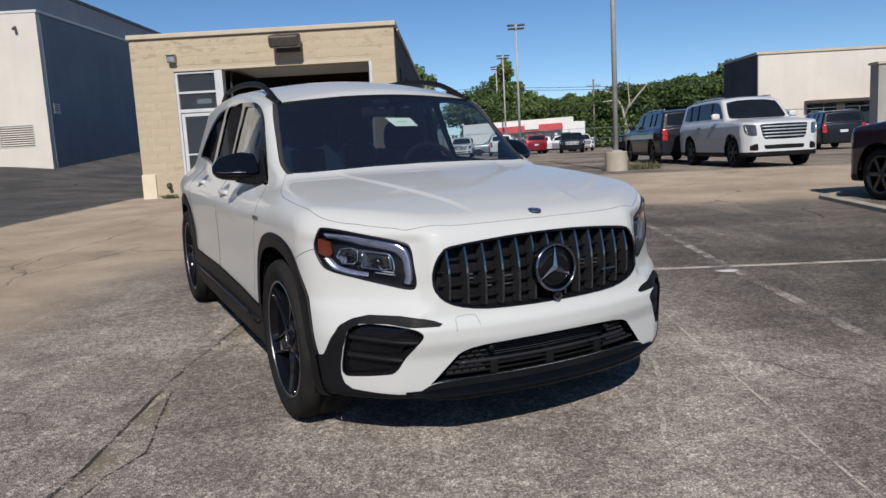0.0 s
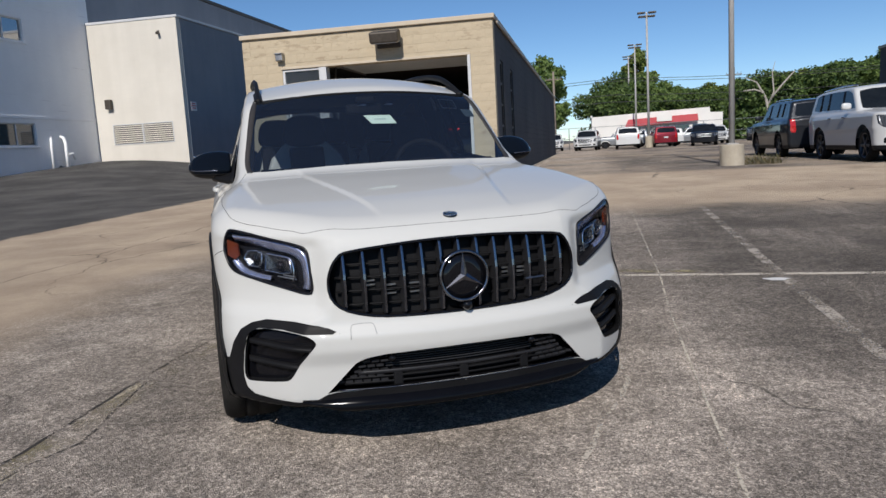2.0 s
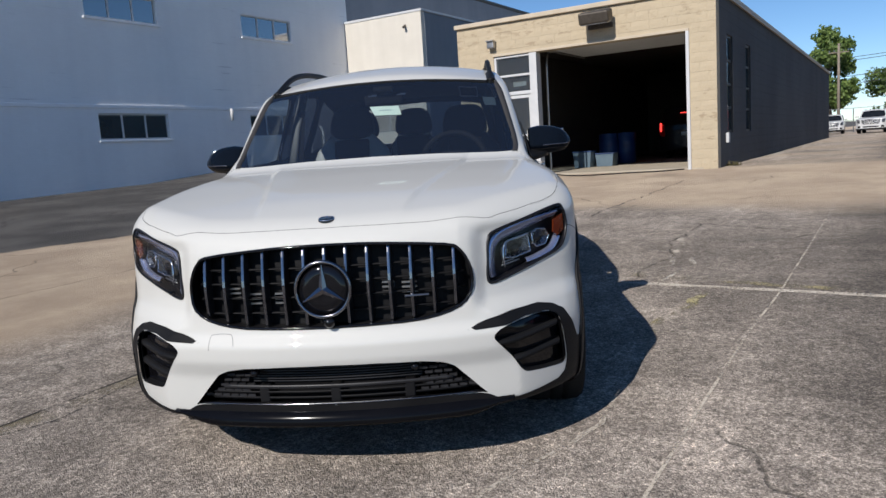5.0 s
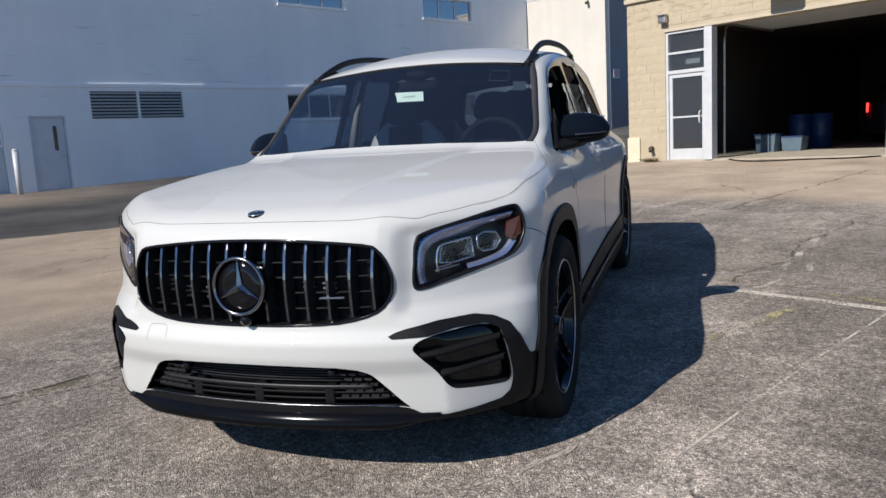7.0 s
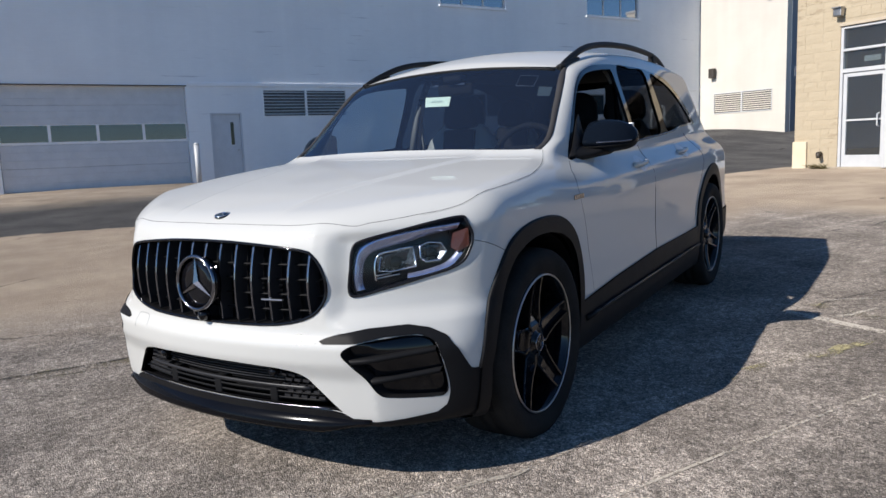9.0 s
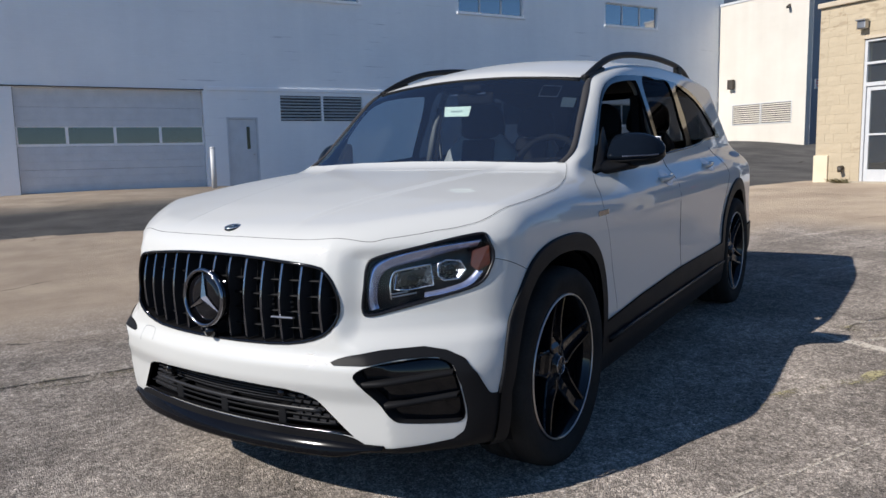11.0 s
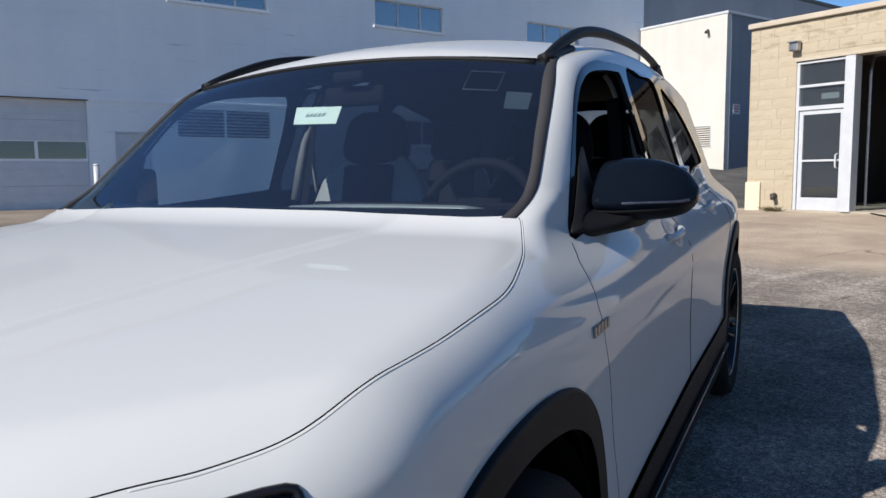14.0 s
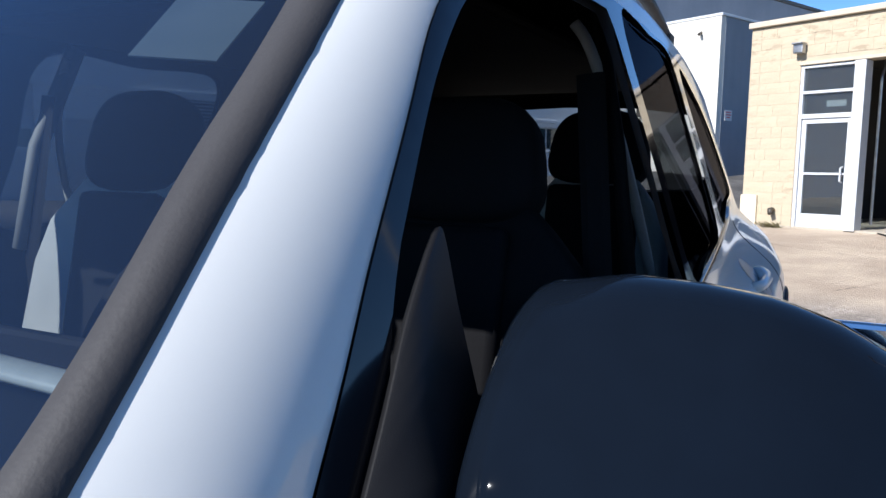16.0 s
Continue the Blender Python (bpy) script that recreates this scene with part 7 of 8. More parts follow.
vs = [bm.verts.new(p) for p in (_q[0], _q[1], _q[3], _q[2])]
bm.faces.new(vs)
bmesh.ops.recalc_face_normals(bm, faces=bm.faces)
tag = thicken(part("screen_notice", bm, PAPER, car, "pale green paper notice inside the windscreen"), 0.002)
for k in range(5):
    q = on_body("front", [(0.010 + k * 0.013 + a, 1.304 + b) for a, b in ((0, 0), (0.007, 0), (0.007, 0.009), (0, 0.009))], -0.0105)
    bm = bmesh.new()
    bm.faces.new([bm.verts.new(p) for p in q])
    part("print_bar", bm, surface("grey_print_%d" % k, (0.3, 0.36, 0.34), (0.34, 0.4, 0.38), 5, 0.8), tag)
_q = on_body("front", smooth_loop([(0.424, 1.356), (0.419, 1.407), (0.510, 1.397), (0.513, 1.348)], 1), -0.008)
part("toll_patch", tube(list(_q), 0.0016, 5, closed=True), SATIN_METAL, car, "thin pale outline of a windscreen patch")


# ---- parked cars in the lot ----
def wide_field(u, v, w):
    """A large, square sport utility body."""
    v = np.abs(v)
    front = (u - (0.92 - 0.10 * v * v - 0.10 * np.maximum(w - 0.80, 0) - 1.7 * np.maximum(v - 0.76, 0) ** 1.5)) * 0.95
    hood = w - (np.interp(u, (-4.5, -0.5, 0.0, 0.6, 0.95), (1.26, 1.26, 1.245, 1.19, 1.12)) - 0.03 * (v / 0.9) ** 4 + 0.02 * ramp(v, 0.62, 0.56) * ramp(u, 0.9, 0.5))
    side = v - np.interp(w, (0.2, 0.45, 0.72, 0.80, 1.08, 1.16, 1.3), (0.97, 1.0, 1.01, 1.025, 1.015, 0.995, 0.94)) + 0.05 * ramp(-u, 3.3, 4.1)
    rear = -4.08 + 0.06 * v * v + 0.10 * np.maximum(w - 1.0, 0) - u
    low = smax(smax(smax(smax(front, hood, 0.06), side, 0.06), rear, 0.10), 0.28 - w, 0.04)
    screen = (u - (-0.44 - (w - 1.22) * 1.02 - 0.12 * v * v)) * 0.70
    roof = w - (np.interp(u, (-4.1, -3.4, -2.2, -1.3, -0.95), (1.80, 1.87, 1.90, 1.885, 1.83)) - 0.05 * (v / 0.75) ** 2)
    high = smax(smax(screen, roof, 0.05), v - (0.935 - 0.22 * (w - 1.2)), 0.06)
    high = smax(smax(high, -4.02 + (w - 1.2) * 0.22 + 0.05 * v * v - u, 0.08), 1.0 - w, 0.02)
    return smin(low, high, 0.03)


LOT_TRIM = [(-0.74, 1.30), (-0.90, 1.46), (-1.10, 1.66), (-1.25, 1.73), (-1.5, 1.765), (-2.3, 1.775), (-3.3, 1.755), (-3.62, 1.72), (-3.70, 1.34), (-3.4, 1.315), (-2.0, 1.305)]
LOT_SCREEN = both([(0, 1.285), (0.70, 1.28), (0.80, 1.295), (0.77, 1.50), (0.71, 1.73), (0.4, 1.78), (0, 1.79)])
LOT_GRILLE = both([(0, 0.70), (0.50, 0.71), (0.56, 0.78), (0.62, 1.06), (0.59, 1.08), (0, 1.09)])
LOT_LOWER = both([(0, 0.46), (0.50, 0.46), (0.54, 0.56), (0, 0.57)])
LOT_LAMP = [(0.70, 0.80), (0.86, 0.80), (0.95, 0.90), (0.97, 1.10), (0.72, 1.07)]
LOT_FOG = [(0.66, 0.43), (0.86, 0.44), (0.86, 0.56), (0.68, 0.62)]
LOT_TAIL = [(0.72, 0.80), (0.90, 0.80), (0.90, 1.22), (0.76, 1.22)]
LOT_BACK = both([(0, 1.30), (0.68, 1.31), (0.74, 1.36), (0.68, 1.70), (0, 1.74)])
LOT_PLATE = both([(0, 0.80), (0.17, 0.80), (0.17, 0.93), (0, 0.93)])
LOT_AXF, LOT_AXR, LOT_HUB = 0.0, -3.0, 0.40
lot_regions = [
    ("windscreen", "front", LOT_SCREEN, lambda u, v, w: (u < -0.2) & (u > -1.5) & (w > 1.1)),
    ("side_glass", "side", LOT_TRIM, lambda u, v, w: (v > 0.5) & (w > 1.1)),
    ("back_glass", "rear", LOT_BACK, lambda u, v, w: u < -3.2),
    ("arch_f", "side", disc(0, 0.42, 0.47), lambda u, v, w: v > 0.6),
    ("arch_r", "side", disc(LOT_AXR, 0.42, 0.47), lambda u, v, w: v > 0.6),
    ("grille", "front", LOT_GRILLE, lambda u, v, w: u > 0.5),
    ("lower_grille", "front", LOT_LOWER, lambda u, v, w: u > 0.5),
    ("headlamp", "front", LOT_LAMP, lambda u, v, w: u > 0.2),
    ("fog_lamp", "front", LOT_FOG, lambda u, v, w: u > 0.3),
    ("tail_lamp", "rear", LOT_TAIL, lambda u, v, w: u < -3.3),
    ("licence_plate", "rear", LOT_PLATE, lambda u, v, w: u < -3.3),
    ("lower_trim", "side", [(2, 0.40), (-6, 0.40), (-6, 0.0), (2, 0.0)], lambda u, v, w: w < 0.6),
]
lot_shell = build_shell(wide_field, (-2.95, -0.05, 0.75), (64, 46, 30, 72), lot_regions)
LOT_GLASS = surface("dark_car_glass", (0.008, 0.010, 0.013), (0.014, 0.017, 0.02), 3, 0.06, spec=0.3)
LOT_LAMPS = surface("smoked_clear_lamp", (0.02, 0.022, 0.026), (0.16, 0.17, 0.19), 30, 0.1, 0.3, coat=0.6)
LOT_BAR = surface("bright_grille_bar", (0.62, 0.63, 0.64), (0.74, 0.75, 0.76), 9, 0.35, 0.7)
PLATE = surface("plate_white", (0.55, 0.56, 0.58), (0.66, 0.67, 0.68), 9, 0.5)


def lot_skin(name, region, side, mat, parent, offset=0.0, label=""):
    return skin_part(name, shell_mesh(lot_shell, region, side, offset), mat, parent, label)


def lot_car(m, paint, label, rims, group="cars in the far lot"):
    c = thing("parked_car", m, label, "car", group)
    lot_skin("body", "body", 0, paint, c)
    lot_skin("lower_trim", "lower_trim", 0, BLACK_PLASTIC, c)
    lot_skin("windscreen", "windscreen", 0, LOT_GLASS, c)
    lot_skin("back_glass", "back_glass", 0, LOT_GLASS, c)
    g = lot_skin("grille", "grille", 0, BLACK_GLOSS, c)
    for k in range(4):
        w = 0.775 + k * 0.082
        h = 0.53 + (w - 0.72) * 0.22
        q = project(wide_field, "front", [(v, w) for v in np.linspace(-h, h, 13)])
        part("grille_bar", tube([(a + 0.012, b, d) for a, b, d in q], 0.018, 6), LOT_BAR, g, "", True)
    lot_skin("lower_grille", "lower_grille", 0, BLACK_PLASTIC, c)
    lot_skin("licence_plate", "licence_plate", 0, PLATE, c, 0.006)
    for s in (1, -1):
        lot_skin("side_glass", "side_glass", s, LOT_GLASS, c)
        lamp = lot_skin("headlamp", "headlamp", s, LOT_LAMPS, c, 0.002)
        q = project(wide_field, "front", [(0.90, 0.86), (0.925, 0.96), (0.935, 1.06)])
        part("light_guide", tube([(a + 0.006, b * s, d) for a, b, d in q], 0.016, 6), LOT_BAR, lamp, "", True)
        lot_skin("fog_lamp", "fog_lamp", s, BLACK_PLASTIC, c, 0.002)
        lot_skin("tail_lamp", "tail_lamp", s, RED_LENS, c, 0.004)
        for u in (-1.62, -2.62, -3.2):
            q = project(wide_field, "side", [(u + d, w) for d, w in ((0.04, 1.32), (0.02, 1.5), (-0.02, 1.755))])
            part("pillar", tube([(a, (b + 0.004) * s, d) for a, b, d in q], 0.035, 6, flat=0.4), BLACK_GLOSS, c, "", True)
        bm = bmesh.new()
        bmesh.ops.create_uvsphere(bm, u_segments=16, v_segments=10, radius=1)
        for vt in bm.verts:
            vt.co = [math.copysign(abs(e) ** 0.6, e) for e in vt.co]
        turned(bm, Matrix.Translation((-0.82, 1.10 * s, 1.36)) @ Matrix.Diagonal((0.06, 0.12, 0.085, 1)))
        part("door_mirror", bm, paint, c, "", True)
        for u in (-1.2, -2.2):
            p = project(wide_field, "side", [(u, 1.10)])[0]
            part("door_handle", box((u - 0.11, (p[1] - 0.01) * s, 1.08), (u + 0.11, (p[1] + 0.03) * s, 1.115), 0.01), CHROME, c)
    for s in (1, -1):
        q = project(wide_field, "top", [(u, 0.66) for u in np.linspace(-1.25, -3.6, 9)])
        part("roof_rail", tube([(a, b * s, d + 0.045) for a, b, d in q], 0.02, 6), CHROME, c, "", True)
    part("underside", box((-3.6, -0.72, 0.26), (0.55, 0.72, 0.52)), DARK_TRIM, c)
    w = new("wheel")
    w.parent = c
    part("tyre", lathe([(0.27, -0.11), (0.36, -0.12), (0.395, -0.10), (0.40, -0.05), (0.40, 0.05), (0.395, 0.10), (0.36, 0.12), (0.29, 0.115)], 40, "y"), RUBBER, w, "", True)
    r = part("rim", lathe([(0.29, 0.115), (0.275, 0.11), (0.26, 0.06), (0.26, -0.1)], 40, "y"), rims, w, "", True)
    for k in range(6):
        part("spoke", box((0.03, 0.06, -0.032), (0.275, 0.10, 0.032), 0.008, m=pose(0, 0, 0, 0, 60 * k, 0)), rims, r)
    part("hub_cap", lathe([(0.001, 0.11), (0.06, 0.105), (0.075, 0.08)], 20, "y"), rims, r, "", True)
    part("wheel_inner", lathe([(0.001, -0.02), (0.26, -0.02)], 24, "y"), DARK_TRIM, w)
    w.matrix_basis = pose(LOT_AXF, 0.86, LOT_HUB)
    copy_thing(w, pose(LOT_AXR, 0.86, LOT_HUB, 0, 20, 0))
    copy_thing(w, pose(LOT_AXF, -0.86, LOT_HUB, 0, 0, 180))
    copy_thing(w, pose(LOT_AXR, -0.86, LOT_HUB, 0, 25, 180))
    return c


def at_lot(x, y, heading, scale=(1, 1, 1)):
    """A pose for a parked car: its front axle at (x, y), nose towards heading in degrees (0 is east)."""
    return Matrix.Translation((x, y, ground_z(x, y) + 0.004)) @ pose(0, 0, 0, 0, 0, heading) @ Matrix.Diagonal((*scale, 1))


def repainted(ob, m, label, paint):
    """A copy of a parked car in another colour."""
    c = copy_thing(ob, Matrix())
    c.matrix_basis = m
    tagged(c, label)
    for o in c.children:
        if o.name.split(".")[0] in ("body", "door_mirror"):
            o.data = o.data.copy()
            o.data.materials[0] = paint
    return c


PEARL = car_paint("pearl_car_paint", (0.62, 0.62, 0.61), 0.1)
BRIGHT_RIM = surface("dark_alloy", (0.05, 0.05, 0.055), (0.10, 0.10, 0.105), 9, 0.3, 0.8)
CHARCOAL = car_paint("charcoal_car_paint", (0.020, 0.022, 0.027), 0.3)
SILVER = car_paint("silver_car_paint", (0.30, 0.31, 0.32), 0.5)
NAVY = car_paint("black_car_paint", (0.008, 0.009, 0.014), 0.1)
RED_CAR = car_paint("red_car_paint", (0.19, 0.012, 0.022), 0.2)
PLUM = car_paint("plum_car_paint", (0.022, 0.010, 0.020), 0.3)
big = lot_car(at_lot(8.25, 19.1, -87.5, (0.96, 0.94, 0.97)), PEARL, "large pearl white sport utility vehicle with chrome grille bars", BRIGHT_RIM)
repainted(big, at_lot(7.72, 27.7, 91, (0.94, 0.94, 0.92)), "charcoal sport utility vehicle with tall red tail lamps", CHARCOAL)
repainted(big, at_lot(6.95, 10.32, 96, (0.94, 0.96, 0.88)), "dark plum sport utility vehicle beside the kerb island", PLUM)
repainted(big, at_lot(17.8, 36.2, 80, (0.95, 0.95, 0.90)), "black sport utility vehicle by the pale building", NAVY)
for x, y, hd, sc, col, text in ((0.95, 60.5, -95, (0.92, 0.92, 0.86), PEARL, "white crossover facing the garage"), (4.2, 62.0, 88, (0.94, 0.94, 0.90), PEARL, "white crossover seen from behind"),
                                (7.0, 64.8, 92, (0.93, 0.93, 0.86), RED_CAR, "red crossover seen from behind"), (9.5, 57.8, -98, (0.92, 0.94, 0.84), NAVY, "black crossover with bright lamps"),
                                (12.2, 50.5, -160, (1.06, 0.98, 0.96), NAVY, "dark pickup-sized truck in the far row"), (-1.9, 66.0, -88, (0.90, 0.9, 0.8), PEARL, "white saloon behind the fence"),
                                (2.6, 67.5, 180, (0.9, 0.9, 0.78), SILVER, "silver saloon in the far row"), (5.6, 68.0, 180, (0.9, 0.9, 0.78), PEARL, "white saloon in the far row"),
                                (11.9, 66.5, -90, (0.9, 0.9, 0.82), PEARL, "white crossover in the far row"), (15.0, 58.0, -95, (0.95, 0.95, 0.9), CHARCOAL, "dark crossover in the far row"), (8.8, 69.5, 180, (0.9, 0.9, 0.8), SILVER, "silver saloon in the far row")):
    repainted(big, at_lot(x, y, hd, sc), text, col)
inner_car = repainted(big, Matrix.Translation((-3.4, 28.6, 0.44)) @ pose(0, 0, 0, 0, 0, 91) @ Matrix.Diagonal((0.9, 0.9, 0.88, 1)), "dark car inside the garage with lit red tail lamps", NAVY)
RED_LIT = glow("red_lit_lens", (1.0, 0.06, 0.05), 1.6)
part("lit_lamp", box((-4.06, 0.84, 0.98), (-4.0, 0.90, 1.28), 0.01), RED_LIT, inner_car, "lit narrow red tail lamp")
part("lit_lamp", box((-4.02, -0.20, 1.588), (-3.66, 0.20, 1.614), 0.008), RED_LIT, inner_car, "lit narrow red high lamp")

# kerb island by the plum car
bm = bmesh.new()
rows = []
for t in np.linspace(0, 1, 14):
    x, y = 5.25 + 0.30 * t + 4.0 * max(t - 0.75, 0), 8.2 + 3.6 * t - 0.8 * max(t - 0.75, 0)
    z = ground_z(x, y)
    rows.append([bm.verts.new(p) for p in ((x, y, z - 0.1), (x + 0.01, y, z + 0.05), (x + 0.15, y, z + 0.055), (x + 0.16, y, z - 0.1))])
for a, b in zip(rows, rows[1:]):
    for j in range(3):
        bm.faces.new((a[j], a[j + 1], b[j + 1], b[j]))
bm.faces.new(rows[0])
bm.faces.new(rows[-1])
bmesh.ops.recalc_face_normals(bm, faces=bm.faces)
tagged(link_mesh("kerb", bm, CONCRETE, smooth=False), "low worn concrete kerb of an island", "kerb", kind="structure")

# ---- lamp posts, wires, far buildings ----
POLE = surface("weathered_steel_pole", (0.36, 0.35, 0.335), (0.47, 0.455, 0.435), 3, 0.6, 0.15, bump=0.001)


def lamp_post(x, y, top, r, block, label, heads=True):
    z = ground_z(x, y)
    p = thing("street_lamp", pose(x, y, z), label, "lamp post", "lamp posts of the lot")
    if block:
        part("base_block", lathe([(0.001, block), (0.28, block), (0.295, block - 0.02), (0.30, -0.05)], 28, "z"), CONCRETE, p, "worn tan concrete base")
    part("pole", rod((0, 0, block - 0.02 if block else -0.05), (0, 0, top), r, r * 0.72, 12), POLE, p, "", True)
    part("base_plate", box((-r * 1.8, -r * 1.8, block), (r * 1.8, r * 1.8, block + 0.03), 0.005), POLE, p)
    if heads:
        part("arm", box((-0.45, -0.05, top - 0.34), (0.45, 0.05, top - 0.24), 0.01), POLE, p)
        for k, z in ((-0.42, -0.08), (0.42, -0.08), (-0.34, -0.36), (0.34, -0.36)):
            part("lamp_head", box((k - 0.30, -0.26, top + z), (k + 0.30, 0.26, top + z + 0.11), 0.03), FIXTURE, p)
    return p


lamp_post(4.66, 20.3, 10.5, 0.074, 0.53, "tall square steel lamp post on a concrete base")
lamp_post(5.9, 62.0, 10.5, 0.10, 0.9, "tall lamp post with four heads in the far lot")
lamp_post(6.2, 82.0, 10.5, 0.10, 0.9, "tall lamp post with four heads in the far lot")
lamp_post(6.3, 96.0, 10.8, 0.10, 0.9, "tall lamp post with four heads in the far lot")
WOOD_POLE = surface("grey_utility_pole_wood", (0.16, 0.13, 0.10), (0.27, 0.23, 0.18), 2, 0.9, bump=0.003)
for x, y, h in ((18.4, 95, 8.6), (-2.4, 84, 8.5), (48, 96, 9)):
    p = thing("utility_pole", pose(x, y, ground_z(x, y)), "weathered wooden utility pole with a crossarm", "utility pole")
    part("pole", rod((0, 0, -0.2), (0, 0, h), 0.16, 0.11, 10), WOOD_POLE, p, "", True)
    part("crossarm", box((-0.9, -0.05, h - 0.9), (0.9, 0.05, h - 0.80)), WOOD_POLE, p)
    for k in (-0.8, -0.4, 0.4, 0.8):
        part("insulator", rod((k, 0, h - 0.76), (k, 0, h - 0.6), 0.04, seg=8), STEEL, p)
WIRE = surface("utility_wire", (0.03, 0.03, 0.03), (0.05, 0.05, 0.05), 9, 0.6)
for dz, dy in ((0, 0), (0.35, 0.5), (-1.6, 0), (-2.4, 0.2)):
    pts = [(x, 92 + dy + 0.04 * abs(x), 8.1 + dz - 0.7 * math.sin(math.pi * ((x + 40) % 44) / 44)) for x in np.linspace(-40, 92, 61)]
    tagged(link_mesh("power_line", tube(pts, 0.03, 5), WIRE), "thin dark overhead power line", "cable")

STORE_WHITE = surface("white_store_wall", (0.66, 0.64, 0.60), (0.78, 0.76, 0.72), 0.5, 0.85)
AWNING = surface("red_awning_metal", (0.42, 0.05, 0.06), (0.55, 0.08, 0.09), 0.8, 0.55)
sto = thing("store_building", pose(0, 86, 0.4), "low white store with a red awning across the road", "store")
part("wall", slab([(1.6, 0), (15.6, 0), (15.6, 3.15), (14.3, 3.2), (14.25, 3.75), (8.0, 3.6), (1.6, 3.4)], 12, "y"), STORE_WHITE, sto)
part("parapet", box((1.5, -0.1, 3.38), (1.7, 12, 3.6)), STORE_WHITE, sto)
awn = part("awning", slab([(5.2, 2.1), (13.0, 2.4), (12.9, 3.1), (5.6, 2.9)], 0.5, "y", -0.55), AWNING, sto)
part("awning_sign", box((8.6, -0.7, 2.5), (10.2, -0.56, 3.3), 0.02), STORE_WHITE, sto)
for x in (5.4, 7.4, 10.6, 12.4):
    part("window", box((x, -0.02, 0.5), (x + 1.5, 0.05, 2.0)), WINDOW_GLASS, sto)
part("door", box((9.0, -0.02, 0.05), (10.0, 0.05, 2.1)), WINDOW_GLASS, sto)

far = thing("warehouse", pose(21.4, 52, 0.2), "pale block warehouse, end wall coloured dark for shade", "building")
part("wall", box((0.05, 0, 0), (12, 6.3, 6.25)), FAR_WALL, far)
# thin dark slab puts the shade of the unlit end into its colour
part("end_wall", box((0.0, 0.05, 0), (0.045, 6.3, 6.25)), DARK_SIDE, far)
part("roof_edge", box((-0.1, -0.1, 6.254), (12.1, 6.4, 6.42)), COPING, far)
part("awning", box((3.2, -1.0, 2.75), (8.2, -0.01, 2.95)), FIXTURE, far)
for x in (3.4, 6.0):
    part("window", box((x, -0.03, 1.2), (x + 2.0, 0.04, 2.7)), WINDOW_GLASS, far)
part("door", box((9.0, -0.03, 0.1), (10.0, 0.04, 2.2)), GREY_METAL, far)
wing = thing("warehouse", pose(26.25, 46.0, 0.2), "darker grey block wing of the warehouse", "building")
part("wall", box((0, 0, 0), (20, 0.9, 4.7)), masonry("grey_far_block", (0.30, 0.28, 0.25), (0.38, 0.36, 0.33), 0.4, 0.2, 0.01, 0.004, axis="x"), wing)
part("roof_edge", box((-0.1, -0.1, 4.704), (20.1, 0.98, 4.85)), COPING, wing)
part("wall_lamp", box((1.2, -0.25, 3.4), (1.6, -0.01, 3.6), 0.03), FIXTURE, wing)
part("window", box((1.5, -0.03, 1.9), (2.3, 0.03, 2.8)), WINDOW_GLASS, wing)

# chain-link fence at the end of the lot
fence = thing("fence", pose(-3.0, 71.0, ground_z(0, 71)), "galvanised chain-link fence at the end of the lot", "fence")
for i in range(17):
    part("post", rod((i * 2.4, 0, -0.1), (i * 2.4, 0, 2.0), 0.035, seg=8), STEEL, fence)
for z in (0.1, 1.0, 1.98):
    part("rail", rod((0, 0, z), (38.4, 0, z), 0.022, seg=6), STEEL, fence)
fence = thing("fence", pose(18.0, 50.5, ground_z(18, 50.5)), "galvanised chain-link fence before the warehouse", "fence")
for i in range(9):
    part("post", rod((i * 2.4, 0, -0.1), (i * 2.4, 0, 2.3), 0.04, seg=8), STEEL, fence)
for z in (0.1, 2.28):
    part("rail", rod((0, 0, z), (19.2, 0, z), 0.025, seg=6), STEEL, fence)

# ---- trees ----
def leaf_material(name, low, high):
    m, n, k, b = node_material(name)
    geo, mix = n.new("ShaderNodeNewGeometry"), n.new("ShaderNodeMix")
    mix.data_type = "RGBA"
    mix.inputs["A"].default_value, mix.inputs["B"].default_value = (*low, 1), (*high, 1)
    k.new(geo.outputs["Random Per Island"], mix.inputs["Factor"])
    k.new(mix.outputs["Result"], b.inputs["Base Color"])
    b.inputs["Roughness"].default_value = 0.6
    thin, add = n.new("ShaderNodeBsdfTranslucent"), n.new("ShaderNodeMixShader")
    k.new(mix.outputs["Result"], thin.inputs["Color"])
    add.inputs["Fac"].default_value = 0.3
    k.new(b.outputs[0], add.inputs[1])
    k.new(thin.outputs[0], add.inputs[2])
    k.new(add.outputs[0], n["Material Output"].inputs["Surface"])
    return m


LEAF = [leaf_material("leaf_green", (0.05, 0.10, 0.022), (0.21, 0.29, 0.075)), leaf_material("leaf_olive", (0.07, 0.115, 0.022), (0.28, 0.33, 0.085)), leaf_material("leaf_deep", (0.03, 0.066, 0.016), (0.15, 0.22, 0.055))]
BARK = surface("tree_bark", (0.05, 0.04, 0.03), (0.11, 0.09, 0.07), 3, 0.95, bump=0.01, fine=12)
PALE_BARK = surface("bleached_bark", (0.30, 0.27, 0.23), (0.45, 0.41, 0.36), 3, 0.95, bump=0.01, fine=12)


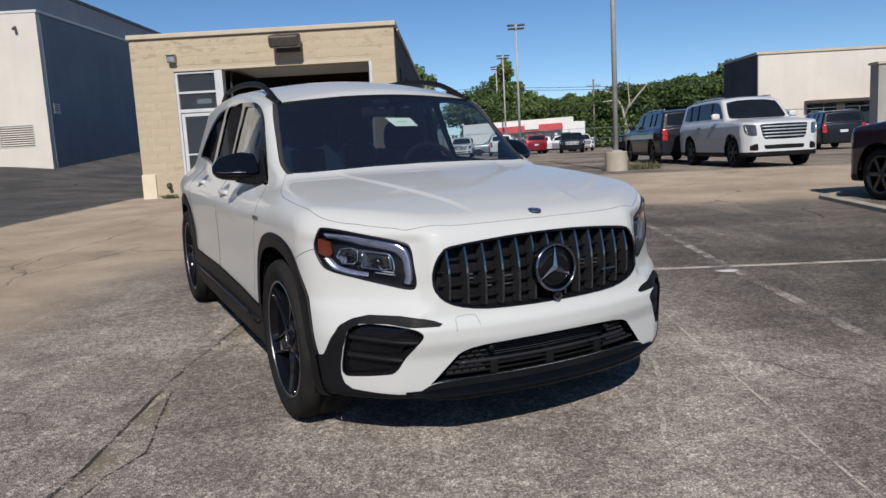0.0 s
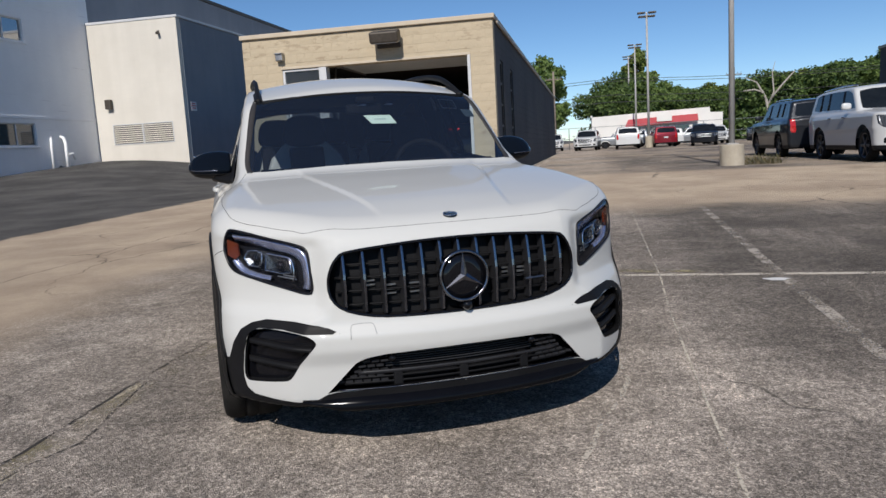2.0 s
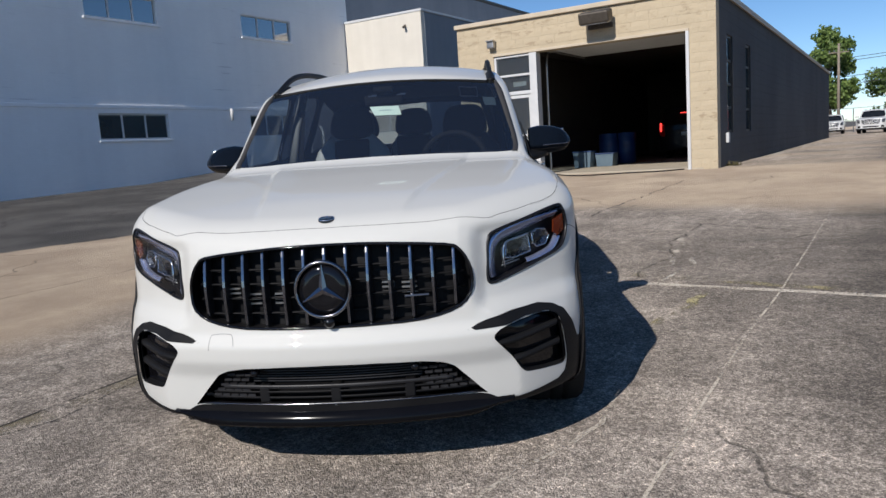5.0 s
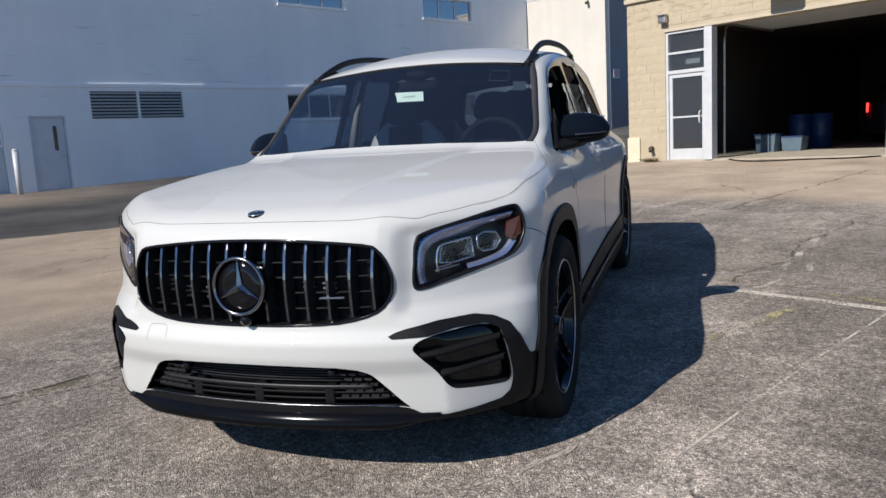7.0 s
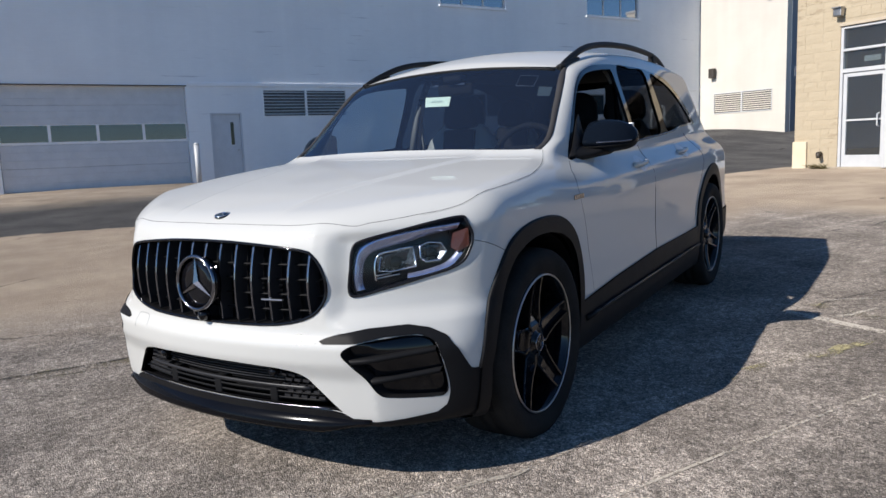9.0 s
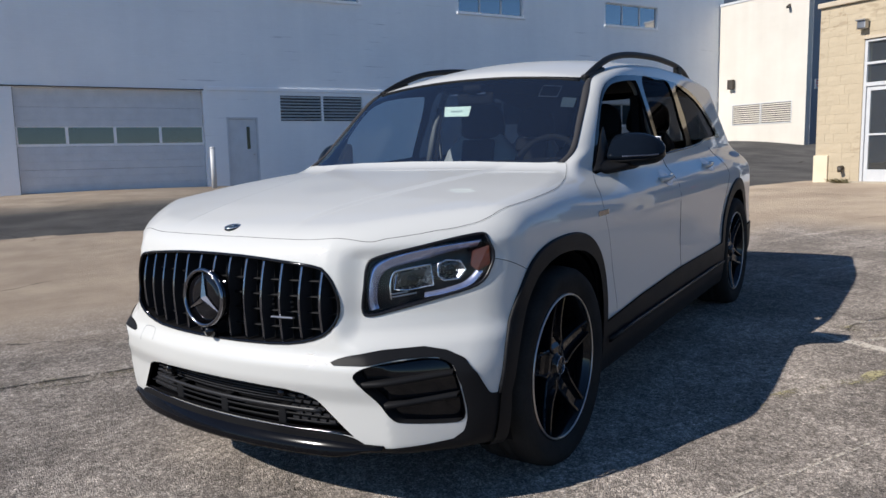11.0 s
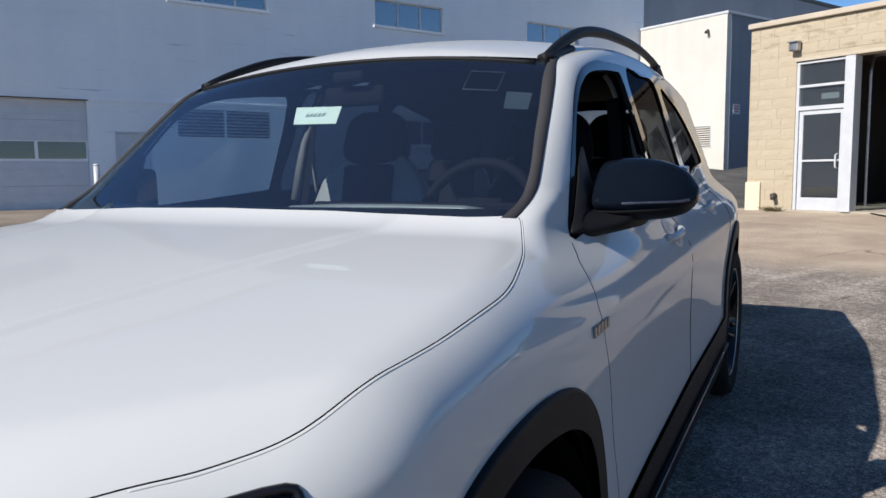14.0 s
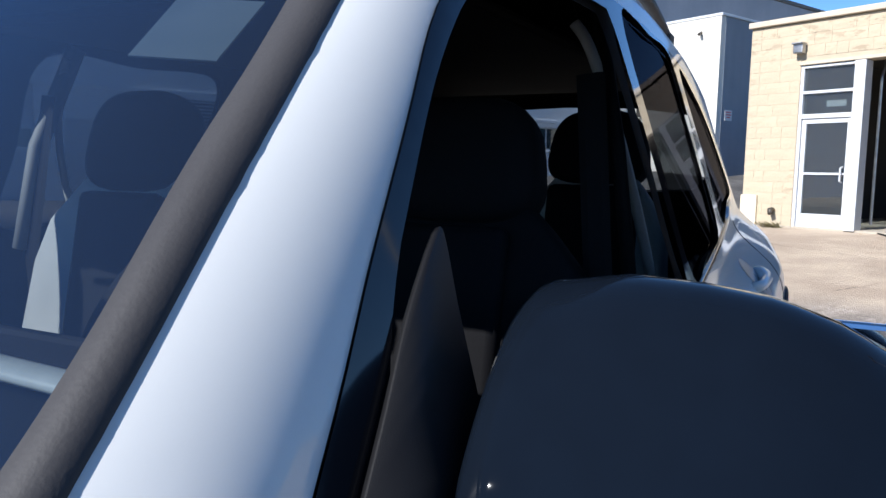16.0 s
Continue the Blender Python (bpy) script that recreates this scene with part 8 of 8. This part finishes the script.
def leaves(clumps, count, size, rng):
    """Many small bent leaf sprays, gathered in clumps."""
    verts, faces = [], []
    total = sum(r[0] * r[1] * r[2] for _, r in clumps)
    for c, r in clumps:
        n = int(count * r[0] * r[1] * r[2] / total)
        d = rng.normal(size=(n, 3))
        d /= np.linalg.norm(d, axis=1, keepdims=True)
        rad = (0.55 + 0.5 * rng.random(n)) * (1 + 0.25 * np.sin(d[:, 0] * 5 + c[0]) * np.sin(d[:, 2] * 6 + c[1]))
        p = np.array(c) + d * rad[:, None] * np.array(r)
        a = rng.normal(size=(n, 3)) * 0.8 + d
        a /= np.linalg.norm(a, axis=1, keepdims=True)
        t = np.cross(a, rng.normal(size=(n, 3)))
        t /= np.linalg.norm(t, axis=1, keepdims=True)
        b = np.cross(a, t)
        s = size * (0.6 + 0.8 * rng.random(n))[:, None]
        for q in zip(p - t * s * 0.6, p + b * s * 0.35 + a * s * 0.1, p + t * s * 0.6, p - b * s * 0.35 + a * s * 0.1):
            k = len(verts)
            verts += [tuple(x) for x in q]
            faces.append((k, k + 1, k + 2, k + 3))
    me = bpy.data.meshes.new("crown")
    me.from_pydata(verts, [], faces)
    return me


def tree(m, height, spread, seed, leaf, label, count=10000):
    rng = np.random.default_rng(seed)
    t = thing("tree", m, label, "tree", "trees behind the lot")
    trunk = [(0, 0, -0.2), (0.1, 0.05, height * 0.18), (-0.1, 0.1, height * 0.38), (0.1, -0.1, height * 0.62), (0, 0, height * 0.85)]
    bm = tube(trunk, [0.032 * height * k for k in (1.15, 0.9, 0.7, 0.45, 0.15)], 9)
    clumps = []
    for i in range(15):
        a, z = rng.uniform(0, 2 * math.pi), height * rng.uniform(0.28, 0.92)
        k = math.sin(math.pi * min(1, (z / height - 0.1) / 0.95)) ** 0.6
        d = spread * k * rng.uniform(0.35, 0.8)
        c = (math.cos(a) * d, math.sin(a) * d, z)
        r = spread * rng.uniform(0.30, 0.48) * (0.55 + 0.45 * k)
        clumps.append((c, (r, r, r * 0.75)))
        root = Vector(trunk[2]).lerp(Vector(trunk[3]), rng.random())
        root.z = min(root.z, z * 0.85)
        tube([root, root.lerp(Vector(c), 0.5) + Vector((0, 0, 0.3)), Vector(c)], [0.012 * height, 0.007 * height, 0.002 * height], 6, bm)
    clumps.append(((0, 0, height * 0.88), (spread * 0.4, spread * 0.4, height * 0.12)))
    part("trunk", bm, BARK, t, "", True)
    me = leaves(clumps, count, 0.34, rng)
    me.materials.append(leaf)
    crown = new("crown", me)
    crown.parent = t
    return t


kinds = [tree(Matrix.Translation((-3.6, 88, 0.4)), 10.8, 3.3, 11, LEAF[0], "broad green deciduous tree in full leaf"), tree(Matrix.Translation((8.2, 104, 0.4)), 12.6, 2.3, 12, LEAF[1], "tall olive green tree with an uneven crown"),
         tree(Matrix.Translation((5.6, 100, 0.4)), 9.4, 4.6, 13, LEAF[2], "dense dark green tree")]
rng = np.random.default_rng(5)
for i, x in enumerate([*np.arange(4.0, 88, 2.3), *np.arange(5.0, 96, 3.4)]):
    k = kinds[int(rng.integers(3))]
    y = 101 + rng.uniform(-5, 9) + (14 if i > 36 else 0)
    top = np.interp(x, (4, 11, 14, 30, 34, 60), (8.4, 8.4, 8.2, 8.2, 9.9, 10.2)) * rng.uniform(0.86, 1.06)
    s = top / (10.8, 12.6, 9.4)[kinds.index(k)]
    copy_thing(k, Matrix.Translation((x, y, 0.3)) @ pose(0, 0, 0, 0, 0, rng.uniform(0, 360)) @ Matrix.Diagonal((s * (2.1 if k is kinds[1] else 1.2), s * (2.1 if k is kinds[1] else 1.2), s, 1)))
for x, y, s, k in ((-9.8, 92, 0.75, 2),):
    copy_thing(kinds[k], Matrix.Translation((x, y, 0.3)) @ pose(0, 0, 0, 0, 0, 70 * s) @ Matrix.Scale(s, 4))
me = leaves([((x, 95 + rng.uniform(-3, 4), rng.uniform(0.6, 3.2)), (2.6, 1.6, 1.7)) for x in np.arange(2.5, 90, 1.7)], 22000, 0.42, rng)
me.materials.append(LEAF[2])
tagged(new("undergrowth", me), "dense green undergrowth below the trees", "bushes", kind="stuff")
dead = thing("bare_tree", Matrix.Translation((21.5, 92, 0.4)), "leafless pale bleached tree", "tree")
bm = tube([(0, 0, -0.2), (0.2, 0, 2.5), (-0.2, 0, 4.6), (-1.2, 0, 6.4), (-2.4, 0, 7.0)], [0.24, 0.2, 0.16, 0.09, 0.03], 8)
for pts in ([(0, 0, 3.6), (0.7, 0.1, 5.2), (0.5, 0, 7.4), (0.8, 0, 8.6)], [(0.4, 0, 4.5), (1.6, 0, 6.0), (2.9, 0, 7.4)], [(-0.4, 0, 5.2), (-1.4, 0.2, 5.6), (-2.6, 0, 5.5)]):
    tube(pts, [0.13, 0.10, 0.06, 0.02][:len(pts)], 7, bm)
part("trunk", bm, PALE_BARK, dead, "", True)
# dry weeds at the lamp base
rng = np.random.default_rng(8)
for x, y, w, h, n in ((5.45, 20.4, 0.5, 0.30, 150), (-6.45, 17.45, 0.20, 0.13, 70), (-0.9, 18.6, 0.2, 0.12, 60)):
    verts, faces = [], []
    for i in range(n):
        a, r = rng.uniform(0, 6.3), w * math.sqrt(rng.random())
        px, py = x + r * math.cos(a), y + 0.5 * r * math.sin(a)
        z = ground_z(px, py)
        dx, dy, hh = rng.normal() * 0.1, rng.normal() * 0.1, h * rng.uniform(0.3, 1)
        k = len(verts)
        verts += [(px - 0.007, py, z), (px + 0.007, py, z), (px + dx + 0.012, py + dy, z + hh * 0.7), (px + dx * 1.6, py + dy * 1.6, z + hh)]
        faces.append((k, k + 1, k + 2, k + 3))
    me = bpy.data.meshes.new("weeds")
    me.from_pydata(verts, [], faces)
    me.materials.append(leaf_material("dry_weeds_%d" % n, (0.07, 0.07, 0.025), (0.20, 0.16, 0.08)))
    tagged(new("weeds", me), "tuft of half-dry weeds on the asphalt", "weeds", kind="stuff")

# ---- inside the garage ----
# drum and tub colours are darkened to stand for the dim garage
BLUE_PLASTIC = surface("blue_drum_plastic", (0.008, 0.03, 0.11), (0.015, 0.05, 0.17), 5, 0.4)
for x, y in ((-5.05, 22.6), (-4.62, 22.9)):
    d = thing("drum", pose(x, y, 0.436), "blue plastic drum inside the garage", "drum", "drums in the garage")
    part("body", lathe([(0.001, 0.0), (0.27, 0.0), (0.29, 0.05), (0.285, 0.3), (0.295, 0.33), (0.285, 0.36), (0.285, 0.6), (0.295, 0.63), (0.285, 0.66), (0.28, 0.86), (0.25, 0.88), (0.001, 0.88)], 28, "z"), BLUE_PLASTIC, d, "", True)
    part("lid", lathe([(0.001, 0.91), (0.26, 0.905), (0.285, 0.88), (0.285, 0.86)], 28, "z"), BLUE_PLASTIC, d, "", True)
for x, y, z in ((-5.15, 20.6, 0.42), (-4.62, 20.9, 0.34)):
    d = thing("crate", pose(x, y, 0.436), "pale blue plastic storage tub", "tub", "tubs in the garage")
    part("body", slab([(-0.22, 0), (0.22, 0), (0.26, z), (-0.26, z)], 0.42, "y", bevel=0.01), surface("pale_tub_%d" % int(-x * 100), (0.07, 0.11, 0.15), (0.11, 0.16, 0.20), 5, 0.5), d)
    part("rim", box((-0.28, -0.02, z + 0.002), (0.28, 0.44, z + 0.03), 0.01), BLUE_PLASTIC, d)
p = thing("garage_post", pose(-3.1, 27.5, 0.436), "thin grey steel post inside the garage", "post")
part("post", box((-0.06, -0.06, 0), (0.06, 0.06, 3.3), 0.005), GREY_METAL, p)
part("foot", box((-0.12, -0.12, 0), (0.12, 0.12, 0.02)), GREY_METAL, p)
d = thing("roller_door", pose(O0, TY + 0.6, 3.42), "raised sectional door under the garage ceiling", "garage door")
for i in range(5):
    part("door_panel", box((0.0, i * 0.5, 0.0), (O1 - O0, i * 0.5 + 0.48, 0.05), 0.006), GREY_METAL, d)
for x in (0.05, O1 - O0 - 0.05):
    part("track", tube([(x, -0.12, -2.9), (x, -0.12, -0.35), (x, -0.02, -0.08), (x, 0.3, -0.03), (x, 2.5, -0.03)], 0.025, 6), STEEL, d)
d = thing("water_hose", pose(0, 0, 0), "dark hose lying across the garage apron", "hose")
pts = smooth_loop([(-4.9, 17.9, 0), (-4.2, 17.1, 0), (-3.6, 16.9, 0), (-2.9, 17.15, 0), (-2.2, 17.25, 0), (-1.7, 17.6, 0)], 6, False)
part("hose", tube([(x, y, ground_z(x, y) + 0.016) for x, y, _ in pts], 0.014, 6), BLACK_PLASTIC, d, "", True)
d["category"] = "hose"


# ---- split-face blocks of the garage front, course by course ----
rng = np.random.default_rng(21)


def rough_block(w, h, k):
    """A block with a broken face: bevelled edges and an uneven front."""
    bm = bmesh.new()
    n, r = 4, np.random.default_rng(k)
    rows = [[bm.verts.new((w * i / n, (-0.004 - 0.006 * r.random()) if 0 < i < n and 0 < j < 2 else -0.002 - 0.002 * r.random(), h * j / 2)) for i in range(n + 1)] for j in range(3)]
    for j in range(2):
        for i in range(n):
            bm.faces.new((rows[j][i], rows[j][i + 1], rows[j + 1][i + 1], rows[j + 1][i]))
    edge = rows[0] + [rw[-1] for rw in rows[1:]] + rows[2][-2::-1] + [rows[1][0]]
    deep = [bm.verts.new((v.co.x, 0.03, v.co.z)) for v in edge]
    for i in range(len(edge)):
        j = (i + 1) % len(edge)
        bm.faces.new((edge[j], edge[i], deep[i], deep[j]))
    bmesh.ops.recalc_face_normals(bm, faces=bm.faces)
    me = bpy.data.meshes.new("block")
    bm.to_mesh(me)
    bm.free()
    me.materials.append(TAN_STONE)
    return me


COURSE = 0.2035
stock = {}


def course_run(x0, x1, z, h, row):
    x = x0
    while x < x1 - 0.02:
        w = float(rng.choice((0.30, 0.40, 0.40, 0.60, 0.20)))
        if x == x0 and row % 2:
            w = 0.2
        w = min(w, x1 - x)
        if x1 - x - w < 0.10:
            w = x1 - x
        key = (round(w, 2), round(h, 2), int(rng.integers(3)))
        if key not in stock:
            stock[key] = rough_block(w - 0.003, h - 0.003, len(stock))
        ob = new("block", stock[key])
        ob.parent = wall_front
        ob.location = (x + 0.0015, TY + 0.026, z + 0.0015)
        x += w


row, z = 0, 0.22
while z < TOP - 0.05:
    h = min(COURSE, TOP - z)
    if z + h <= OZ + 0.03:
        course_run(TX0, S0 - 0.004, z, h, row)
        course_run(O1 + 0.075, TX1, z, h, row)
    elif z < OZ + 0.03:
        course_run(TX0, S0 - 0.004, z, h, row)
        course_run(O1 + 0.075, TX1, z, h, row)
    else:
        course_run(TX0, TX1, z, h, row)
    z += h
    row += 1
